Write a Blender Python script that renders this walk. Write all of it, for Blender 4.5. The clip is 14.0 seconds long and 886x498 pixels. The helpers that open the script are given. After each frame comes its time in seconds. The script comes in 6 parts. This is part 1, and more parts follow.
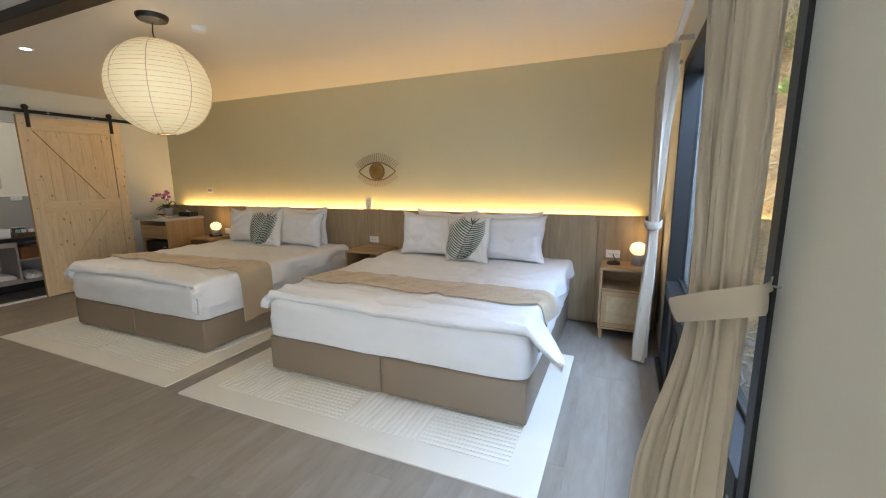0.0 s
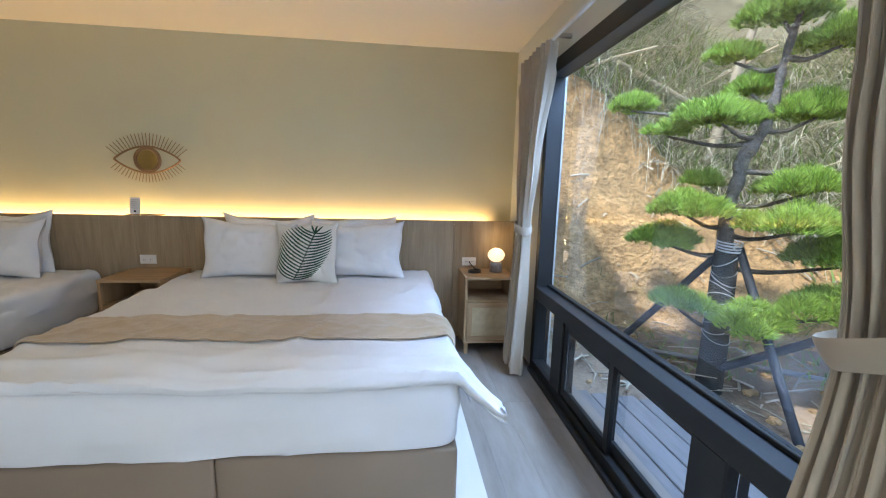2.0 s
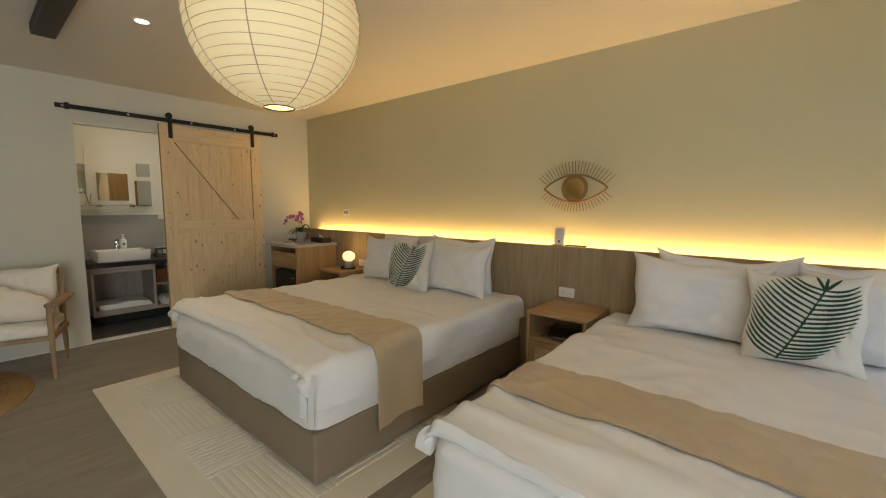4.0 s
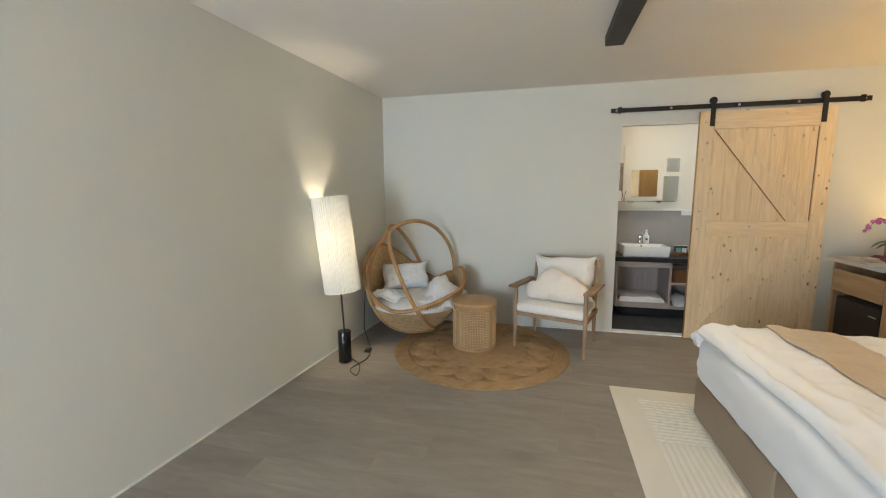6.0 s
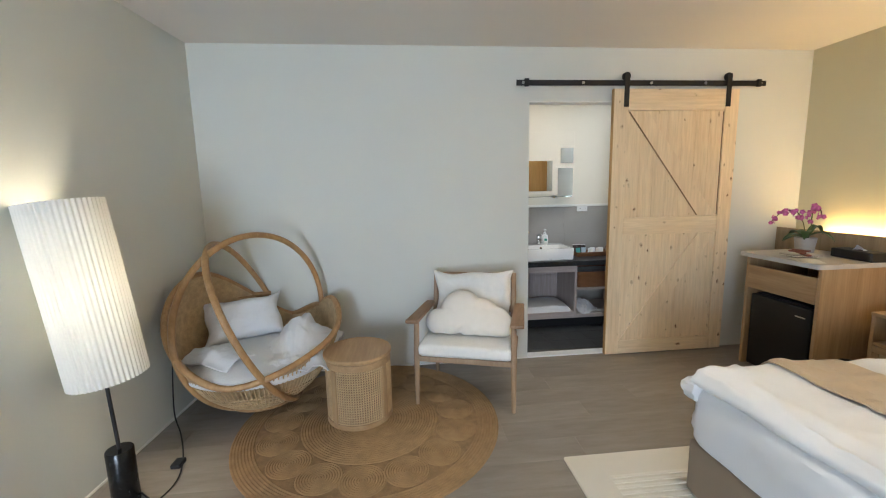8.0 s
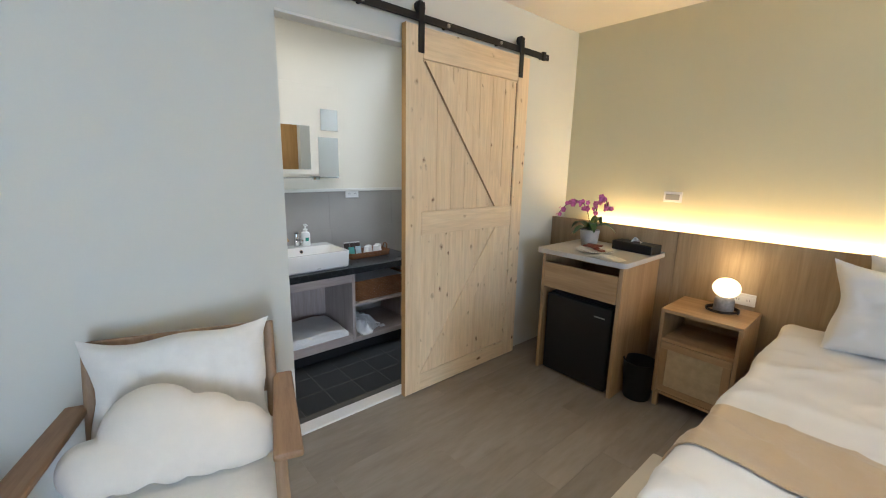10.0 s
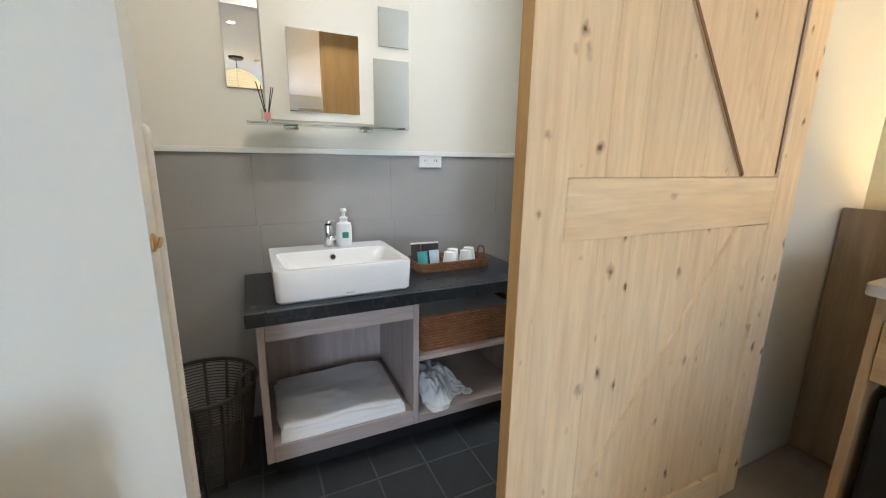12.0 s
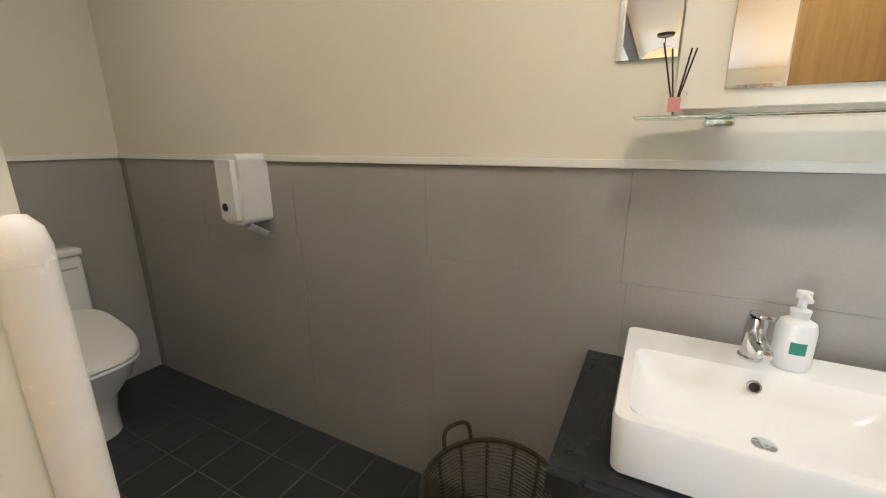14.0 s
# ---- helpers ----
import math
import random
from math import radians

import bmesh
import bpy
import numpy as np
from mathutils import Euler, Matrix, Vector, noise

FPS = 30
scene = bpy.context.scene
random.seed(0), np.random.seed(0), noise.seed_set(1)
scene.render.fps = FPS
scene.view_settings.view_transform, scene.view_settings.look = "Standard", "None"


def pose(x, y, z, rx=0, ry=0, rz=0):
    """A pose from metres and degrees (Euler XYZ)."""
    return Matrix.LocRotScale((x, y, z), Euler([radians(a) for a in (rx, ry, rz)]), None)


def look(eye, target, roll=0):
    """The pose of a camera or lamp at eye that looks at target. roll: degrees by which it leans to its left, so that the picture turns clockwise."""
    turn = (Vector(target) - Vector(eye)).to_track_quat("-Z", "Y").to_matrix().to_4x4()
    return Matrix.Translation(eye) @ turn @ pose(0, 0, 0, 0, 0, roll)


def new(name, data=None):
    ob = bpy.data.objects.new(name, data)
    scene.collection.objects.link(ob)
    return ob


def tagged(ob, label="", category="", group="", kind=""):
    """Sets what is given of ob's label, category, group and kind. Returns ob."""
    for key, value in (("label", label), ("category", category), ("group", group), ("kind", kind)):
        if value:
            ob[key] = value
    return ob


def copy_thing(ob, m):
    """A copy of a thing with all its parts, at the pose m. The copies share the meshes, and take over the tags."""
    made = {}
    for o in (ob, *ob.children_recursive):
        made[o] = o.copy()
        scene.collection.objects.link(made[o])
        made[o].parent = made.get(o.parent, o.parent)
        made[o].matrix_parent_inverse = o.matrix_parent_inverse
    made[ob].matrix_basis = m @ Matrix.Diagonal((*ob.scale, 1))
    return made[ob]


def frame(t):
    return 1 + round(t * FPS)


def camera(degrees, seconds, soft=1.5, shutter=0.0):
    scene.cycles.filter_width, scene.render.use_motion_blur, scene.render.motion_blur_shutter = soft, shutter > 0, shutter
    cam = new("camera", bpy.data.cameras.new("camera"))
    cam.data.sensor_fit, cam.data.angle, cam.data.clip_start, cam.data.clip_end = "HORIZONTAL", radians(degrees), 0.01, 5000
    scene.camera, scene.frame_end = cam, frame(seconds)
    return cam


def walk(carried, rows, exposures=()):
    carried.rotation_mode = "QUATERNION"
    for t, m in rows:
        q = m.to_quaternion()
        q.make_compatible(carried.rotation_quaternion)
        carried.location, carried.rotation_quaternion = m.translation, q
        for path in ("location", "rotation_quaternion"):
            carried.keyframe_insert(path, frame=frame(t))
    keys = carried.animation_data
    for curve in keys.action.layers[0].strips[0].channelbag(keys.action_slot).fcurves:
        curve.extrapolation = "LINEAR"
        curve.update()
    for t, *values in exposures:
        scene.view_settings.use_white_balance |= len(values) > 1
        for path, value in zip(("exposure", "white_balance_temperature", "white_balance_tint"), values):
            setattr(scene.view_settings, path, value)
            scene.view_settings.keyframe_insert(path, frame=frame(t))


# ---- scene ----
cam = camera(95.3, 14.0, soft=1.1)
PATH = [
    (0, (0.223, 1.114, 1.388), (-0.568, 2.919, 1.043), -0.6),
    (0.5, (0.028, 1.203, 1.364), (-0.437, 3.123, 1.047), -0.3),
    (1, (-0.174, 1.327, 1.356), (-0.343, 3.294, 1.037), 0.3),
    (1.5, (-0.36, 1.484, 1.342), (-0.315, 3.456, 1.015), 1.0),
    (2, (-0.433, 1.682, 1.324), (-0.205, 3.645, 1.018), 1.5),
    (2.5, (-0.545, 1.838, 1.311), (-0.371, 3.807, 1.007), 1.8),
    (3, (-0.761, 1.97, 1.314), (-1.022, 3.922, 0.961), 2.2),
    (3.5, (-0.949, 2.125, 1.344), (-1.764, 3.915, 0.979), 1.7),
    (4, (-1.176, 2.187, 1.337), (-2.457, 3.708, 1.124), 0.3),
    (4.2, (-1.378, 2.078, 1.335), (-2.747, 3.533, 1.233), 0.6),
    (6.3, (-1.925, 2.193, 1.436), (-3.789, 1.557, 1.089), -0.8),
    (6.5, (-2.011, 2.184, 1.436), (-3.861, 1.527, 1.055), -0.7),
    (7, (-2.333, 2.068, 1.406), (-4.237, 1.584, 1.03), -0.7),
    (7.5, (-2.674, 1.975, 1.416), (-4.636, 1.766, 1.088), -1.1),
    (8, (-3.015, 1.895, 1.419), (-4.985, 2.086, 1.128), -1.3),
    (8.5, (-3.363, 1.885, 1.409), (-5.251, 2.483, 1.128), -1.2),
    (9, (-3.69, 1.949, 1.416), (-5.404, 2.934, 1.115), -0.9),
    (9.2, (-3.809, 1.971, 1.435), (-5.44, 3.083, 1.113), -0.9),
    (11.3, (-4.98, 2.825, 1.344), (-6.401, 4.165, 0.915), 2.0),
    (11.5, (-5.109, 2.903, 1.276), (-6.658, 4.099, 0.866), 1.3),
    (12, (-5.429, 3.041, 1.199), (-7.19, 3.882, 0.758), 1.0),
    (12.5, (-5.678, 3.14, 1.236), (-7.566, 3.653, 0.825), 0.6),
    (13, (-5.893, 3.177, 1.264), (-7.85, 3.359, 0.895), 1.4),
    (13.5, (-6.058, 3.166, 1.28), (-7.98, 2.835, 0.836), 1.1),
    (14, (-6.184, 3.113, 1.27), (-7.894, 2.21, 0.763), -0.4),
]
EXPOSURE = [
    (0, 0.12, 6700, 11), (1, -0.02, 6200, 11), (2, 0.05, 6050, 11), (2.5, 0.06, 6200, 11), (3, -0.1, 6400, 11),
    (3.5, -0.19, 7000, 10), (4, -0.02, 7500, 8), (6.5, 0.97, 6000, 9), (7.5, 0.99, 5800, 9), (9, 0.92, 5600, 9),
    (11.5, 1.24, 5300, 9), (12, 1.33, 5600, 10), (12.5, 1.25, 5900, 11), (13, 1.26, 6200, 13), (14, 1.53, 6300, 13),
]
walk(cam, [(t, look(eye, target, roll)) for t, eye, target, roll in PATH], EXPOSURE)

# ---- world, sun, large lights ----
world = bpy.data.worlds.new("world")
scene.world = world
world.use_nodes = True
wn = world.node_tree
sky = wn.nodes.new("ShaderNodeTexSky")
sky.sky_type, sky.sun_disc = "NISHITA", False
sky.sun_elevation, sky.sun_rotation = radians(58), radians(-70)
wn.nodes["Background"].inputs[1].default_value = 0.15
wn.links.new(sky.outputs[0], wn.nodes["Background"].inputs[0])


def lamp(name, kind, m, power, colour, **more):
    """A light with its settings."""
    data = bpy.data.lights.new(name, kind)
    data.energy, data.color = power, colour
    for key, value in more.items():
        if key == "size":
            data.size = value
        elif key == "size_y":
            data.shape, data.size_y = "RECTANGLE", value
        elif key == "angle":
            data.angle = value
        elif key == "radius":
            data.shadow_soft_size = value
        elif key == "spot":
            data.spot_size, data.spot_blend = value, 1.0
    ob = new(name, data)
    ob.matrix_world = m
    return ob


EAST = 0.58
WARM, SOFT = (1.0, 0.62, 0.23), (1.0, 0.8, 0.56)
lamp("sun", "SUN", look((-4, -2, 14), (3, 2, 0)), 5.0, (1.0, 0.94, 0.85), angle=radians(4))
# the open sky over the slope, above the window's head
lamp("window_sky", "AREA", look((1.25, 3.3, 3.0), (-1.2, 3.4, 0.5)), 185, (0.42, 0.63, 1.0), size=2.2, size_y=0.6)

# the sky to the south-east, through the window onto the beds
lamp("side_sky", "AREA", look((2.3, 1.3, 2.4), (-1.4, 4.0, 0.5)), 32, (0.42, 0.62, 1.0), size=2.2, size_y=2.0)
# daylight in the opening of the entrance
lamp("entrance_sky", "AREA", look((EAST + 0.1, 0.6, 1.05), (-4, 0.5, 0.95)), 72, (0.8, 0.89, 1.0), size=0.85, size_y=1.9)

# ---- materials ----


def material(name):
    m = bpy.data.materials.new(name)
    m.use_nodes = True
    n = m.node_tree.nodes
    return m, n, m.node_tree.links, n["Principled BSDF"]


def mapped(n, l, scale=(1, 1, 1), rotation=(0, 0, 0), generated=False):
    c = n.new("ShaderNodeTexCoord")
    v = n.new("ShaderNodeMapping")
    v.inputs["Scale"].default_value, v.inputs["Rotation"].default_value = scale, rotation
    l.new(c.outputs["Generated" if generated else "Object"], v.inputs["Vector"])
    return v.outputs[0]


def noise_of(n, l, vec, scale, detail=4, rough=0.55, distort=0.0):
    t = n.new("ShaderNodeTexNoise")
    t.inputs["Scale"].default_value, t.inputs["Detail"].default_value = scale, detail
    t.inputs["Roughness"].default_value, t.inputs["Distortion"].default_value = rough, distort
    l.new(vec, t.inputs["Vector"])
    return t.outputs[0]


def ramp(n, l, value, stops):
    r = n.new("ShaderNodeValToRGB")
    e = r.color_ramp.elements
    while len(e) < len(stops):
        e.new(0.5)
    for k, (at, c) in enumerate(stops):
        e[k].position, e[k].color = at, (*c, 1) if len(c) == 3 else c
    l.new(value, r.inputs[0])
    return r.outputs[0]


def blend(n, l, fac, a, b, kind="MIX"):
    m = n.new("ShaderNodeMix")
    m.data_type, m.blend_type = "RGBA", kind
    for socket, v in ((m.inputs[0], fac), (m.inputs[6], a), (m.inputs[7], b)):
        if hasattr(v, "default_value"):
            l.new(v, socket)
        else:
            socket.default_value = v if not isinstance(v, tuple) else (*v, 1)
    return m.outputs[2]


def bump(n, l, height, strength, distance, b):
    k = n.new("ShaderNodeBump")
    k.inputs["Strength"].default_value, k.inputs["Distance"].default_value = strength, distance
    l.new(height, k.inputs["Height"])
    l.new(k.outputs[0], b.inputs["Normal"])


def shade(c, f):
    return tuple(min(1.0, x * f) for x in c)


def plain(name, colour, rough=0.5, metal=0.0, vary=0.08, coarse=3.0, fine=60.0, relief=0.15, depth=0.002, sheen=0.0, coat=0.0):
    """A surface with blotches at a coarse scale, grain at a fine one, and relief."""
    m, n, l, b = material(name)
    v = mapped(n, l)
    big, small = noise_of(n, l, v, coarse, 3), noise_of(n, l, v, fine, 5)
    c = ramp(n, l, big, ((0.3, shade(colour, 1 - vary)), (0.7, shade(colour, 1 + vary))))
    c2 = ramp(n, l, small, ((0.3, (1 - vary,) * 3), (0.7, (1, 1, 1))))
    l.new(blend(n, l, 1.0, c, c2, "MULTIPLY"), b.inputs["Base Color"])
    b.inputs["Metallic"].default_value = metal
    r = n.new("ShaderNodeMapRange")
    r.inputs[3].default_value, r.inputs[4].default_value = max(0.02, rough - 0.08), min(1, rough + 0.08)
    l.new(small, r.inputs[0])
    l.new(r.outputs[0], b.inputs["Roughness"])
    b.inputs["Sheen Weight"].default_value, b.inputs["Coat Weight"].default_value = sheen, coat
    if relief:
        bump(n, l, small, relief, depth, b)
    return m


def wood(name, light, dark, along="x", fine=22.0, stretch=14.0, rough=0.5, vary=True, relief=0.15, knots=0.0, knot_colour=(0.17, 0.075, 0.03), contrast=(0.32, 0.68)):
    """Grain drawn out along one axis; each piece differs by its own random number."""
    m, n, l, b = material(name)
    k = [1.0, 1.0, 1.0]
    k["xyz".index(along)] = 1.0 / stretch
    c = n.new("ShaderNodeTexCoord")
    info = n.new("ShaderNodeObjectInfo")
    add = n.new("ShaderNodeVectorMath")
    add.operation = "ADD"
    mul = n.new("ShaderNodeMath")
    mul.operation, mul.inputs[1].default_value = "MULTIPLY", 37.0
    l.new(info.outputs["Random"], mul.inputs[0])
    l.new(c.outputs["Object"], add.inputs[0])
    l.new(mul.outputs[0], add.inputs[1])
    mp = n.new("ShaderNodeMapping")
    mp.inputs["Scale"].default_value = k
    l.new(add.outputs[0], mp.inputs["Vector"])
    g = noise_of(n, l, mp.outputs[0], fine, 6, 0.6, 0.6)
    g2 = noise_of(n, l, mp.outputs[0], fine * 5, 4, 0.6)
    col = ramp(n, l, g, ((contrast[0], dark), (contrast[1], light)))
    col = blend(n, l, 1.0, col, ramp(n, l, g2, ((0.3, (0.84, 0.83, 0.8)), (0.65, (1, 1, 1)))), "MULTIPLY")
    if vary:
        col = blend(n, l, 1.0, col, ramp(n, l, info.outputs["Random"], ((0.0, (0.93, 0.93, 0.93)), (1.0, (1.0, 1.0, 1.0)))), "MULTIPLY")
    if knots:
        sq = [1.0, 1.0, 1.0]
        sq["xyz".index(along)] = 0.62
        kp = n.new("ShaderNodeMapping")
        kp.inputs["Scale"].default_value = sq
        l.new(add.outputs[0], kp.inputs["Vector"])
        vo = n.new("ShaderNodeTexVoronoi")
        vo.inputs["Scale"].default_value = knots
        vo.inputs["Randomness"].default_value = 1.0
        wob = n.new("ShaderNodeVectorMath")
        wob.operation, wob.inputs[1].default_value = "MULTIPLY_ADD", (0.03, 0.03, 0.03)
        wn2 = n.new("ShaderNodeTexNoise")
        wn2.inputs["Scale"].default_value = 30.0
        l.new(kp.outputs[0], wn2.inputs["Vector"])
        l.new(wn2.outputs["Color"], wob.inputs[0])
        l.new(kp.outputs[0], wob.inputs[2])
        l.new(wob.outputs[0], vo.inputs["Vector"])
        sep = n.new("ShaderNodeSeparateColor")
        l.new(vo.outputs["Color"], sep.inputs[0])
        size = n.new("ShaderNodeMapRange")
        size.inputs[3].default_value, size.inputs[4].default_value = 0.35, 1.1
        l.new(sep.outputs[1], size.inputs[0])
        over = n.new("ShaderNodeMath")
        over.operation = "DIVIDE"
        l.new(vo.outputs["Distance"], over.inputs[0])
        l.new(size.outputs[0], over.inputs[1])
        near = ramp(n, l, over.outputs[0], ((0.08, (1, 1, 1)), (0.125, (0.5, 0.5, 0.5)), (0.25, (0, 0, 0))))
        some = ramp(n, l, sep.outputs[0], ((0.34, (0, 0, 0)), (0.42, (0.65, 0.65, 0.65)), (0.7, (1, 1, 1))))
        both = n.new("ShaderNodeMath")
        both.operation = "MULTIPLY"
        l.new(near, both.inputs[0])
        l.new(some, both.inputs[1])
        col = blend(n, l, both.outputs[0], col, knot_colour)
    l.new(col, b.inputs["Base Color"])
    b.inputs["Roughness"].default_value = rough
    if relief:
        bump(n, l, g2, relief, 0.001, b)
    return m


def fabric(name, colour, weave=900.0, rough=0.9, fold=0.0, sheen=0.25, vary=0.05, crumple=0.0):
    """Woven cloth: fine threads both ways, soft blotches, and creases if asked."""
    m, n, l, b = material(name)
    v = mapped(n, l)
    big = noise_of(n, l, v, 4, 3)
    t = noise_of(n, l, v, weave, 2)
    c = ramp(n, l, big, ((0.3, shade(colour, 1 - vary)), (0.7, colour)))
    c = blend(n, l, 1.0, c, ramp(n, l, t, ((0.3, (0.9, 0.9, 0.9)), (0.7, (1, 1, 1)))), "MULTIPLY")
    l.new(c, b.inputs["Base Color"])
    b.inputs["Roughness"].default_value, b.inputs["Sheen Weight"].default_value = rough, sheen
    h = t
    if crumple:
        cr = noise_of(n, l, v, 7, 5, 0.6, 1.2)
        mix = n.new("ShaderNodeMath")
        mix.operation = "MULTIPLY_ADD"
        mix.inputs[1].default_value = crumple
        l.new(cr, mix.inputs[0])
        l.new(t, mix.inputs[2])
        h = mix.outputs[0]
    bump(n, l, h, 0.35 if crumple else 0.2, 0.004 if crumple else 0.001, b)
    return m


def glow(name, colour, strength, mottled=0.0):
    m, n, l, b = material(name)
    b.inputs["Base Color"].default_value = (0.85, 0.82, 0.75, 1)
    b.inputs["Roughness"].default_value = 0.6
    b.inputs["Emission Color"].default_value = (*colour, 1)
    b.inputs["Emission Strength"].default_value = strength
    return m


def glass(name, tint=(1, 1, 1), rough=0.0, ior=1.45):
    m, n, l, b = material(name)
    b.inputs["Base Color"].default_value = (*tint, 1)
    b.inputs["Transmission Weight"].default_value = 1.0
    b.inputs["Roughness"].default_value, b.inputs["IOR"].default_value = rough, ior
    return m


WALL_PALE = plain("painted_plaster", (0.66, 0.66, 0.6), 0.7, vary=0.015, coarse=1.2, fine=180, relief=0.08)
WALL_SAGE = plain("sage_wallcovering", (0.6, 0.565, 0.385), 0.7, vary=0.025, coarse=1.0, fine=260, relief=0.15)
CEILING = plain("ceiling_paint", (0.77, 0.73, 0.67), 0.8, vary=0.015, coarse=0.8, fine=120, relief=0.06)
BATH_PAINT = plain("cream_bathroom_paint", (0.74, 0.69, 0.58), 0.6, vary=0.015, coarse=1.5, fine=200, relief=0.05)
BATH_TILE = plain("grey_stoneware", (0.37, 0.35, 0.32), 0.42, vary=0.06, coarse=2.5, fine=120, relief=0.08)
GROUT = plain("pale_grout", (0.3, 0.285, 0.26), 0.9, vary=0.1)
SLATE = plain("dark_slate_tile", (0.035, 0.037, 0.038), 0.4, vary=0.2, coarse=6, fine=60, relief=0.3)
VINYL = wood("greige_vinyl_plank", (0.335, 0.295, 0.25), (0.225, 0.195, 0.165), "y", 5, 5, 0.42, relief=0.1, knots=2.4, knot_colour=(0.2, 0.172, 0.145), contrast=(0.25, 0.75))
HEADBOARD = wood("oak_veneer_panel", (0.42, 0.32, 0.2), (0.3, 0.22, 0.13), "z", 18, 16, 0.5)
OAK = wood("honey_oak", (0.5, 0.33, 0.17), (0.36, 0.22, 0.1), "x", 16, 14, 0.45)
OAKZ = wood("honey_oak_upright", (0.5, 0.33, 0.17), (0.36, 0.22, 0.1), "z", 16, 14, 0.45)
PINE = wood("knotty_pine", (0.87, 0.71, 0.48), (0.8, 0.6, 0.37), "z", 12, 12, 0.5, knots=16.0, contrast=(0.25, 0.75))
PINEX = wood("knotty_pine_cross", (0.87, 0.71, 0.48), (0.8, 0.6, 0.37), "y", 12, 12, 0.5, knots=16.0, contrast=(0.25, 0.75))
PINE_EDGE = wood("pine_edge", (0.6, 0.36, 0.13), (0.5, 0.28, 0.09), "z", 12, 12, 0.5)
BLACK_METAL = plain("black_powder_coat", (0.009, 0.009, 0.01), 0.5, 0.0, vary=0.15, fine=200)
FRAME_METAL = plain("charcoal_aluminium", (0.01, 0.011, 0.011), 0.5, 0.0, vary=0.1, fine=150, relief=0.03)
LINEN = fabric("white_cotton", (0.8, 0.8, 0.8), sheen=0.15, crumple=2.5)
PILLOW_LINEN = fabric("smooth_white_cotton", (0.8, 0.8, 0.8), sheen=0.15, crumple=0.5)
LEATHER = plain("taupe_leatherette", (0.25, 0.19, 0.135), 0.48, vary=0.05, coarse=2, fine=350, relief=0.25)
RUNNER = fabric("tan_bed_runner", (0.5, 0.385, 0.25), 700, 0.36, sheen=0.3, crumple=4.0)
CURTAIN = fabric("taupe_curtain_cloth", (0.52, 0.45, 0.35), 800, 0.85)
RUG = fabric("ivory_rug_pile", (0.7, 0.65, 0.55), 500, 0.95)
RUG_RIB = fabric("ivory_raised_rib", (0.76, 0.72, 0.63), 500, 0.95)
WINDOW_GLASS = glass("window_glass")

# ---- builders ----


def part(name, bm, mat, parent=None, label="", smooth=None):
    """Links a bmesh as one mesh object under a thing or a part."""
    me = bpy.data.meshes.new(name)
    bmesh.ops.recalc_face_normals(bm, faces=bm.faces[:])
    if smooth is not None:
        for f in bm.faces:
            f.smooth = True
        for e in bm.edges:
            if len(e.link_faces) == 2 and e.calc_face_angle(0) > radians(smooth):
                e.smooth = False
    bm.to_mesh(me)
    bm.free()
    me.materials.append(mat)
    ob = new(name, me)
    if parent is not None:
        ob.parent = parent
    if label:
        ob["label"] = label
    return ob


def piece(name, data, parent, m):
    """One more object on a shared mesh."""
    ob = new(name, data)
    ob.parent = parent
    ob.matrix_basis = m
    return ob


def thing(name, m, label, category, group=""):
    root = new(name)
    root.empty_display_size = 0.1
    root.matrix_world = m
    return tagged(root, label, category, group)


def setting(name, bm, mat, label="", smooth=None):
    return tagged(part(name, bm, mat, None, "", smooth), label, "", "", "structure")


def fresh():
    return bmesh.new()


def box(bm, a, b, bevel=0.0, seg=1):
    """A box between two corners, its edges rounded if asked."""
    lo, hi = Vector([min(p, q) for p, q in zip(a, b)]), Vector([max(p, q) for p, q in zip(a, b)])
    r = bmesh.ops.create_cube(bm, size=1, matrix=Matrix.Translation((lo + hi) / 2) @ Matrix.Diagonal((*(hi - lo), 1)))
    if bevel:
        es = {e for v in r["verts"] for e in v.link_edges}
        bmesh.ops.bevel(bm, geom=list(es), offset=bevel, segments=seg, affect="EDGES", profile=0.5)
    return bm


def boxed(a, b, bevel=0.0, seg=1):
    return box(fresh(), a, b, bevel, seg)


def moved(bm, m):
    bmesh.ops.transform(bm, matrix=m, verts=bm.verts[:])
    return bm


def sheet(bm, nu, nv, f, close_u=False):
    """A grid of points f(u, v), u and v from 0 to 1."""
    rows = [[bm.verts.new(f(i / nu, j / nv)) for j in range(nv + 1)] for i in range(nu if close_u else nu + 1)]
    k = len(rows)
    for i in range(nu):
        for j in range(nv):
            bm.faces.new((rows[i][j], rows[(i + 1) % k][j], rows[(i + 1) % k][j + 1], rows[i][j + 1]))
    return bm


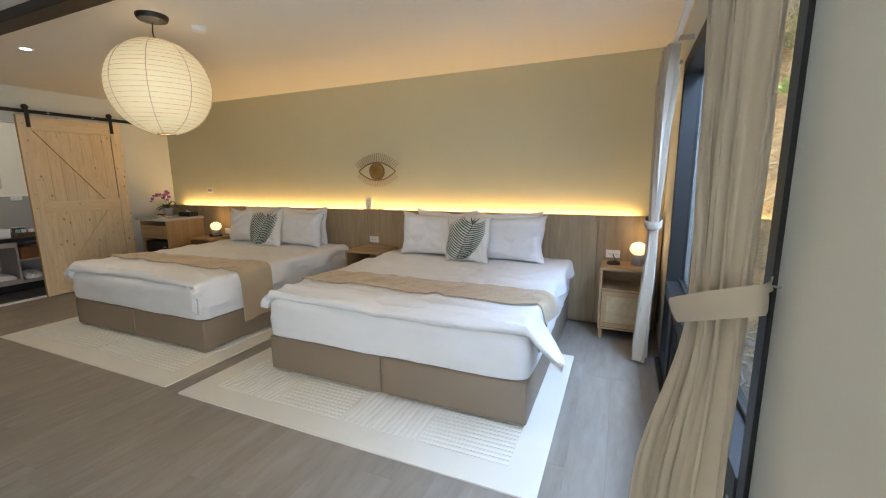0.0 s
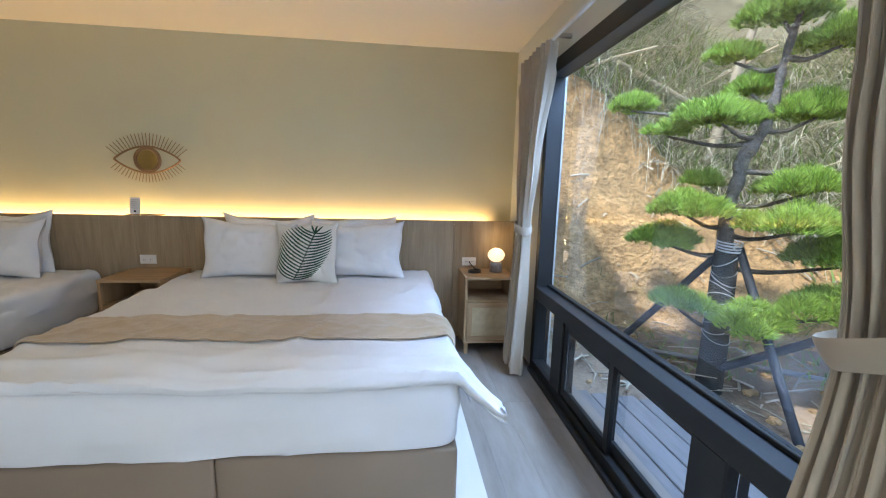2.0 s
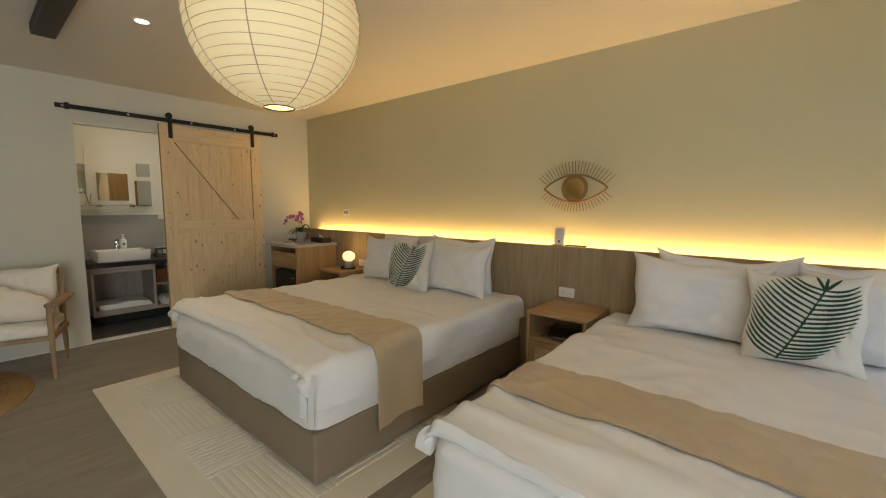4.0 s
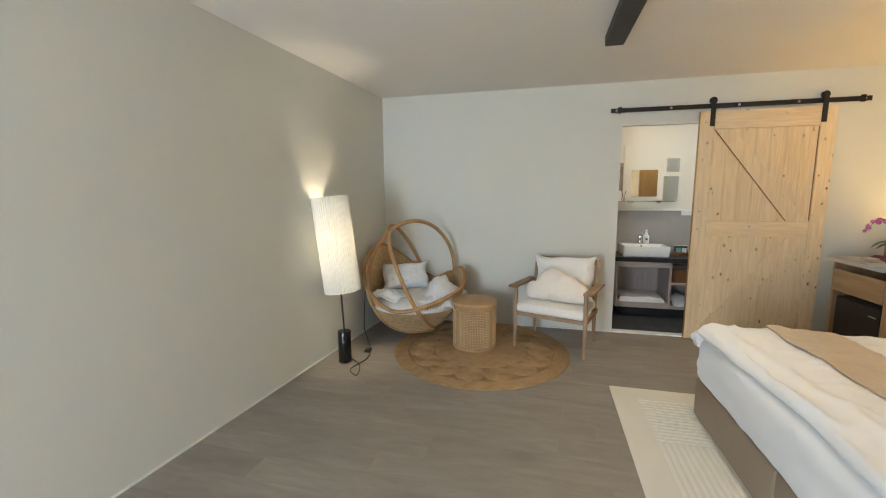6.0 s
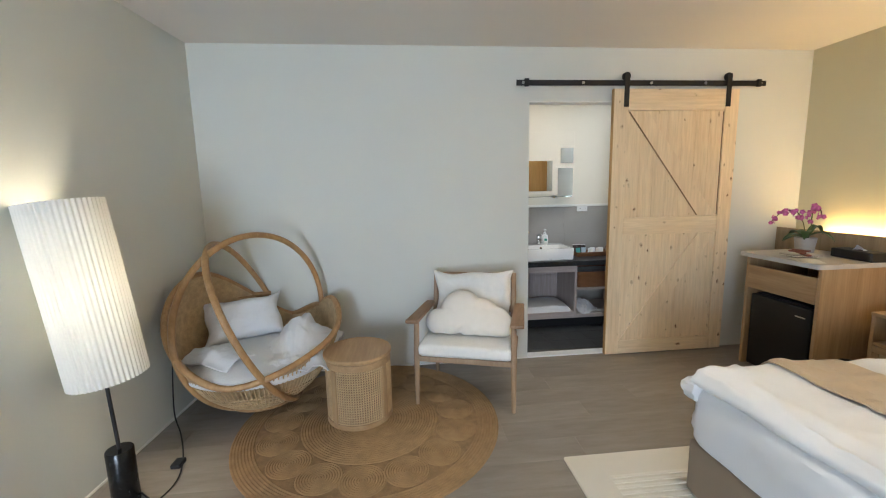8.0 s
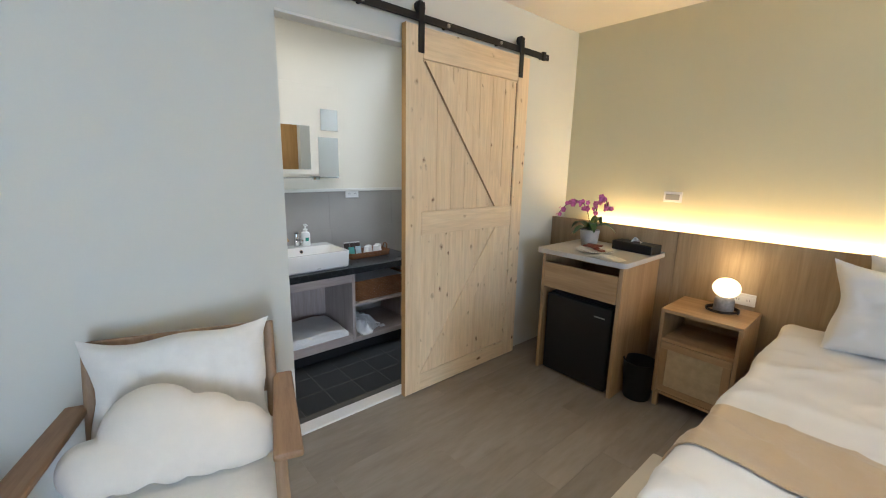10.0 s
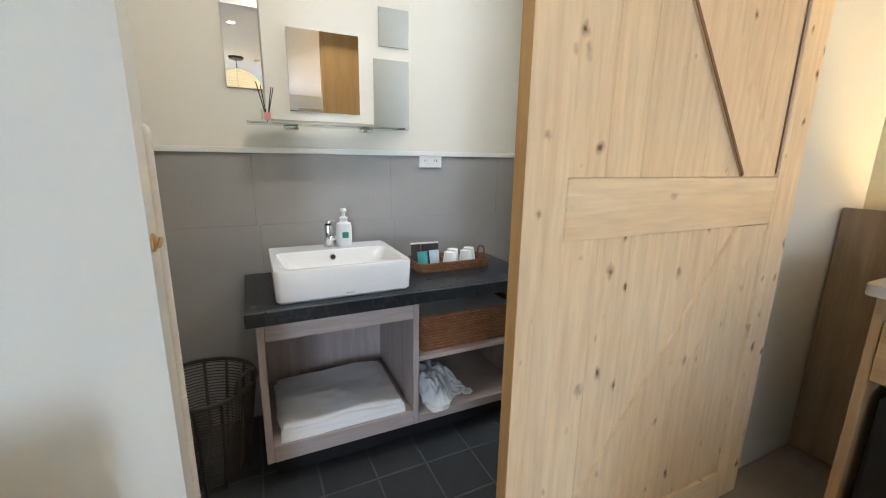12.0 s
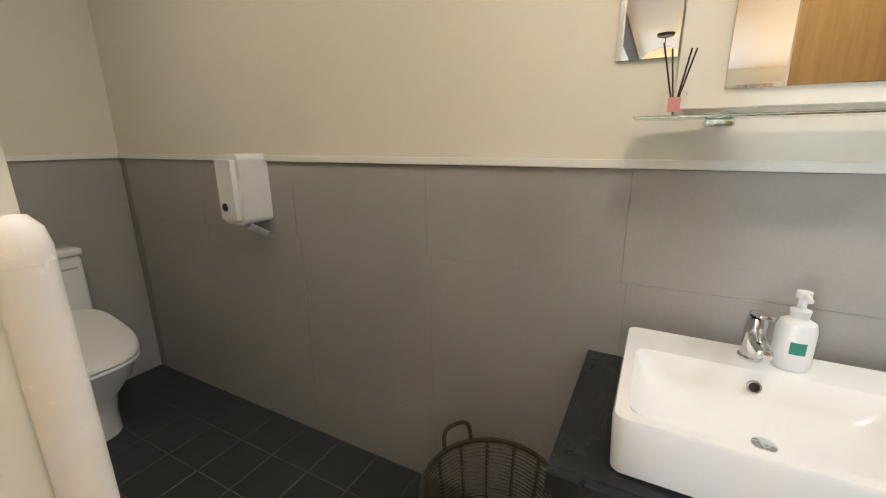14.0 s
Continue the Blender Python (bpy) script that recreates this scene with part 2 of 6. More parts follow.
def slab(nu, nv, f, thick):
    """A grid with thickness, pushed out along its normals."""
    bm = fresh()
    p = [[Vector(f(i / nu, j / nv)) for j in range(nv + 1)] for i in range(nu + 1)]
    top, low = [], []
    for i in range(nu + 1):
        for j in range(nv + 1):
            du = p[min(i + 1, nu)][j] - p[max(i - 1, 0)][j]
            dv = p[i][min(j + 1, nv)] - p[i][max(j - 1, 0)]
            n = du.cross(dv)
            n = n.normalized() if n.length > 1e-12 else Vector((0, 0, 1))
            top.append(bm.verts.new(p[i][j]))
            low.append(bm.verts.new(p[i][j] - n * thick))
    at = lambda i, j: i * (nv + 1) + j
    for i in range(nu):
        for j in range(nv):
            q = at(i, j), at(i + 1, j), at(i + 1, j + 1), at(i, j + 1)
            bm.faces.new([top[k] for k in q])
            bm.faces.new([low[k] for k in reversed(q)])
    rim = [at(i, 0) for i in range(nu)] + [at(nu, j) for j in range(nv)] + [at(i, nv) for i in range(nu, 0, -1)] + [at(0, j) for j in range(nv, 0, -1)]
    for a, b in zip(rim, rim[1:] + rim[:1]):
        bm.faces.new((top[b], top[a], low[a], low[b]))
    return bm


def lathe(bm, profile, seg=32, at=(0, 0, 0), squash=1.0):
    """Turns (radius, height) pairs round an upright axis."""
    p = len(profile) - 1
    def f(u, v):
        r, z = profile[round(v * p)]
        a = 2 * math.pi * u
        return (at[0] + r * math.cos(a), at[1] + squash * r * math.sin(a), at[2] + z)
    sheet(bm, seg, p, f, True)
    bmesh.ops.remove_doubles(bm, verts=bm.verts[:], dist=1e-5)
    return bm


def tube(bm, points, radius, seg=8, closed=False, flat=1.0):
    """A round bar along points; radius may be a list."""
    pts = [Vector(p) for p in points]
    k = len(pts)
    rings = []
    side = None
    for i, p in enumerate(pts):
        a, b = (pts[(i - 1) % k], pts[(i + 1) % k]) if closed else (pts[max(i - 1, 0)], pts[min(i + 1, k - 1)])
        d = (b - a).normalized()
        if side is None:
            side = d.cross(Vector((0, 0, 1)) if abs(d.z) < 0.9 else Vector((1, 0, 0))).normalized()
        side = (side - d * side.dot(d)).normalized()
        up = d.cross(side)
        r = radius[i] if isinstance(radius, (list, tuple)) else radius
        rings.append([bm.verts.new(p + side * (r * math.cos(2 * math.pi * j / seg)) + up * (flat * r * math.sin(2 * math.pi * j / seg))) for j in range(seg)])
    for i in range(k if closed else k - 1):
        for j in range(seg):
            bm.faces.new((rings[i][j], rings[i][(j + 1) % seg], rings[(i + 1) % k][(j + 1) % seg], rings[(i + 1) % k][j]))
    if not closed:
        bm.faces.new(rings[0][::-1])
        bm.faces.new(rings[-1])
    return bm


def arc(n, f):
    return [f(i / n) for i in range(n + 1)]


def curve_points(ctrl, n=8):
    """A smooth line through control points."""
    p = [Vector(c) for c in ctrl]
    p = [2 * p[0] - p[1], *p, 2 * p[-1] - p[-2]]
    out = []
    for i in range(1, len(p) - 2):
        for s in range(n):
            t = s / n
            out.append(0.5 * (2 * p[i] + (p[i + 1] - p[i - 1]) * t + (2 * p[i - 1] - 5 * p[i] + 4 * p[i + 1] - p[i + 2]) * t * t + (3 * p[i] - p[i - 1] - 3 * p[i + 1] + p[i + 2]) * t ** 3))
    out.append(p[-2])
    return out


def rounded(x0, y0, x1, y1, r, n=5):
    """Points round a rectangle with rounded corners."""
    out = []
    for cx, cy, a in ((x1 - r, y1 - r, 0), (x0 + r, y1 - r, 90), (x0 + r, y0 + r, 180), (x1 - r, y0 + r, 270)):
        out += [(cx + r * math.cos(radians(a + 90 * i / n)), cy + r * math.sin(radians(a + 90 * i / n))) for i in range(n + 1)]
    return out


def prism(bm, outline, z0, z1):
    """An outline in x and y, drawn up from z0 to z1."""
    lo = [bm.verts.new((x, y, z0)) for x, y in outline]
    hi = [bm.verts.new((x, y, z1)) for x, y in outline]
    k = len(outline)
    for i in range(k):
        bm.faces.new((lo[i], lo[(i + 1) % k], hi[(i + 1) % k], hi[i]))
    bm.faces.new(lo[::-1])
    bm.faces.new(hi)
    return bm


def rnd(a, b):
    return random.uniform(a, b)

# ---- the large structure ----
CEIL = 2.471
WT = 0.075                            # thickness of the west wall
WX, NY, EX = -6.17, 5.262, 0.58      # faces of the west, north and east walls
BX, BS, BN = -7.315, 0.6, 5.3       # bathroom: back wall, south wall, north end
DOOR0, DOOR1, DOORTOP = 2.895, 3.86, 2.08
WIN0, WIN1, WINTOP = 2.18, 4.47, 2.15
FB = -0.004

bm = fresh()
box(bm, (WX - 0.0, -0.4, -0.12), (EX + 0.14, NY + 0.14, -0.012))
setting("floor", bm, plain("floor_screed", (0.12, 0.11, 0.1), 0.9), "greige wood-look vinyl plank floor")
setting("ceiling", boxed((-7.6, -0.5, CEIL), (EX + 0.14, NY + 0.2, CEIL + 0.15)), CEILING, "plain pale painted ceiling")
setting("wall_north", boxed((WX - 0.02, NY, -0.1), (EX + 0.14, NY + 0.14, CEIL)), WALL_SAGE, "sage green wall behind the beds")
# the south wall stands a little askew
bm = boxed((-6.4, -0.14, -0.1), (1.0, 0.0, CEIL))
moved(bm, Matrix.Translation((-6.17, 0.425, 0)) @ Matrix.Rotation(radians(-3.7), 4, "Z") @ Matrix.Translation((6.17, 0, 0)))
setting("wall_south", bm, WALL_PALE, "plain pale painted wall")
bm = fresh()
box(bm, (WX - WT, -0.2, -0.1), (WX, DOOR0, CEIL))
box(bm, (WX - WT, DOOR0, DOORTOP), (WX, DOOR1, CEIL))
box(bm, (WX - WT, DOOR1, -0.1), (WX, NY, CEIL))
setting("wall_west", bm, WALL_PALE, "pale painted wall with the bathroom doorway")
# the window wall stands a little askew too
SKEW = Matrix.Translation((EX, WIN1, 0)) @ Matrix.Rotation(radians(-0.85), 4, "Z") @ Matrix.Translation((-EX, -WIN1, 0))
bm = fresh()
box(bm, (EX, -0.4, -0.1), (EX + 0.14, 0.14, CEIL))
box(bm, (EX, 0.14, 2.06), (EX + 0.14, 1.06, CEIL))
box(bm, (EX, 1.06, -0.1), (EX + 0.14, WIN0, CEIL))
box(bm, (EX, WIN0, WINTOP), (EX + 0.14, WIN1, CEIL))
box(bm, (EX, WIN1, -0.1), (EX + 0.14, NY, CEIL))
moved(bm, SKEW)
setting("wall_east", bm, WALL_PALE, "pale painted wall with a window and the open entrance")

# bathroom shell
setting("bathroom_floor", boxed((BX - 0.1, BS - 0.1, -0.12), (WX, BN, FB - 0.0015)), plain("floor_grout", (0.1, 0.097, 0.09), 0.9, vary=0.12, coarse=9), "dark slate tile bathroom floor")
bm = fresh()
box(bm, (BX - 0.12, BS - 0.12, 1.205), (BX, BN, CEIL))
box(bm, (BX, BS - 0.12, 1.205), (WX - WT, BS, CEIL))
setting("wall_bathroom", bm, BATH_PAINT, "cream painted wall above grey tiles")
bm = fresh()
box(bm, (BX - 0.12, BS - 0.12, -0.1), (BX - 0.002, BN, 1.205))
box(bm, (BX - 0.002, BS - 0.12, -0.1), (WX - WT, BS - 0.002, 1.205))
setting("wall_bathroom_base", bm, GROUT, "tiled lower bathroom wall")
setting("wall_shower_end", boxed((BX - 0.12, BN, -0.1), (WX - WT, BN + 0.1, CEIL)), plain("shower_grey", (0.36, 0.37, 0.38), 0.35, vary=0.04), "grey shower wall")
# a short return at the shower
bm = boxed((BX, 4.39, 0), (BX + 0.13, 4.45, CEIL), 0.003)
setting("wall_return", bm, BATH_PAINT, "cream painted wall end beside the shower")
setting("tile_trim", boxed((BX, BS, 1.205), (BX + 0.012, 4.39, 1.228), 0.002), plain("white_trim", (0.78, 0.76, 0.7), 0.4, vary=0.02), "white tile edging strip")
setting("tile_trim_end", boxed((BX + 0.012, BS, 1.205), (WX - WT, BS + 0.012, 1.228), 0.002), bpy.data.materials["white_trim"], "white tile edging strip")
setting("threshold", boxed((WX - WT - 0.005, DOOR0, -0.02), (WX + 0.006, DOOR1, 0.012), 0.003), plain("white_threshold", (0.75, 0.75, 0.74), 0.35, vary=0.03), "white stone doorway threshold")
setting("door_lining", boxed((WX - WT - 0.002, DOOR0 + 0.0, DOORTOP - 0.002), (WX + 0.004, DOOR1, DOORTOP - 0.014)), bpy.data.materials["white_trim"], "white doorway head lining")

# headboard
hb = tagged(new("headboard"), "oak-veneer panelled headboard along the wall", "headboard")
X = [-6.165, -5.2, -4.3, -3.4, -2.47, -1.5, -0.6, 0.05, 0.578]
for a, b in zip(X, X[1:]):
    part("panel", boxed((a + 0.0015, 5.075, 0.012), (b - 0.0015, 5.097, 1.04), 0.0015), HEADBOARD, hb)
part("ledge", boxed((-6.165, 5.1, 1.004), (0.578, 5.195, 1.02)), HEADBOARD, hb)
part("backing", boxed((-6.165, 5.105, 0.0), (0.578, NY - 0.004, 0.96)), HEADBOARD, hb)
part("light_strip", boxed((-5.9, 5.205, 0.985), (0.36, 5.222, 0.995)), glow("cove_glow", WARM, 1.3), hb, "warm glowing LED strip")
lamp("cove_light", "AREA", look((-2.77, 5.222, 1.0), (-2.77, 5.24, 2.0)), 27, WARM, size=6.3, size_y=0.03)
bm = boxed((-6.2, 0.0, 0.0), (0.7, 0.008, 0.01))
moved(bm, Matrix.Translation((-6.17, 0.425, 0)) @ Matrix.Rotation(radians(-3.7), 4, "Z") @ Matrix.Translation((6.17, 0, 0)))
setting("baseboard_south", bm, bpy.data.materials["white_trim"], "thin white floor sealant line")
setting("baseboard_west", boxed((WX, 0.5, 0), (WX + 0.01, DOOR0 - 0.005, 0.012)), bpy.data.materials["white_trim"], "thin white floor sealant line")

# ---- window ----
FX = EX + 0.02
win = tagged(new("window_1"), "charcoal aluminium picture window with low sliding panes", "window", "", "structure")
win.matrix_world = SKEW
for a, b in (((FX - 0.03, WIN0, 0), (FX + 0.085, WIN0 + 0.06, WINTOP)), ((FX - 0.03, WIN1 - 0.06, 0), (FX + 0.085, WIN1, WINTOP))):
    part("jamb", boxed(a, b, 0.003), FRAME_METAL, win)
part("head_frame", boxed((FX - 0.03, WIN0 + 0.06, WINTOP - 0.09), (FX + 0.085, WIN1 - 0.06, WINTOP), 0.003), FRAME_METAL, win)
part("transom", boxed((FX - 0.035, WIN0 + 0.06, 0.54), (FX + 0.085, WIN1 - 0.06, 0.63), 0.003), FRAME_METAL, win)
part("transom_bead", boxed((FX + 0.048, WIN0 + 0.06, 0.631), (FX + 0.085, WIN1 - 0.06, 0.648), 0.003), FRAME_METAL, win)
part("sill_frame", boxed((FX - 0.035, WIN0 + 0.06, 0.0), (FX + 0.06, WIN1 - 0.06, 0.08), 0.003), FRAME_METAL, win)
part("sill_track", boxed((FX - 0.065, WIN0 + 0.06, 0.0), (FX - 0.036, WIN1 - 0.06, 0.03), 0.003), FRAME_METAL, win)
for y in (3.9, 2.66):
    part("mullion", boxed((FX - 0.033, y, 0.08), (FX + 0.058, y + 0.15, 0.54), 0.003), FRAME_METAL, win)
def sash(x, y0, y1):
    s = part("sash", boxed((x, y0, 0.085), (x + 0.025, y0 + 0.045, 0.535), 0.003), FRAME_METAL, win)
    part("stile", boxed((x, y1 - 0.045, 0.085), (x + 0.025, y1, 0.535), 0.003), FRAME_METAL, s)
    part("rail", boxed((x, y0 + 0.045, 0.085), (x + 0.025, y1 - 0.045, 0.14), 0.003), FRAME_METAL, s)
    part("rail", boxed((x, y0 + 0.045, 0.49), (x + 0.025, y1 - 0.045, 0.535), 0.003), FRAME_METAL, s)
    p = part("pane", boxed((x + 0.01, y0 + 0.045, 0.14), (x + 0.015, y1 - 0.045, 0.49)), WINDOW_GLASS, s)
    p.visible_shadow = False
sash(FX - 0.02, 3.33, 3.9)
sash(FX + 0.01, 2.81, 3.4)
def pane(y0, y1, z0, z1):
    p = part("pane", boxed((FX + (0.06 if z0 > 0.5 else 0.012), y0, z0), (FX + (0.066 if z0 > 0.5 else 0.018), y1, z1)), WINDOW_GLASS, win)
    p.visible_shadow = False
pane(WIN0 + 0.06, WIN1 - 0.06, 0.648, WINTOP - 0.09)
pane(4.05, WIN1 - 0.06, 0.08, 0.54)
pane(WIN0 + 0.06, 2.66, 0.08, 0.54)

# ---- beds ----
FRAME_METAL_PALE = plain("brushed_metal", (0.5, 0.48, 0.44), 0.35, 0.8, vary=0.05)
LEAF_PRINT = plain("dark_green_print", (0.022, 0.075, 0.045), 0.9, vary=0.25, coarse=12, relief=0)
CUSHION = fabric("ivory_cushion_cloth", (0.74, 0.72, 0.66), 600)


def puffed(a, b, w, h, t, s, seed):
    """A point of a stuffed cushion: full in the middle, with drawn-out corners and creases that run to them."""
    e = max(0.0, (1 - a ** 4) * (1 - b ** 4)) ** 0.5
    k = noise.noise((a * 1.5 + seed, b * 1.5, s * 3.0)) + 0.5 * noise.noise((a * 4 + seed, b * 4, s * 2.0))
    cr = max(0.0, 1 - 4 * abs(noise.noise((a * 2.6 + seed, b * 1.6 - 0.8 * a, 7.0 + s)))) ** 2
    sag = 0.012 * math.sin(2.4 * a + seed) + 0.006 * math.sin(6.1 * a + 2 * seed)
    ear = abs(a) ** 6 * abs(b) ** 6
    x = a * w / 2 * (1 - 0.08 * (1 - b * b) * abs(a) ** 3 + 0.035 * ear)
    z = b * h / 2 * (1 - 0.1 * (1 - a * a) * abs(b) ** 3 + 0.07 * ear) + (sag if b > 0 else 0.0) * abs(b) ** 2
    return (x + 0.008 * math.sin(5 * b + seed) * abs(a) ** 3, s * (t / 2 * e * (1 + 0.22 * k) - 0.010 * cr * e + 0.002), z)


def pillow(w, h, t, seed=0.0, n=28):
    """A stuffed cushion standing in x and z, t thick in y, with pinched corners."""
    bm = fresh()
    for s in (1, -1):
        sheet(bm, n, n, lambda u, v: puffed(2 * u - 1, 2 * v - 1, w, h, t, s, seed))
    bmesh.ops.remove_doubles(bm, verts=bm.verts[:], dist=0.0025)
    return bm


def palm_print(w, h, t, seed, n=170):
    """A feathered palm leaf printed on a cushion's front: the small squares of a fine grid that lie in a leaflet."""
    def on(a, b):
        p = puffed(a, b, w, h, t, -1, seed)
        return (p[0], p[1] - 0.004, p[2])
    stem = lambda k: (-0.36 + 0.68 * k, -0.93 + 1.6 * k ** 1.05)
    c = (np.arange(n) + 0.5) / n * 1.92 - 0.96
    ga, gb = np.meshgrid(c, c, indexing="ij")
    inside = np.zeros((n, n), bool)
    def strip(p, q, wide, bend):
        nonlocal inside
        dx, dy = q[0] - p[0], q[1] - p[1]
        d = math.hypot(dx, dy)
        k = ((ga - p[0]) * dx + (gb - p[1]) * dy) / d ** 2
        c0 = ((gb - p[1]) * dx - (ga - p[0]) * dy) / d
        k, past = np.clip(k, 0, 1), np.abs(k - np.clip(k, 0, 1)) * d
        off = np.hypot(c0 - bend * np.sin(k * math.pi), past)
        inside |= off < wide * (0.3 + 0.7 * np.sin(np.minimum(1, 0.15 + 0.85 * k) * math.pi) ** 0.6)
    for i in range(6):
        strip(stem(i / 6), stem((i + 1) / 6), 0.02, 0)
    for i in range(17):
        k = 0.02 + 0.96 * i / 16
        x, y = stem(k)
        r = 0.36 + 0.62 * math.sin(math.pi * (0.2 + 0.68 * k))
        strip((x, y), (max(-0.93, x - r * 0.82), min(0.95, y + r * 0.7)), 0.025, 0.07)
        strip((x, y), (min(0.93, x + r * 0.85), min(0.95, y + r * 0.26)), 0.025, -0.05)
    for q in (-0.18, 0.0, 0.2):
        strip(stem(0.98), (0.34 + q, 0.93), 0.03, 0)
    bm, verts = fresh(), {}
    def corner(i, j):
        if (i, j) not in verts:
            verts[i, j] = bm.verts.new(on(i / n * 1.92 - 0.96, j / n * 1.92 - 0.96))
        return verts[i, j]
    for i, j in zip(*np.nonzero(inside)):
        i, j = int(i), int(j)
        bm.faces.new((corner(i, j), corner(i + 1, j), corner(i + 1, j + 1), corner(i, j + 1)))
    return bm


def duvet_at(a, b, w, top, seed, lift=0.0, spread=0.1):
    """A point on the duvet: a across from the bed's edge, b along; past the edges it rounds over and hangs."""
    def over(s):
        r = 0.055
        if s <= 0:
            return 0.0, 0.0
        if s < r * 1.35:
            g = s / r
            return r * math.sin(g), r * (1 - math.cos(g))
        q = s - r * 1.35
        return r * math.sin(1.35) + spread * q, r * (1 - math.cos(1.35)) + 0.9 * q
    sx = a - 0.05 if a < w / 2 else a - w + 0.03
    if a < w / 2:
        o, z = over(-sx)
        x = 0.05 - o if sx < 0 else a
    else:
        o, z = over(sx)
        x = w - 0.03 + o if sx > 0 else a
    hang = min(1.0, z / 0.1)
    x += hang * 0.025 * math.sin(11 * b + seed) * (1 if a > w / 2 else -1)
    fr = max(0.0, 0.16 - b)
    zz = top - z + 0.013 * noise.noise((a * 2.1 + seed, b * 2.1, 0)) + 0.007 * noise.noise((a * 5 + seed, b * 7, 4))
    zz += 0.012 * math.exp(-((b - 0.12 - 0.05 * math.sin(a * 2 + seed)) / 0.035) ** 2) * (1 - hang)
    zz -= 0.6 * fr * fr
    return Vector((x, b, zz + lift))


def bed(x0, x1, label, seed, run, cover, spread):
    y0, y1 = 3.15, 5.068
    w, d = x1 - x0, y1 - y0
    root = thing("bed", pose(x0, y0, 0), label, "bed", "hotel beds")
    for a, b in ((0, w / 2 - 0.002), (w / 2 + 0.002, w)):
        base = part("base", boxed((a, 0, 0.03), (b, d, 0.28), 0.014, 3), LEATHER, root, "taupe leatherette divan base", 50)
        for fx in ((a + 0.02, a + 0.14) if a == 0 else (b - 0.14, b - 0.02),):
            part("foot", boxed((fx[0], 0.015, 0.011), (fx[1], 0.09, 0.0298), 0.002), FRAME_METAL_PALE, base, "brushed metal foot plate")
            part("foot", boxed((fx[0], d - 0.1, 0.0), (fx[1], d - 0.03, 0.0298), 0.002), FRAME_METAL_PALE, base)
    ring = []
    corner = rounded(0.0, 0.0, w, d, 0.08, 6)
    for (xa, ya), (xb, yb) in zip(corner, corner[1:] + corner[:1]):
        steps = max(1, int(math.hypot(xb - xa, yb - ya) / 0.03))
        ring += [(xa + (xb - xa) * q / steps, ya + (yb - ya) * q / steps) for q in range(steps)]
    prof = [(0.282, -0.02), (0.292, 0.004), (0.315, 0.009), (0.34, 0.012), (0.365, 0.013), (0.39, 0.014), (0.42, 0.014), (0.45, 0.013), (0.475, 0.011), (0.50, 0.008), (0.528, 0.0), (0.55, -0.022), (0.562, -0.06), (0.566, -0.1), (0.566, -0.3)]
    def f(u, v):
        x, y = ring[round(u * len(ring)) % len(ring)]
        z, o = prof[round(v * (len(prof) - 1))]
        n = Vector((x - w / 2, (y - d / 2), 0)).normalized()
        k = 0.012 * noise.noise((x * 3 + seed, y * 3, z * 7)) + 0.006 * noise.noise((x * 11 + seed, y * 9, z * 22)) + 0.008 * max(0.0, 1 - 5 * abs(noise.noise((x * 1.6 + seed, y * 1.6, z * 13 + 2.0 * x)))) ** 2
        dz = 0.012 * noise.noise((x * 2.5, y * 2.5, seed)) if v == 0 else 0
        return (x + n.x * (o + k), y + n.y * (o + k), z + dz)
    bm = sheet(fresh(), len(ring), len(prof) - 1, f, True)
    bm.verts.ensure_lookup_table()
    k = len(prof)
    bm.faces.new([bm.verts[i * k + k - 1] for i in range(len(ring))])
    bm.faces.new([bm.verts[i * k] for i in range(len(ring))][::-1])
    part("mattress", bm, LINEN, root, "white sheeted mattress", 45)
    l, r, droop = cover
    def creased(a, b):
        ridge = lambda p, q, s: max(0.0, 1 - 3.2 * abs(noise.noise((p, q, s)))) ** 2
        near = max(0.0, 1 - b / 0.8)
        return 0.02 * near * ridge(a * 1.0 + seed, b * 5.5 + 0.9 * a, 2) + 0.012 * ridge(a * 1.7 + seed, b * 2.6 - 0.8 * a, 6) + 0.006 * ridge(a * 5, b * 5 + a, seed) - 0.008
    def out_at(a, b):
        return 0.04 if a <= w / 2 else (spread * max(0.08, 1 - b / 0.55) if spread > 0.5 else spread)
    def hem(u, v):
        a = -l + u * (w + l + r * (1 - 0.35 * min(1.0, v * 1.6)))
        front = 0.0 + 0.02 * math.sin(a * 3.1 + seed) + 0.006 * noise.noise((a * 3, seed, 0)) - 0.06 * max(0, (a - w + 0.25)) - droop * max(0, a - w)
        out = out_at(a, max(0.0, v - 0.14) * 2)
        crease = creased(a, front + 0.04 + (v - 0.14) / 0.86 * (d - 0.07 - front))
        end = w + r * (1 - 0.35 * min(1.0, v * 1.6))
        close = min(1.0, (end - a) / 0.09) if spread > 0.5 else 1.0
        tuck = math.sqrt(max(0.0, 1 - (1 - close) ** 2)) if a > w / 2 and spread > 0.5 else 1 - 0.85 * min(1.0, max(0.0, (a - w + 0.02) / 0.1, 0.3 - a / 0.1 if a < 0.03 else 0.0))
        if v < 0.14:
            g = -1.3 + (1.3 + math.pi / 2) * v / 0.14
            p = duvet_at(a, front + 0.04, w, 0.618, seed, 0.0, out)
            p.y = front + 0.04 - 0.045 * math.cos(g)
            p.z += -0.034 * (1 - math.sin(g)) * tuck + crease * min(1.0, v / 0.14)
            return p
        return duvet_at(a, front + 0.04 + (v - 0.14) / 0.86 * (d - 0.07 - front), w, 0.618, seed, crease, out)
    part("duvet", slab(130, 120, hem, 0.034), LINEN, root, "white puffed duvet turned over the mattress edge", 70)
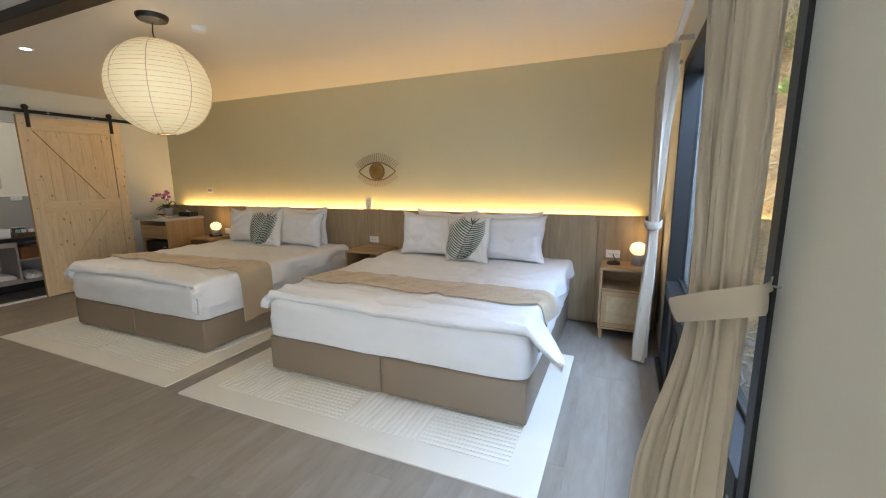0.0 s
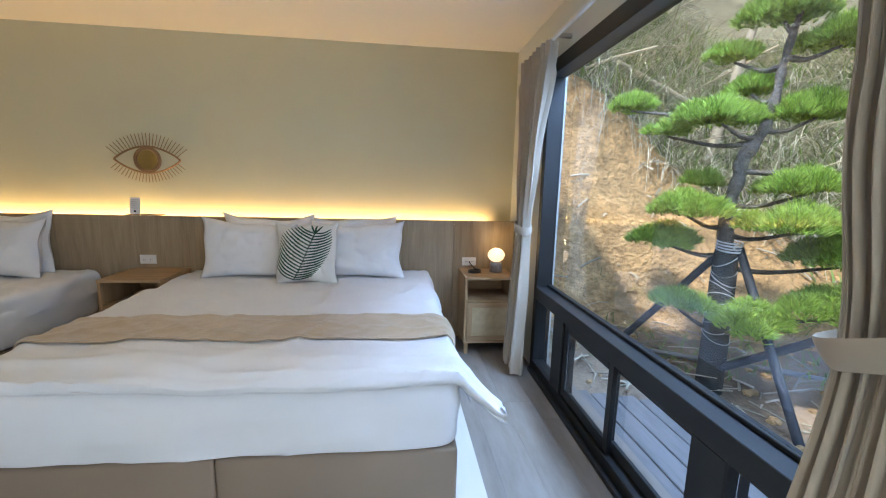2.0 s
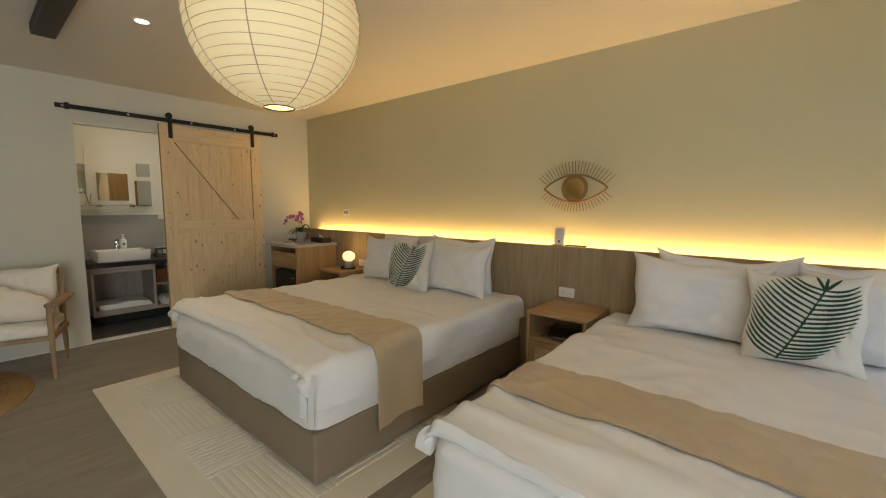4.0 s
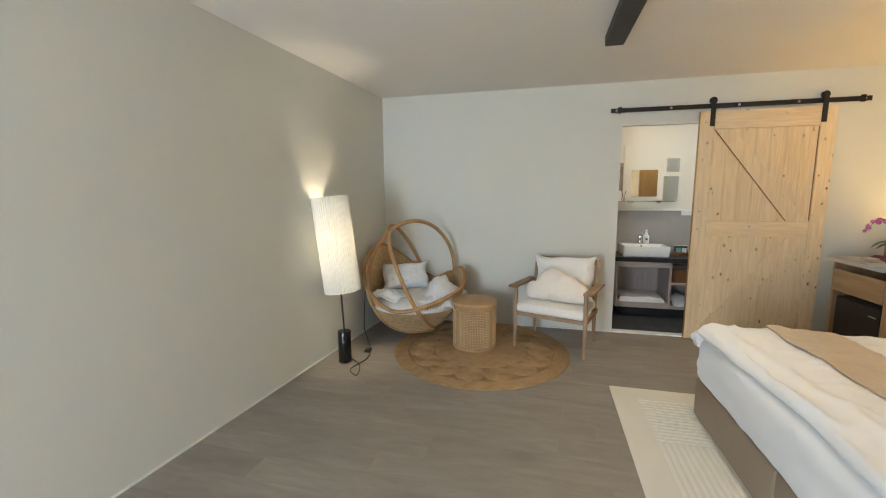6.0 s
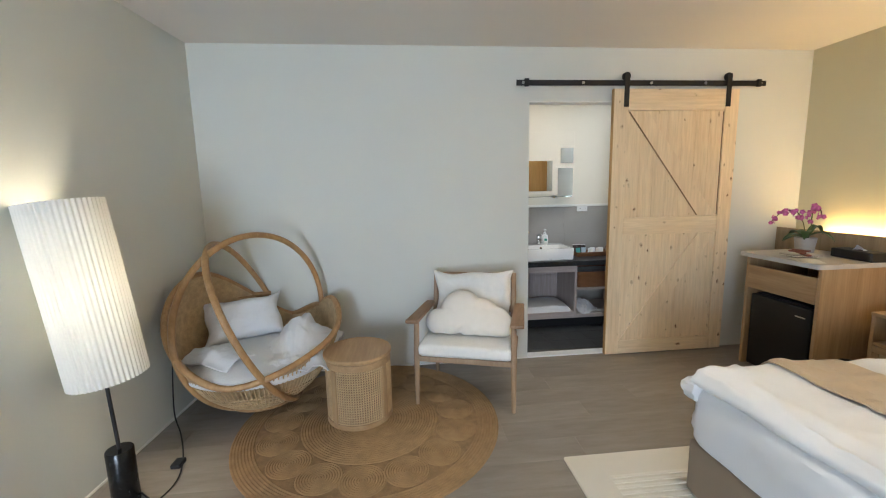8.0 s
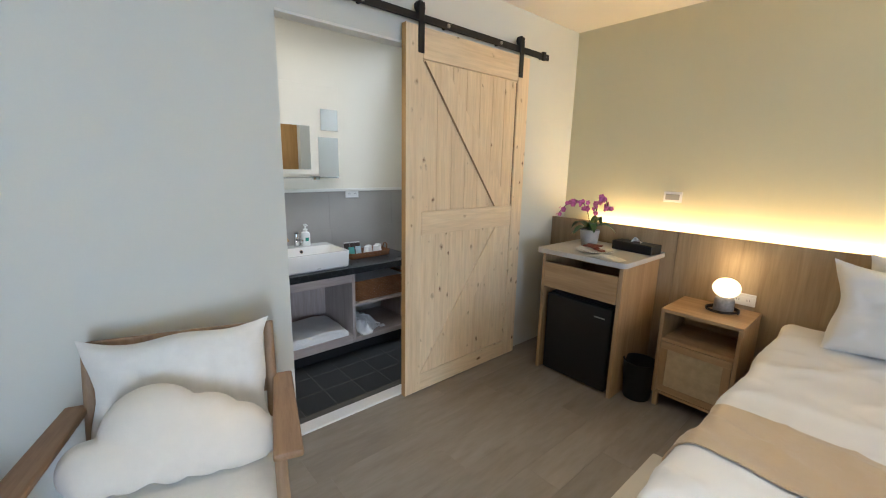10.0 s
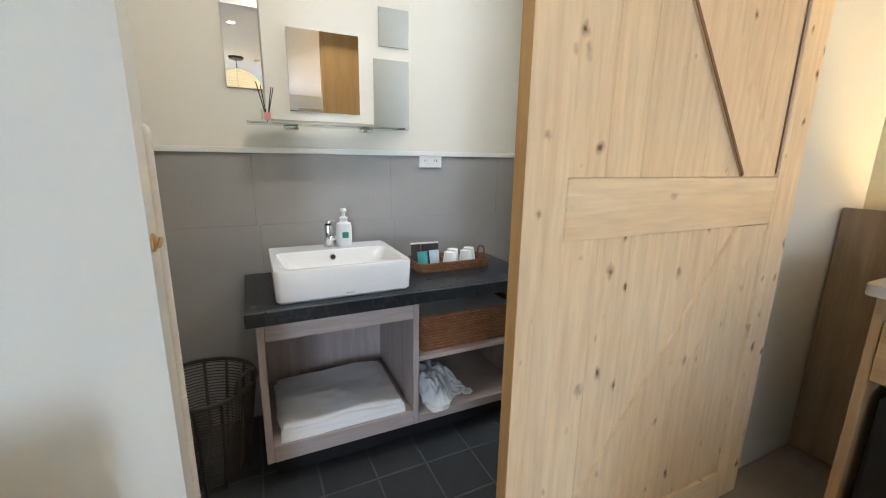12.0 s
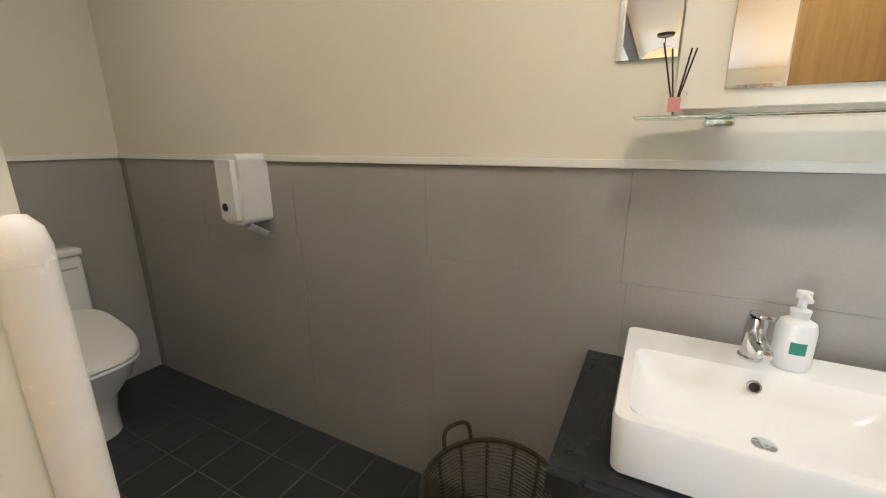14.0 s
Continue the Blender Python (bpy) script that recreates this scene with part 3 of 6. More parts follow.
    if spread > 0.5:
        part("tag", moved(boxed((0, -0.03, -0.05), (0.0016, 0.03, 0.0), 0.0005), Matrix.Translation((w + 0.03, 0.07, 0.5)) @ Matrix.Rotation(radians(-25), 4, "Y")), fabric("grey_tag_cloth", (0.3, 0.3, 0.31)), root, "small grey mattress tag")
    rl, rr = run
    def strip(u, v):
        a = -rl + u * (w + rl + rr)
        b = 0.34 + 0.345 * v + 0.012 * math.sin(a * 2 + seed)
        p = duvet_at(a, b, w, 0.62, seed, 0.007 + creased(a, b), out_at(a, b))
        out = max(0.0, -a, a - w)
        p.z += 0.003 + 0.004 * max(0.0, 1 - 3 * abs(noise.noise((a * 4.5 + 1.8 * b + seed, b * 3.5, 1)))) ** 2 * (0.5 + noise.noise((a * 1.3, seed, 4))) + 0.004 * max(0.0, 1 - 3 * abs(noise.noise((a * 9 - 5 * b, b * 4, seed)))) ** 2
        p.x += (0.012 if a > w / 2 else -0.012) * min(1, out * 12)
        return p
    part("bed_runner", slab(170, 26, strip, 0.006), RUNNER, root, "tan satin bed runner", 70)
    return root


def pillow_on(x, y, z, w, h, t, lean, turn, seed, label, printed=False):
    root = thing("cushion" if printed else "pillow", pose(x, y, z, -lean, 0, turn), label, "cushion" if printed else "pillow", "" if printed else "bed pillows")
    part("cover", moved(pillow(w, h, t, seed, 72 if printed else 40), Matrix.Translation((0, 0, h / 2))), CUSHION if printed else PILLOW_LINEN, root, "", 80)
    if printed:
        part("leaf_print", moved(palm_print(w, h, t, seed), Matrix.Translation((0, 0, h / 2))), LEAF_PRINT, root, "dark green palm leaf print")
    return root


bed(-2.05, -0.18, "double bed with white linen and tan runner", 1.0, (0.15, 0.14), (0.115, 0.2, 0.05), 0.95)
bed(-4.59, -2.76, "double bed with white linen and long tan runner", 5.0, (0.15, 0.5), (0.115, 0.27, 0.0), 0.04)
for bx, c in ((-2.05, -1.13), (-4.59, -3.68)):
    for k, (dx, y, w, h, t, lean, turn) in enumerate(((-0.3, 4.96, 0.68, 0.455, 0.13, 4, 0), (0.36, 4.96, 0.68, 0.455, 0.13, 4, 0), (-0.40, 4.8, 0.68, 0.43, 0.19, 10, 2), (0.40, 4.79, 0.7, 0.43, 0.19, 11, -3))):
        pillow_on(c + dx, y, 0.605, w, h, t, lean, turn, k * 2.7 + bx, "plump white cotton pillow leaning on the headboard")
    pillow_on(c + (0.05 if bx > -3 else 0.04), 4.62, 0.597, 0.44, 0.445, 0.15, 13, -3 if bx > -3 else 6, bx + 9, "ivory cushion printed with a green palm leaf", True)

# ---- nightstands ----
CANE = plain("pale_cane_webbing", (0.5, 0.38, 0.22), 0.7, vary=0.12, coarse=20, fine=300, relief=0.5)


def nightstand(x, y, label):
    w, d, h = 0.41, 5.07 - y, 0.63
    r = thing("nightstand", pose(x, y, 0), label, "nightstand", "oak nightstands")
    part("top", boxed((0, -0.006, h - 0.022), (w, d, h), 0.004, 2), OAK, r)
    for a in (0.002, w - 0.022):
        part("side_panel", boxed((a, 0, 0.09), (a + 0.02, d, h - 0.0225), 0.002), OAKZ, r)
    part("back_panel", boxed((0.0225, d - 0.012, 0.09), (w - 0.0225, d - 0.002, h - 0.0225)), OAK, r)
    part("shelf", boxed((0.0225, 0.004, h - 0.2), (w - 0.0225, d - 0.0125, h - 0.182), 0.002), OAK, r)
    part("bottom_panel", boxed((0.0225, 0.0, 0.09), (w - 0.0225, d - 0.0125, 0.108), 0.002), OAK, r)
    door = part("door", boxed((0.025, -0.002, 0.112), (w - 0.025, 0.016, 0.15), 0.002), OAK, r)
    part("door_rail", boxed((0.025, -0.002, h - 0.245), (w - 0.025, 0.016, h - 0.204), 0.002), OAK, door)
    for a in (0.025, w - 0.063):
        part("door_stile", boxed((a, -0.002, 0.1503), (a + 0.038, 0.016, h - 0.2453), 0.002), OAKZ, door)
    part("cane_panel", boxed((0.0632, 0.004, 0.1503), (w - 0.0632, 0.011, h - 0.2453)), CANE, door, "woven cane door panel")
    for a, b in ((0.01, 0.01), (w - 0.04, 0.01), (0.01, d - 0.045), (w - 0.04, d - 0.045)):
        part("leg", boxed((a, b, 0), (a + 0.03, b + 0.03, 0.0895), 0.003), OAKZ, r)
    return r


nightstand(0.1, 4.71, "oak nightstand with a cane door and open shelf")
nightstand(-2.48, 4.63, "oak nightstand between the beds with an open shelf")
nightstand(-5.11, 4.70, "oak nightstand beside the fridge cabinet")

GLOBE = glow("globe_glass_lit", (1.0, 0.7, 0.36), 1.25)
STONE = plain("grey_stone", (0.32, 0.3, 0.28), 0.6, vary=0.2, coarse=30)


def globe_lamp(x, y, z, r=0.07):
    t = thing("table_lamp", pose(x, y, z), "small lit globe lamp on a grey stone base", "lamp", "globe lamps")
    part("base", lathe(fresh(), [(0, 0), (0.048, 0), (0.052, 0.006), (0.05, 0.07), (0.044, 0.085), (0.03, 0.09), (0, 0.09)], 28), STONE, t, "grey stone base", 50)
    part("globe", lathe(fresh(), [(r * math.sin(a), 0.084 + 0.82 * (r - r * math.cos(a))) for a in [math.pi * i / 14 for i in range(15)]], 28), GLOBE, t, "glowing white glass globe", 80)
    lamp("globe_light", "POINT", pose(x, y, z + 0.1 + 2.3 * r), 0.8, WARM, radius=0.04)


globe_lamp(0.392, 4.93, 0.63)
globe_lamp(-4.86, 4.93, 0.63)

# ---- cabinet with fridge ----
r = thing("fridge_cabinet", pose(-5.87, 4.485, 0), "oak cabinet with a drawer around the black fridge", "cabinet")
TOP = plain("pale_stone_top", (0.5, 0.48, 0.45), 0.4, vary=0.06, coarse=8)
part("worktop", prism(fresh(), rounded(-0.005, 0.0, 0.615, 0.585, 0.03), 0.865, 0.895), TOP, r, "pale grey worktop", 40)
for a in (0.01, 0.555):
    part("side_panel", boxed((a, 0.06, 0), (a + 0.025, 0.583, 0.8645), 0.002), OAKZ, r)
part("back_panel", boxed((0.0355, 0.568, 0.0), (0.5545, 0.583, 0.8645)), OAK, r)
part("drawer", boxed((0.0365, 0.055, 0.62), (0.5535, 0.075, 0.795), 0.002), OAK, r, "oak drawer front")
part("drawer_box", boxed((0.0365, 0.08, 0.62), (0.5535, 0.565, 0.63)), BLACK_METAL, r)
fr = thing("mini_fridge", pose(-5.81, 4.56, 0), "black mini fridge inside the oak cabinet", "fridge")
part("body", boxed((0, 0.045, 0.012), (0.47, 0.47, 0.58), 0.008, 2), BLACK_METAL, fr)
part("door", boxed((0, 0, 0.015), (0.47, 0.043, 0.575), 0.01, 2), plain("satin_black", (0.004, 0.004, 0.0045), 0.5, vary=0.05, relief=0), fr)
part("badge", boxed((0.36, -0.0025, 0.5), (0.43, -0.0003, 0.508)), FRAME_METAL_PALE, fr, "silver badge bar")
for a in (0.03, 0.4):
    part("foot", boxed((a, 0.06, 0), (a + 0.04, 0.1, 0.0115)), BLACK_METAL, fr)

# ---- sliding barn door ----
r = tagged(new("door_1"), "knotty pine sliding barn door, slid half open", "door", "", "structure")
SX = WX + 0.028
Y0, Y1, ZT, ZB = 3.545, 4.585, 2.155, 0.012
F = SX + 0.014
part("backing_board", boxed((SX, Y0, ZB), (SX + 0.013, Y1, ZT)), PINE_EDGE, r, "orange-toned pine back")
n = 7
inner0, inner1 = Y0 + 0.115, Y1 - 0.115
for za, zb in ((ZB + 0.115, 1.02), (1.16, ZT - 0.16)):
    for i in range(n):
        a, b = inner0 + (inner1 - inner0) * i / n, inner0 + (inner1 - inner0) * (i + 1) / n
        part("plank", boxed((F, a + 0.0004, za + 0.001), (F + 0.012, b - 0.0004, zb - 0.001), 0.0012), PINE, r)
for y in (Y0, Y1 - 0.114):
    part("stile", boxed((F, y, ZB), (F + 0.022, y + 0.114, ZT), 0.002), PINE, r)
for za, zb in ((ZB, ZB + 0.114), (1.02, 1.16), (ZT - 0.16, ZT)):
    part("cross_rail", boxed((F, inner0 + 0.0005, za), (F + 0.0215, inner1 - 0.0005, zb), 0.002), PINEX, r)


def brace(a, b, wide):
    """A slanting board between two corners, its ends cut to the frame."""
    bm = fresh()
    (y0, z0), (y1, z1) = a, b
    dz = wide / math.cos(math.atan2(z1 - z0, y1 - y0)) if abs(y1 - y0) > 0 else wide
    dy = wide / math.sin(abs(math.atan2(z1 - z0, y1 - y0)))
    s = 1 if z1 > z0 else -1
    pts = [(y0, z0), (y0 + dy, z0), (y1, z1), (y1 - dy, z1)]
    lo = [bm.verts.new((F + 0.0122, y, z)) for y, z in pts]
    hi = [bm.verts.new((F + 0.021, y, z)) for y, z in pts]
    for i in range(4):
        bm.faces.new((lo[i], lo[(i + 1) % 4], hi[(i + 1) % 4], hi[i]))
    bm.faces.new(lo)
    bm.faces.new(hi)
    return bm


part("brace", brace((inner0 + 0.004, ZT - 0.165), (inner1 - 0.12 + 0.1, 1.162), 0.115), PINE, r)
part("brace", brace((inner0 + 0.004, ZB + 0.117), (inner1 - 0.004, 1.018), 0.115), PINE, r)
GROOVE = plain("dark_joint", (0.2, 0.115, 0.055), 0.8, vary=0.2)


def groove(a, b, wide, x):
    """A dark open joint along a board's edge."""
    (y0, z0), (y1, z1) = a, b
    d = Vector((y1 - y0, z1 - z0)).normalized() * wide / 2
    bm = fresh()
    lo = [bm.verts.new((x, y, z)) for y, z in ((y0 - d.y, z0 + d.x), (y0 + d.y, z0 - d.x), (y1 + d.y, z1 - d.x), (y1 - d.y, z1 + d.x))]
    hi = [bm.verts.new(v.co + Vector((0.002, 0, 0))) for v in lo]
    for i in range(4):
        bm.faces.new((lo[i], lo[(i + 1) % 4], hi[(i + 1) % 4], hi[i]))
    bm.faces.new(lo[::-1])
    bm.faces.new(hi)
    bmesh.ops.recalc_face_normals(bm, faces=bm.faces[:])
    return bm


by = inner1 - 0.02 - 0.115 / math.sin(math.atan2(ZT - 0.165 - 1.162, inner1 - 0.02 - inner0 - 0.004))
part("joint", groove((inner0 + 0.012, ZT - 0.172), (by - 0.004, 1.166), 0.009, F + 0.0215), GROOVE, r)
part("joint", groove((inner1 - 0.004, ZT - 0.17), (inner1 - 0.004, 1.17), 0.006, F + 0.013), GROOVE, r)
part("edge_strip", boxed((SX - 0.001, Y0 - 0.002, ZB), (SX + 0.036, Y0 - 0.0005, ZT)), PINE_EDGE, r, "orange-toned door edge")
rail = thing("sliding_rail", pose(0, 0, 0), "black steel barn door rail on the wall", "rail")
part("bar", boxed((SX + 0.012, 2.78, 2.182), (SX + 0.02, 4.82, 2.222), 0.001), BLACK_METAL, rail)
for y in (2.83, 3.3, 3.85, 4.3, 4.77):
    part("bolt", moved(lathe(fresh(), [(0, 0), (0.011, 0), (0.011, 0.005), (0.006, 0.008), (0, 0.008)], 12), Matrix.Translation((SX + 0.0202, y, 2.202)) @ Matrix.Rotation(radians(90), 4, "Y")), FRAME_METAL_PALE, rail, "steel bolt head")
    part("spacer", moved(lathe(fresh(), [(0, 0), (0.012, 0), (0.012, 0.039), (0, 0.039)], 12), Matrix.Translation((WX + 0.0005, y, 2.202)) @ Matrix.Rotation(radians(90), 4, "Y")), BLACK_METAL, rail)
for y in (2.84, 4.74):
    part("stop", boxed((SX + 0.008, y, 2.175), (SX + 0.03, y + 0.035, 2.232), 0.004), BLACK_METAL, rail)
for y in (3.642, 4.487):
    h = part("hanger", boxed((SX + 0.038, y - 0.02, 2.02), (SX + 0.045, y + 0.02, 2.27), 0.002), BLACK_METAL, r, "black strap hanger")
    part("wheel", moved(lathe(fresh(), [(0, 0), (0.03, 0), (0.03, 0.006), (0.024, 0.009), (0.024, 0.013), (0.03, 0.016), (0.03, 0.022), (0, 0.022)], 20), Matrix.Translation((SX + 0.012, y, 2.249)) @ Matrix.Rotation(radians(90), 4, "Y")), BLACK_METAL, h, "", 30)

# ---- rugs ----


def rug(x0, y0, x1, y1, label):
    t = thing("rug", pose(x0, y0, 0), label, "rug", "ivory bedside rugs")
    w, d = x1 - x0, y1 - y0
    part("carpet", prism(fresh(), rounded(0, 0, w, d, 0.012, 2), 0.0, 0.008), RUG, t)
    bm = fresh()
    m, sq = 0.16, 0.52
    nx = 4
    cw = (w - 2 * m) / nx
    cd = (d - 2 * m) / 3
    for i in range(nx):
        for j in range(3):
            ox, oy = m + i * cw, m + j * cd
            if (i + j) % 2 == 0:
                k = int(cw / 0.034)
                for q in range(k):
                    x = ox + (q + 0.25) * cw / k
                    box(bm, (x, oy + 0.006, 0.008), (x + 0.017, oy + cd - 0.006, 0.0125))
            else:
                k = int(cd / 0.034)
                for q in range(k):
                    y = oy + (q + 0.25) * cd / k
                    box(bm, (ox + 0.006, y, 0.008), (ox + cw - 0.006, y + 0.017, 0.0125))
    part("raised_ribs", bm, RUG_RIB, t, "raised ribbed squares")
    return t


rug(-2.39, 2.67, -0.035, 4.24, "ivory rug with ribbed squares under the bed")
rug(-4.895, 2.69, -2.55, 4.24, "ivory rug with ribbed squares under the bed")

# ---- lantern, downlight, ceiling bar ----
PAPER = plain("cream_paper", (0.85, 0.74, 0.5), 0.8, vary=0.03, coarse=5)
pm = bpy.data.materials["cream_paper"].node_tree
pb = pm.nodes["Principled BSDF"]
pb.inputs["Emission Color"].default_value = (1.0, 0.77, 0.42, 1)
pb.inputs["Emission Strength"].default_value = 0.31
t = thing("pendant_lantern", pose(-2.7, 3.01, 0), "round cream paper lantern hanging from the ceiling", "pendant lamp")
R, CZ = 0.31, 2.015
prof = []
for i in range(85):
    a = radians(10 + 160 * i / 84)
    k = 0.988 + 0.012 * abs(math.sin(math.pi * i / 3))
    prof.append((R * math.sin(a) * k, CZ + R * math.cos(a)))
part("shade", lathe(fresh(), prof, 56), PAPER, t, "glowing ribbed cream paper shade", 80)
for i in range(8):
    g = 2 * math.pi * i / 8
    part("seam", tube(fresh(), arc(18, lambda k: (R * 1.0015 * math.sin(radians(10 + 160 * k)) * math.cos(g), R * 1.0015 * math.sin(radians(10 + 160 * k)) * math.sin(g), CZ + R * math.cos(radians(10 + 160 * k)))), 0.0022, 4), plain("paper_seam", (0.6, 0.5, 0.33), 0.9) if i == 0 else bpy.data.materials["paper_seam"], t)
for i in range(1, 27):
    a = radians(10 + 160 * i / 27)
    part("wire_rib", tube(fresh(), [(R * 1.001 * math.sin(a) * math.cos(q), R * 1.001 * math.sin(a) * math.sin(q), CZ + R * math.cos(a) + 0.002 * math.sin(3 * q + i)) for q in [2 * math.pi * j / 48 for j in range(48)]], 0.0012, 4, True), bpy.data.materials["paper_seam"], t)
for z, k in ((CZ + R * math.cos(radians(10)), "top_ring"), (CZ - R * math.cos(radians(10)), "bottom_ring")):
    part(k, tube(fresh(), [(0.055 * math.cos(a), 0.055 * math.sin(a), z) for a in [2 * math.pi * i / 24 for i in range(24)]], 0.003, 6, True), BLACK_METAL, t)
part("cord", tube(fresh(), [(0.0, 0, CZ + 0.24), (0, 0, CZ + 0.3), (-0.012, 0, CZ + 0.36), (0.0, 0, CEIL - 0.04)], 0.005, 6), BLACK_METAL, t)
part("canopy", lathe(fresh(), [(0, -0.045), (0.03, -0.045), (0.085, -0.03), (0.095, -0.012), (0.095, 0), (0, 0)], 32, (0, 0, CEIL)), BLACK_METAL, t, "black ceiling canopy", 40)
part("bulb", lathe(fresh(), [(0.035 * math.sin(math.pi * i / 10), CZ + 0.1 - 0.045 * math.cos(math.pi * i / 10)) for i in range(11)], 16), glow("bulb_lit", SOFT, 4), t, "lit bulb")
lamp("lantern_light", "POINT", pose(-2.7, 3.01, CZ + 0.1), 18, (1.0, 0.84, 0.6), radius=0.05)

dl = thing("downlight", pose(-4.32, 3.0, CEIL), "small lit recessed ceiling downlight", "downlight")
part("rim", lathe(fresh(), [(0.034, 0), (0.048, 0), (0.048, -0.004), (0.036, -0.006), (0.034, 0)], 28), plain("white_rim", (0.8, 0.8, 0.78), 0.4), dl)
part("lens", lathe(fresh(), [(0, -0.002), (0.034, -0.002)], 28), glow("downlight_lit", (1, 0.95, 0.85), 14), dl, "glowing lens")
lamp("downlight_beam", "SPOT", look((-4.32, 3.0, CEIL - 0.02), (-4.32, 3.001, 0)), 34, (1, 0.86, 0.66), spot=radians(110), radius=0.04)
# second downlight, unseen: added opposite the first to brighten the window end
copy_thing(dl, pose(-1.08, 3.0, CEIL))
lamp("downlight_beam", "SPOT", look((-1.08, 3.0, CEIL - 0.02), (-1.08, 3.001, 0)), 20, (1, 0.82, 0.55), spot=radians(150), radius=0.04)
sd = thing("smoke_detector", pose(-2.62, 3.28, CEIL), "white round ceiling smoke detector", "detector")
part("body", lathe(fresh(), [(0, -0.035), (0.03, -0.035), (0.045, -0.025), (0.05, 0), (0, 0)], 24), bpy.data.materials["white_rim"], sd, "", 40)
# one long dark bar, drawn in place of a ceiling fan blade
beam = tagged(new("ceiling_beam"), "long dark wooden bar under the ceiling", "beam", "", "structure")
part("timber", boxed((-4.9, 2.55, CEIL - 0.07), (0.575, 2.67, CEIL - 0.001), 0.006), wood("dark_stained_wood", (0.03, 0.022, 0.016), (0.015, 0.011, 0.008), "x", 14, 14, 0.5), beam)

# ---- sitting corner ----
RATTAN = wood("bent_rattan", (0.5, 0.3, 0.13), (0.36, 0.2, 0.08), "z", 25, 3, 0.45)
WICKER = plain("woven_wicker", (0.55, 0.39, 0.21), 0.6, vary=0.18, coarse=25, fine=200, relief=0.5)
ASH = wood("warm_ash", (0.42, 0.29, 0.18), (0.3, 0.19, 0.11), "z", 20, 12, 0.5)
JUTE = plain("braided_jute", (0.36, 0.23, 0.11), 0.95, vary=0.15, coarse=14, fine=240, relief=0.7, depth=0.003)
BOUCLE = plain("ivory_boucle", (0.78, 0.76, 0.71), 0.95, vary=0.025, coarse=30, fine=260, relief=0.5, depth=0.002, sheen=0.3)
CREAM = plain("cream_plush", (0.79, 0.73, 0.64), 0.95, vary=0.02, coarse=20, fine=300, relief=0.4, depth=0.002, sheen=0.4)
MARBLE = plain("black_marble", (0.008, 0.008, 0.009), 0.25, vary=0.4, coarse=9, fine=60, relief=0.0)

t = thing("floor_lamp", pose(-4.865, 0.555, 0), "floor lamp with a crooked pleated white shade", "floor lamp")
part("base", lathe(fresh(), [(0, 0), (0.052, 0), (0.055, 0.004), (0.055, 0.268), (0.052, 0.272), (0, 0.272)], 40), MARBLE, t, "black marble cylinder base", 40)
part("pole", tube(fresh(), [(0, 0, 0.27), (0, -0.018, 0.7), (0, -0.04, 1.2)], 0.008, 12), BLACK_METAL, t, "thin black pole", 60)
SHADE = plain("pleated_shade_cloth", (0.85, 0.84, 0.8), 0.85, vary=0.03, coarse=4)
sn = SHADE.node_tree
glowing, mixed = sn.nodes.new("ShaderNodeBsdfTranslucent"), sn.nodes.new("ShaderNodeMixShader")
glowing.inputs[0].default_value = (0.85, 0.84, 0.8, 1)
mixed.inputs[0].default_value = 0.3
sn.links.new(sn.nodes["Principled BSDF"].outputs[0], mixed.inputs[1])
sn.links.new(glowing.outputs[0], mixed.inputs[2])
sn.links.new(mixed.outputs[0], sn.nodes["Material Output"].inputs[0])
def pleats(u, v):
    a = 2 * math.pi * u
    r = 0.148 * (1 + (0.02 + 0.012 * noise.noise((a * 4, 0, 3))) * math.sin(48 * a)) * (1 + 0.01 * noise.noise((math.cos(a) * 3, math.sin(a) * 3, v * 2)))
    return (r * math.cos(a), r * math.sin(a), 0.79 * v)
sh = part("shade", slab(576, 6, lambda u, v: pleats(u, v), 0.002), SHADE, t, "pleated white fabric shade, lit from inside", 60)
sh.matrix_basis = Matrix.Translation((0, 0.005, 0.62)) @ Matrix.Rotation(radians(6.6), 4, "X")
bulb = part("bulb", lathe(fresh(), [(0.03 * math.sin(math.pi * i / 10), 1.0 - 0.045 * math.cos(math.pi * i / 10)) for i in range(11)], 16), glow("floor_bulb_lit", SOFT, 3), t, "lit bulb")
bulb.location = (0, -0.035, 0.0)
lamp("floor_lamp_bulb", "POINT", pose(-4.865, 0.52, 1.02), 12, (1.0, 0.84, 0.6), radius=0.06)
c = thing("lamp_cable", pose(0, 0, 0), "thin black lamp cable with an inline switch", "cable")
part("cord", tube(fresh(), curve_points([(-4.9, 0.6, 0.012), (-4.8, 0.72, 0.006), (-4.62, 0.78, 0.006), (-4.72, 0.68, 0.006), (-4.95, 0.72, 0.006), (-5.15, 0.66, 0.008), (-5.4, 0.52, 0.006), (-5.52, 0.43, 0.1), (-5.6, 0.42, 0.45), (-5.66, 0.43, 0.51)], 8), 0.004, 6), BLACK_METAL, c)
part("switch", boxed((-5.14, 0.635, 0.001), (-5.07, 0.685, 0.025), 0.006, 2), BLACK_METAL, c)
o = thing("socket", pose(-5.68, 0.397, 0.52), "white double wall socket with a black plug", "socket")
part("plate", boxed((-0.06, 0, -0.036), (0.06, 0.009, 0.036), 0.003), plain("white_plastic", (0.75, 0.74, 0.71), 0.4, vary=0.02), o)
part("plug", boxed((-0.01, 0.0092, -0.014), (0.02, 0.036, 0.014), 0.004), BLACK_METAL, o)

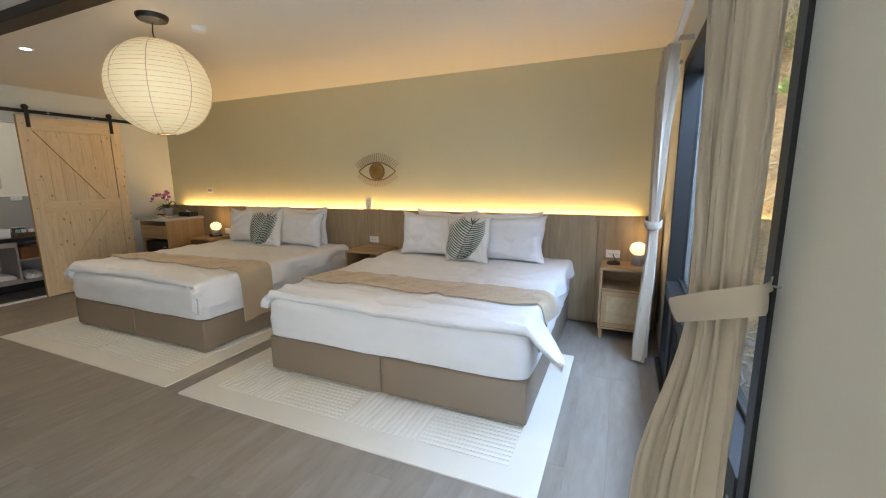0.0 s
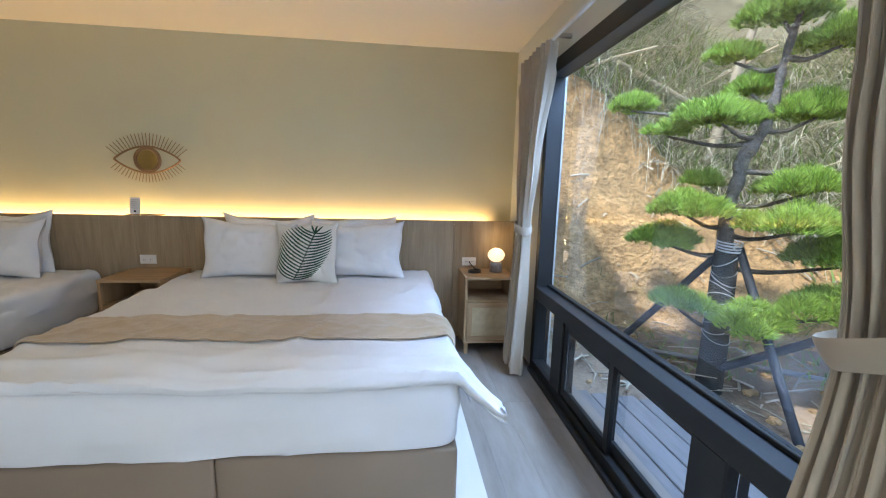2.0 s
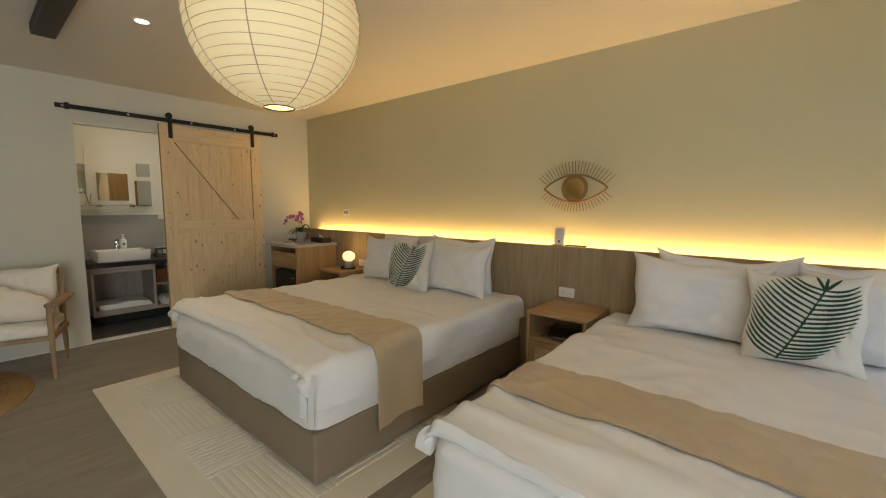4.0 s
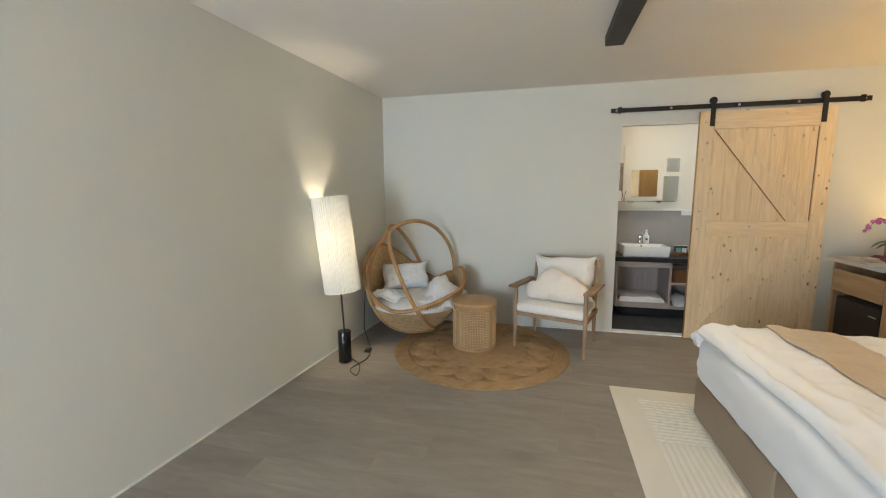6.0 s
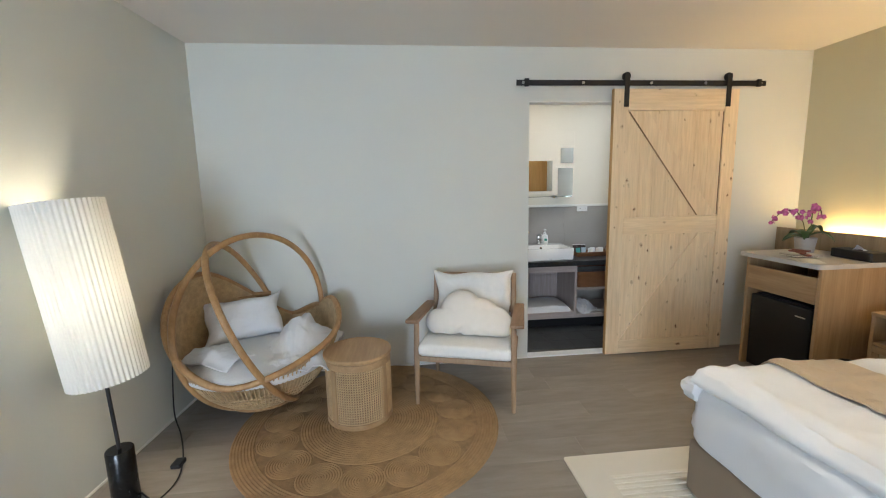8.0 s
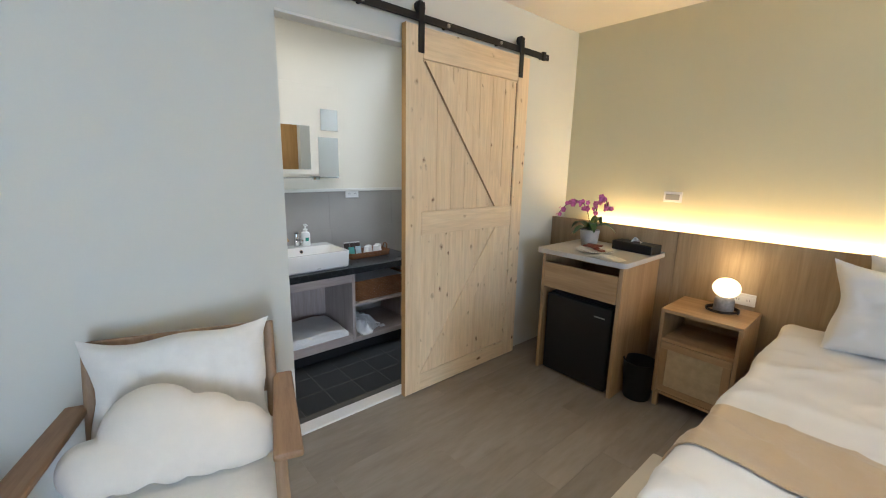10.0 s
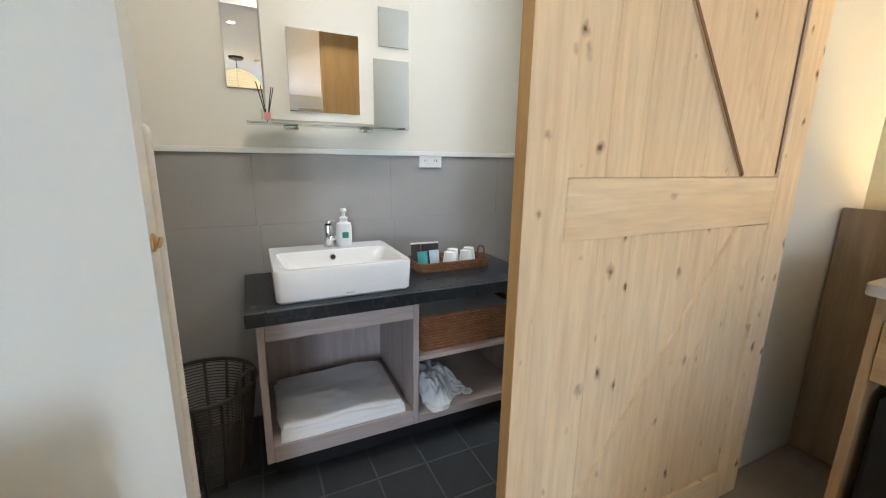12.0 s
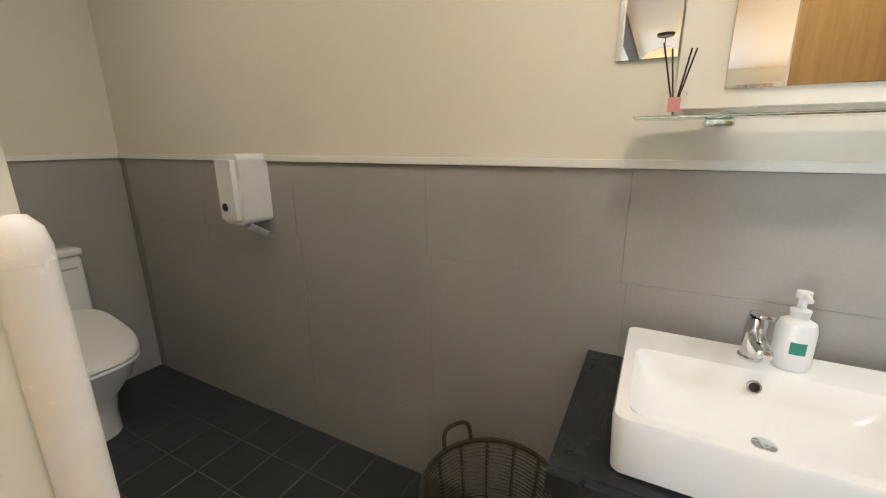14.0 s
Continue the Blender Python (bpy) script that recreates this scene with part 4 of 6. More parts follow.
# hanging egg chair set down on the floor
g = thing("rattan_egg_chair", pose(-5.67, 0.93, 0), "round rattan egg chair with white cushions, set on the floor", "chair")
RX, RZ, CZ2 = 0.51, 0.56, 0.6
def on_egg(az, el, k=1.0):
    a, e = radians(az), radians(el)
    return Vector((k * RX * math.cos(a) * math.cos(e), k * RX * math.sin(a) * math.cos(e), CZ2 + k * RZ * math.sin(e)))
tilted = lambda a: Matrix.Translation((0, 0, CZ2)) @ Matrix.Rotation(radians(8), 4, "Z") @ Matrix.Rotation(radians(24), 4, "X") @ Vector((RX * math.cos(a), 0, RZ * math.sin(a)))
for ring in ([on_egg(140, 360 * i / 64) for i in range(64)], [tilted(2 * math.pi * i / 64) for i in range(64)]):
    part("hoop", tube(fresh(), ring, 0.019, 10, True), RATTAN, g, "bent rattan hoop", 60)
def rim_el(az):
    """Height of the shell's rim round the chair: low in front, high behind."""
    k = 0.5 + 0.5 * math.cos(radians(az - 248))
    return -18 + 42 * max(0.0, k - 0.3) ** 1.7 / 0.545 + 8 * math.cos(radians(2 * (az - 80))) + 24 * math.exp(-((az % 360 - 128) / 32) ** 2)
part("rim", tube(fresh(), [on_egg(az, rim_el(az), 1.0) for az in range(0, 360, 5)], 0.019, 8, True), RATTAN, g, "rattan shell rim", 60)
for i in range(110):
    az = 360 * i / 110
    part("cane", tube(fresh(), [on_egg(az, -80 + (rim_el(az) + 80) * k / 9, 0.985) for k in range(10)], 0.0045, 4), WICKER, g)
for el in range(-80, -36, 4):
    part("woven_band", tube(fresh(), [on_egg(az, el, 0.985) for az in range(0, 360, 6)], 0.006, 4, True), WICKER, g)
part("shell_lining", slab(48, 12, lambda u, v: on_egg(360 * u, -80 + (rim_el(360 * u) + 80) * v, 0.965), 0.004), WICKER, g, "woven shell", 80)
for el, r in ((-76, 0.016), (-66, 0.014)):
    part("base_ring", tube(fresh(), [on_egg(az, el) for az in range(0, 360, 6)], r, 8, True), RATTAN, g, "", 60)
part("cross_bar", tube(fresh(), [on_egg(188 + 3 * i, 6, 0.99) for i in range(10)], 0.02, 8), RATTAN, g, "", 60)
part("cross_bar", tube(fresh(), [on_egg(140 + 5 * i, -2 + (rim_el(140 + 5 * i) + 2) * i / 6, 0.99) for i in range(7)], 0.02, 8), RATTAN, g, "", 60)
part("seat_cushion", moved(lathe(fresh(), [(0, 0.03)] + [(0.46 * math.sin(math.pi * i / 14) ** 0.55, 0.075 - 0.075 * math.cos(math.pi * i / 14)) for i in range(1, 14)] + [(0, 0.15)], 36), Matrix.Translation((0.0, 0.0, 0.285))), LINEN, g, "white round seat cushion", 60)
q = thing("pillow", pose(-5.79, 0.8, 0.43, -38, -6, 108), "white pillow lying in the egg chair", "pillow")
part("cover", moved(pillow(0.5, 0.31, 0.16, 3.3, 36), Matrix.Translation((0, 0, 0.155))), PILLOW_LINEN, q, "", 80)
q = thing("throw_blanket", pose(-5.6, 1.16, 0.44), "crumpled white throw in the egg chair", "blanket")
def crumple(u, v):
    a, b = u - 0.5, v - 0.5
    r = math.hypot(a, b)
    h = 0.2 * math.exp(-((a + 0.1) ** 2 + (b - 0.08) ** 2) / 0.09) + 0.09 * abs(noise.noise((a * 4, b * 4, 1))) + 0.035 * abs(noise.noise((a * 9, b * 9, 2)))
    edge = 1 + 0.16 * noise.noise((a * 3, b * 3, 8))
    return (a * 0.58 * edge - 0.02, b * 0.52 * edge, h - 0.05 - 0.1 * max(0.0, r - 0.4))
part("cloth", slab(40, 44, crumple, 0.008), LINEN, q, "", 80)
q = thing("throw_blanket", pose(-5.49, 0.74, 0.4, 0, 0, -25), "folded white throw over the egg chair rim", "blanket")
part("cloth", slab(36, 28, lambda u, v: ((u - 0.5) * 0.24, (v - 0.5) * 0.38, 0.03 + 0.07 * math.cos((u - 0.5) * 2.6) + 0.015 * noise.noise((u * 5, v * 8, 7)) - 0.07 * abs(v - 0.5)), 0.01), LINEN, q, "", 80)

# round side table
g = thing("side_table", pose(-5.47, 1.58, 0.014), "round wooden side table with cane sides", "side table")
part("tabletop", lathe(fresh(), [(0, 0.405), (0.2, 0.405), (0.208, 0.41), (0.21, 0.425), (0.206, 0.432), (0, 0.432)], 56), wood("pale_oak_top", (0.55, 0.36, 0.18), (0.42, 0.26, 0.12), "x", 14, 10, 0.45), g, "pale oak top", 30)
for z0, z1, k in ((0.365, 0.4045, "upper_band"), (0.0, 0.03, "lower_band")):
    part(k, lathe(fresh(), [(0.19, z0), (0.203, z0), (0.203, z1), (0.19, z1), (0.19, z0)], 56), OAK, g, "", 30)
for g0 in (56, -40, 140, -124):
    a = radians(g0)
    part("post", moved(boxed((0.186, -0.019, 0.03), (0.206, 0.019, 0.365), 0.004), Matrix.Rotation(a, 4, "Z")), OAKZ, g)
bm = fresh()
for i in range(84):
    a = 2 * math.pi * i / 84
    tube(bm, [(0.196 * math.cos(a), 0.196 * math.sin(a), z) for z in (0.03, 0.365)], 0.0034, 4)
for i in range(22):
    z = 0.037 + 0.0152 * i
    tube(bm, [(0.199 * math.cos(2 * math.pi * k / 56), 0.199 * math.sin(2 * math.pi * k / 56), z) for k in range(56)], 0.0034, 4, True)
part("cane_weave", bm, plain("golden_cane", (0.62, 0.44, 0.24), 0.6, vary=0.12, coarse=20, fine=300, relief=0.3), g, "woven cane lattice")
# added dark cylinder: the shade inside the lattice, put into its colour
part("inner_shade", lathe(fresh(), [(0.17, 0.004), (0.17, 0.404)], 40), plain("drum_shade", (0.2, 0.125, 0.06), 0.8, vary=0.15), g)

# armchair
ch = thing("armchair", pose(-5.44, 2.247, 0.006, 0, 0, -17.7) @ Matrix.Diagonal((0.8, 1, 1, 1)), "wooden armchair with ivory boucle cushions", "armchair")
for s in (-1, 1):
    y = 0.315 * s
    part("front_leg", tube(fresh(), [(-0.005, y, 0), (-0.02, y, 0.36), (-0.03, y * 0.99, 0.56)], [0.013, 0.02, 0.018], 10), ASH, ch, "", 60)
    part("back_leg", tube(fresh(), [(-0.64, y * 0.93, 0.0), (-0.6, y * 0.93, 0.4), (-0.69, y * 0.93, 0.79)], [0.014, 0.022, 0.018], 10, False, 1.3), ASH, ch, "", 60)
    arm = boxed((-0.66, y - 0.04 * 1, 0.56), (0.02, y + 0.04, 0.585), 0.008, 2)
    for v in arm.verts:
        v.co.y = y + (v.co.y - y) * (1.0 + 0.25 * (v.co.x + 0.3)) + 0.02 * s
        v.co.z -= 0.03 * max(0, -v.co.x - 0.2)
    part("armrest", arm, wood("ash_along", (0.36, 0.22, 0.12), (0.25, 0.145, 0.075), "x", 20, 12, 0.5) if s < 0 else bpy.data.materials["ash_along"], ch)
    part("side_rail", boxed((-0.61, y - 0.012, 0.295), (-0.02, y + 0.012, 0.335), 0.003), bpy.data.materials["ash_along"], ch)
part("front_rail", boxed((-0.035, -0.3, 0.3), (-0.01, 0.3, 0.335), 0.003), ASH, ch)
part("back_rail", boxed((-0.63, -0.28, 0.295), (-0.605, 0.28, 0.335), 0.003), ASH, ch)
for z in (0.5, 0.74):
    part("back_slat", boxed((-0.665 - (z - 0.5) * 0.16, -0.285, z), (-0.648 - (z - 0.5) * 0.16, 0.285, z + 0.05), 0.003), ASH, ch)
bm = boxed((-0.6, -0.305, 0.336), (0.005, 0.305, 0.42), 0.03, 4)
part("seat_cushion", bm, BOUCLE, ch, "ivory boucle seat cushion", 60)
bm = pillow(0.58, 0.43, 0.2, 7.1, 36)
moved(bm, Matrix.Rotation(radians(90), 4, "Z"))
moved(bm, Matrix.Translation((-0.58, 0, 0.6)) @ Matrix.Rotation(radians(-12), 4, "Y"))
part("back_cushion", bm, BOUCLE, ch, "ivory boucle back cushion", 80)
cl = thing("cloud_cushion", pose(-5.44, 2.247, 0.426, 0, 0, -17.7), "cream plush cloud-shaped cushion on the armchair", "cushion")
LOBES = ((-0.2, 0.085, 0.085), (-0.05, 0.155, 0.14), (0.08, 0.125, 0.12), (0.17, 0.1, 0.098), (0.215, 0.08, 0.078), (-0.12, 0.095, 0.095), (0.0, 0.08, 0.08), (0.1, 0.08, 0.08))
def cloud_r(a):
    best = 0.05
    for y, z, r in LOBES:
        z -= 0.1
        b = y * math.cos(a) + z * math.sin(a)
        q = b * b - (y * y + z * z - r * r)
        if q > 0:
            best = max(best, b + math.sqrt(q))
    return best
bm = fresh()
for s in (1, -1):
    sheet(bm, 72, 10, lambda u, v: (s * 0.09 * math.sqrt(max(0.0, 1 - v ** 2.6)), cloud_r(2 * math.pi * u) * v * math.cos(2 * math.pi * u), 0.1 + max(-0.095, cloud_r(2 * math.pi * u) * v * math.sin(2 * math.pi * u))), True)
bmesh.ops.remove_doubles(bm, verts=bm.verts[:], dist=0.002)
moved(bm, Matrix.Translation((-0.2, 0.0, 0.0)) @ Matrix.Rotation(radians(-20), 4, "Y") @ Matrix.Diagonal((1.05, 1.06, 1.06, 1)))
part("plush", bm, CREAM, cl, "", 80)

# round braided rug
g = thing("round_rug", pose(-5.39, 1.65, 0), "round braided jute rug with a ring of looped rosettes", "rug")
def coils(r0, r1, step=0.016):
    out = [(r0, 0.0005)]
    r = r0
    while r < r1 - step / 2:
        out += [(r + 0.15 * step, 0.007), (r + 0.5 * step, 0.0115), (r + 0.85 * step, 0.009), (r + step, 0.007)]
        r += step
    return out + [(r, 0.0005)]
part("centre_braid", lathe(fresh(), coils(0.0, 0.416), 72), JUTE, g, "", 60)
part("outer_braid", lathe(fresh(), coils(0.66, 0.788), 90), JUTE, g, "", 60)
part("woven_ground", lathe(fresh(), [(0.41, 0.0006), (0.41, 0.0065), (0.67, 0.0065), (0.67, 0.0006)], 72), plain("jute_ground", (0.31, 0.195, 0.095), 0.95, vary=0.2, coarse=20, fine=200, relief=0.6), g, "flat woven band under the rosettes")
ros = None
for i in range(15):
    a = 2 * math.pi * i / 15
    m = Matrix.Translation((0.538 * math.cos(a), 0.538 * math.sin(a), 0))
    if ros is None:
        ros = part("rosette", lathe(fresh(), coils(0.0, 0.119, 0.0132), 28), JUTE, g, "braided rosette", 60)
        ros.matrix_basis = m
    else:
        piece("rosette", ros.data, g, m)

# ---- bathroom ----
MIRROR = plain("mirror_silver", (0.86, 0.87, 0.86), 0.03, 1.0, vary=0.0, relief=0)
MIRROR.node_tree.nodes["Principled BSDF"].inputs["Roughness"].default_value = 0.01
for link in list(MIRROR.node_tree.links):
    if link.to_socket.name == "Roughness":
        MIRROR.node_tree.links.remove(link)
CHROME = plain("chrome", (0.75, 0.76, 0.78), 0.1, 1.0, vary=0.02, relief=0)
CERAMIC = plain("white_ceramic", (0.8, 0.79, 0.76), 0.15, vary=0.01, relief=0, coat=0.5)
PLASTIC = bpy.data.materials["white_plastic"]
COUNTER = plain("black_marble_counter", (0.012, 0.014, 0.016), 0.3, vary=0.5, coarse=5, fine=30, relief=0)
cn = COUNTER.node_tree
v = mapped(cn.nodes, cn.links, (1, 1, 1), (0.3, 0.2, 0.7))
vein = noise_of(cn.nodes, cn.links, v, 3.0, 6, 0.6, 2.0)
line = ramp(cn.nodes, cn.links, vein, ((0.47, (0.012, 0.014, 0.016)), (0.5, (0.035, 0.037, 0.04)), (0.53, (0.012, 0.014, 0.016))))
cn.links.new(line, cn.nodes["Principled BSDF"].inputs["Base Color"])
WASHED = wood("pink_washed_wood", (0.5, 0.43, 0.4), (0.42, 0.35, 0.32), "z", 20, 14, 0.5)
WASHEDY = wood("pink_washed_shelf", (0.5, 0.43, 0.4), (0.42, 0.35, 0.32), "y", 20, 14, 0.5)

va = thing("vanity_unit", pose(0, 0, 0), "pale washed-wood vanity unit with open shelves", "vanity")
VX0, VX1, VY0, VY1 = BX + 0.004, -6.828, 3.02, 4.16
for y in (VY0, 3.585, VY1 - 0.025):
    part("upright_panel", boxed((VX0, y, 0.1), (VX1, y + 0.025, 0.6425), 0.002), WASHED, va)
part("bottom_board", boxed((VX0, VY0 + 0.0255, 0.1), (VX1, 3.5845, 0.165), 0.002), WASHEDY, va)
part("bottom_board", boxed((VX0, 3.6105, 0.1), (VX1, VY1 - 0.0255, 0.14), 0.002), WASHEDY, va)
part("shelf", boxed((VX0, 3.6105, 0.385), (VX1, VY1 - 0.0255, 0.405), 0.002), WASHEDY, va)
part("apron", boxed((VX1 - 0.02, VY0 + 0.0255, 0.575), (VX1, 3.5845, 0.6425), 0.002), WASHEDY, va)
part("back_panel", boxed((VX0, VY0 + 0.0255, 0.1655), (VX0 + 0.012, 3.5845, 0.574)), WASHED, va)
part("plinth", boxed((VX0, VY0 + 0.03, 0.0), (VX1 - 0.06, VY1 - 0.03, 0.0995)), BLACK_METAL, va, "black recessed plinth")
ct = thing("countertop", pose(0, 0, 0), "black marble bathroom countertop on the vanity", "countertop")
part("slab", boxed((BX + 0.002, 2.99, 0.643), (-6.8285, 4.19, 0.69), 0.001), COUNTER, ct)
part("front_edge", boxed((-6.828, 2.99, 0.641), (-6.808, 4.19, 0.69), 0.002), COUNTER, ct, "thick polished front edge")

# basin
bs = thing("wash_basin", pose(0, 0, 0), "white rectangular ceramic vessel basin on the counter", "basin")
rings = [(-7.24, 3.10, -6.865, 3.575, 0.02, 0.6905), (-7.25, 3.092, -6.855, 3.583, 0.022, 0.70), (-7.255, 3.088, -6.85, 3.588, 0.022, 0.806), (-7.252, 3.091, -6.853, 3.585, 0.02, 0.812),
         (-7.14, 3.112, -6.872, 3.564, 0.03, 0.812), (-7.135, 3.117, -6.877, 3.559, 0.03, 0.805), (-7.12, 3.14, -6.9, 3.536, 0.05, 0.765), (-7.09, 3.2, -6.93, 3.48, 0.06, 0.735), (-7.04, 3.28, -6.98, 3.4, 0.028, 0.728)]
loops = [rounded(a, b, c, d, r, 5) for a, b, c, d, r, z in rings]
bm = sheet(fresh(), len(loops[0]), len(rings) - 1, lambda u, v: (*loops[round(v * (len(rings) - 1))][round(u * len(loops[0])) % len(loops[0])], rings[round(v * (len(rings) - 1))][5]), True)
k = len(rings)
bm.verts.ensure_lookup_table()
bm.faces.new([bm.verts[i * k + k - 1] for i in range(len(loops[0]))])
bm.faces.new([bm.verts[i * k] for i in range(len(loops[0]))][::-1])
part("bowl", bm, CERAMIC, bs, "", 35)
part("drain", lathe(fresh(), [(0, 0.0005), (0.02, 0.0005), (0.02, 0.004), (0.012, 0.006), (0, 0.006)], 20, (-7.01, 3.34, 0.728)), CHROME, bs, "chrome drain", 40)
ov = part("overflow_ring", tube(fresh(), [(0.011 * math.cos(2 * math.pi * i / 16), 0.011 * math.sin(2 * math.pi * i / 16), 0) for i in range(16)], 0.003, 6, True), CHROME, bs)
ov.matrix_basis = Matrix.Translation((-7.124, 3.335, 0.782)) @ Matrix.Rotation(radians(70), 4, "Y")
ovh = part("overflow_hole", lathe(fresh(), [(0, 0), (0.009, 0)], 12), BLACK_METAL, bs)
ovh.matrix_basis = Matrix.Translation((-7.1235, 3.335, 0.782)) @ Matrix.Rotation(radians(70), 4, "Y")
part("badge", boxed((-6.8495, 3.33, 0.708), (-6.8485, 3.36, 0.713)), FRAME_METAL_PALE, bs, "small grey maker's mark bar")
fa = thing("tap", pose(-7.2, 3.335, 0.812), "chrome mixer tap on the basin", "tap")
part("body", lathe(fresh(), [(0, 0), (0.024, 0), (0.024, 0.005), (0.02, 0.008), (0.02, 0.085), (0.018, 0.095), (0, 0.095)], 24), CHROME, fa, "", 40)
part("spout", boxed((0.0, -0.014, 0.045), (0.105, 0.014, 0.065), 0.006, 2), CHROME, fa, "", 40)
part("lever", moved(boxed((-0.02, -0.013, 0.0), (0.075, 0.013, 0.011), 0.004, 2), Matrix.Translation((0, 0, 0.097)) @ Matrix.Rotation(radians(-14), 4, "Y")), CHROME, fa, "", 40)
so = thing("soap_bottle", pose(-7.195, 3.4, 0.812), "white pump soap bottle with a green label", "soap bottle")
part("bottle", lathe(fresh(), [(0, 0), (0.031, 0), (0.034, 0.006), (0.034, 0.085), (0.03, 0.1), (0.016, 0.108), (0.014, 0.118), (0, 0.118)], 28), PLASTIC, so, "", 40)
part("pump", lathe(fresh(), [(0.016, 0.112), (0.018, 0.126), (0.008, 0.13), (0.007, 0.15), (0.013, 0.152), (0.013, 0.165), (0, 0.167)], 20), PLASTIC, so, "", 40)
part("nozzle", boxed((0.0, -0.006, 0.153), (0.042, 0.006, 0.163), 0.003), PLASTIC, so)
lab = fresh()
sheet(lab, 8, 1, lambda u, v: (0.0345 * math.cos(-0.4 + 0.8 * u), 0.0345 * math.sin(-0.4 + 0.8 * u), 0.04 + 0.026 * v))
part("label", lab, plain("green_label", (0.03, 0.24, 0.17), 0.5), so, "square green label")

# tray of toiletries
BROWN = plain("brown_wicker", (0.24, 0.1, 0.035), 0.55, vary=0.2, coarse=30, fine=160, relief=0.6)


def wicker_box(x0, y0, x1, y1, z0, z1, root, rows):
    """A woven box: stacked bands that bulge in and out, on a flat base."""
    for i in range(rows):
        za, zb = z0 + (z1 - z0) * i / rows, z0 + (z1 - z0) * (i + 1) / rows
        f = 0.006 * i / rows
        ring = rounded(x0 - f, y0 - f, x1 + f, y1 + f, 0.02, 4)
        pts = []
        for j in range(len(ring)):
            (xa, ya), (xb, yb) = ring[j], ring[(j + 1) % len(ring)]
            steps = max(1, int(math.hypot(xb - xa, yb - ya) / 0.016))
            pts += [(xa + (xb - xa) * q / steps, ya + (yb - ya) * q / steps) for q in range(steps)]
        cx, cy = (x0 + x1) / 2, (y0 + y1) / 2
        out = []
        for j, (x, y) in enumerate(pts):
            s = 0.0022 * (1 if (j + i) % 2 else -1)
            n = Vector((x - cx, y - cy)).normalized()
            out.append((x + n.x * s, y + n.y * s, (za + zb) / 2))
        part("woven_band", tube(fresh(), out, (zb - za) * 0.52, 5, True), BROWN, root, "", 60)
    part("base", boxed((x0, y0, z0), (x1, y1, z0 + 0.004)), BROWN, root)


tr = thing("wicker_tray", pose(0, 0, 0), "brown wicker tray of toiletries on the counter", "tray")
wicker_box(-7.2, 3.7, -7.04, 4.05, 0.6905, 0.735, tr, 5)
part("handle", tube(fresh(), curve_points([(-7.15, 4.056, 0.73), (-7.145, 4.06, 0.765), (-7.12, 4.06, 0.775), (-7.095, 4.06, 0.765), (-7.09, 4.056, 0.73)], 5), 0.005, 6), BROWN, tr, "", 60)
for i, (x, y) in enumerate(((-7.09, 3.87), (-7.14, 3.91), (-7.09, 3.955), (-7.14, 4.0))):
    c = thing("paper_cup", pose(x, y, 0.6945), "upturned white paper cup in the tray", "cup", "paper cups")
    part("cup", lathe(fresh(), [(0.031, 0), (0.034, 0.002), (0.034, 0.004), (0.026, 0.07), (0.025, 0.073), (0.023, 0.07), (0, 0.07)], 22), PLASTIC, c, "", 40)
TEAL = plain("teal_packet", (0.08, 0.33, 0.3), 0.35, vary=0.1)
CLEAR = plain("pale_blue_sachet", (0.45, 0.55, 0.6), 0.3, vary=0.1)
DARK = plain("dark_sachet", (0.05, 0.03, 0.025), 0.4, vary=0.2)
for i, (x, y, tilt, m, h, lb) in enumerate(((-7.17, 3.735, 10, DARK, 0.1, "dark brown sachet standing in the tray"), (-7.17, 3.785, 6, DARK, 0.1, "dark brown sachet standing in the tray"), (-7.17, 3.83, 12, DARK, 0.098, "dark brown sachet standing in the tray"),
                                 (-7.11, 3.745, 14, TEAL, 0.07, "teal toiletry packet in the tray"), (-7.11, 3.805, 14, CLEAR, 0.072, "pale blue toiletry packet in the tray"))):
    p = thing("sachet", pose(x, y, 0.695, 0, -tilt, 0), lb, "sachet", "toiletry sachets")
    bm = fresh()
    for s in (1, -1):
        sheet(bm, 6, 6, lambda u, v: (s * 0.006 * math.sin(math.pi * u) * math.sin(math.pi * v), (u - 0.5) * 0.05, v * h))
    bmesh.ops.remove_doubles(bm, verts=bm.verts[:], dist=1e-4)
    part("packet", bm, m, p, "", 60)
    part("top_seal", boxed((-0.0015, -0.025, h), (0.0015, 0.025, h + 0.008)), PLASTIC if i < 3 else m, p, "white sealed edge" if i < 3 else "")

# vanity contents
def folded(x0, y0, x1, y1, z, h, root, seed, layers=2):
    for i in range(layers):
        bm = boxed((x0 + 0.006 * i, y0 + 0.004 * i, z + h * i / layers), (x1 - 0.006 * i, y1 - 0.005 * i, z + h * (i + 1) / layers - 0.002), 0.012, 3)
        bmesh.ops.subdivide_edges(bm, edges=[e for e in bm.edges if e.calc_length() > 0.08], cuts=9, use_grid_fill=True)
        for v in bm.verts:
            v.co.z += 0.008 * noise.noise((v.co.x * 7, v.co.y * 5, seed + i)) * (1 if v.co.z > z + 0.01 else 0)
        part("fold", bm, LINEN, root, "", 60)


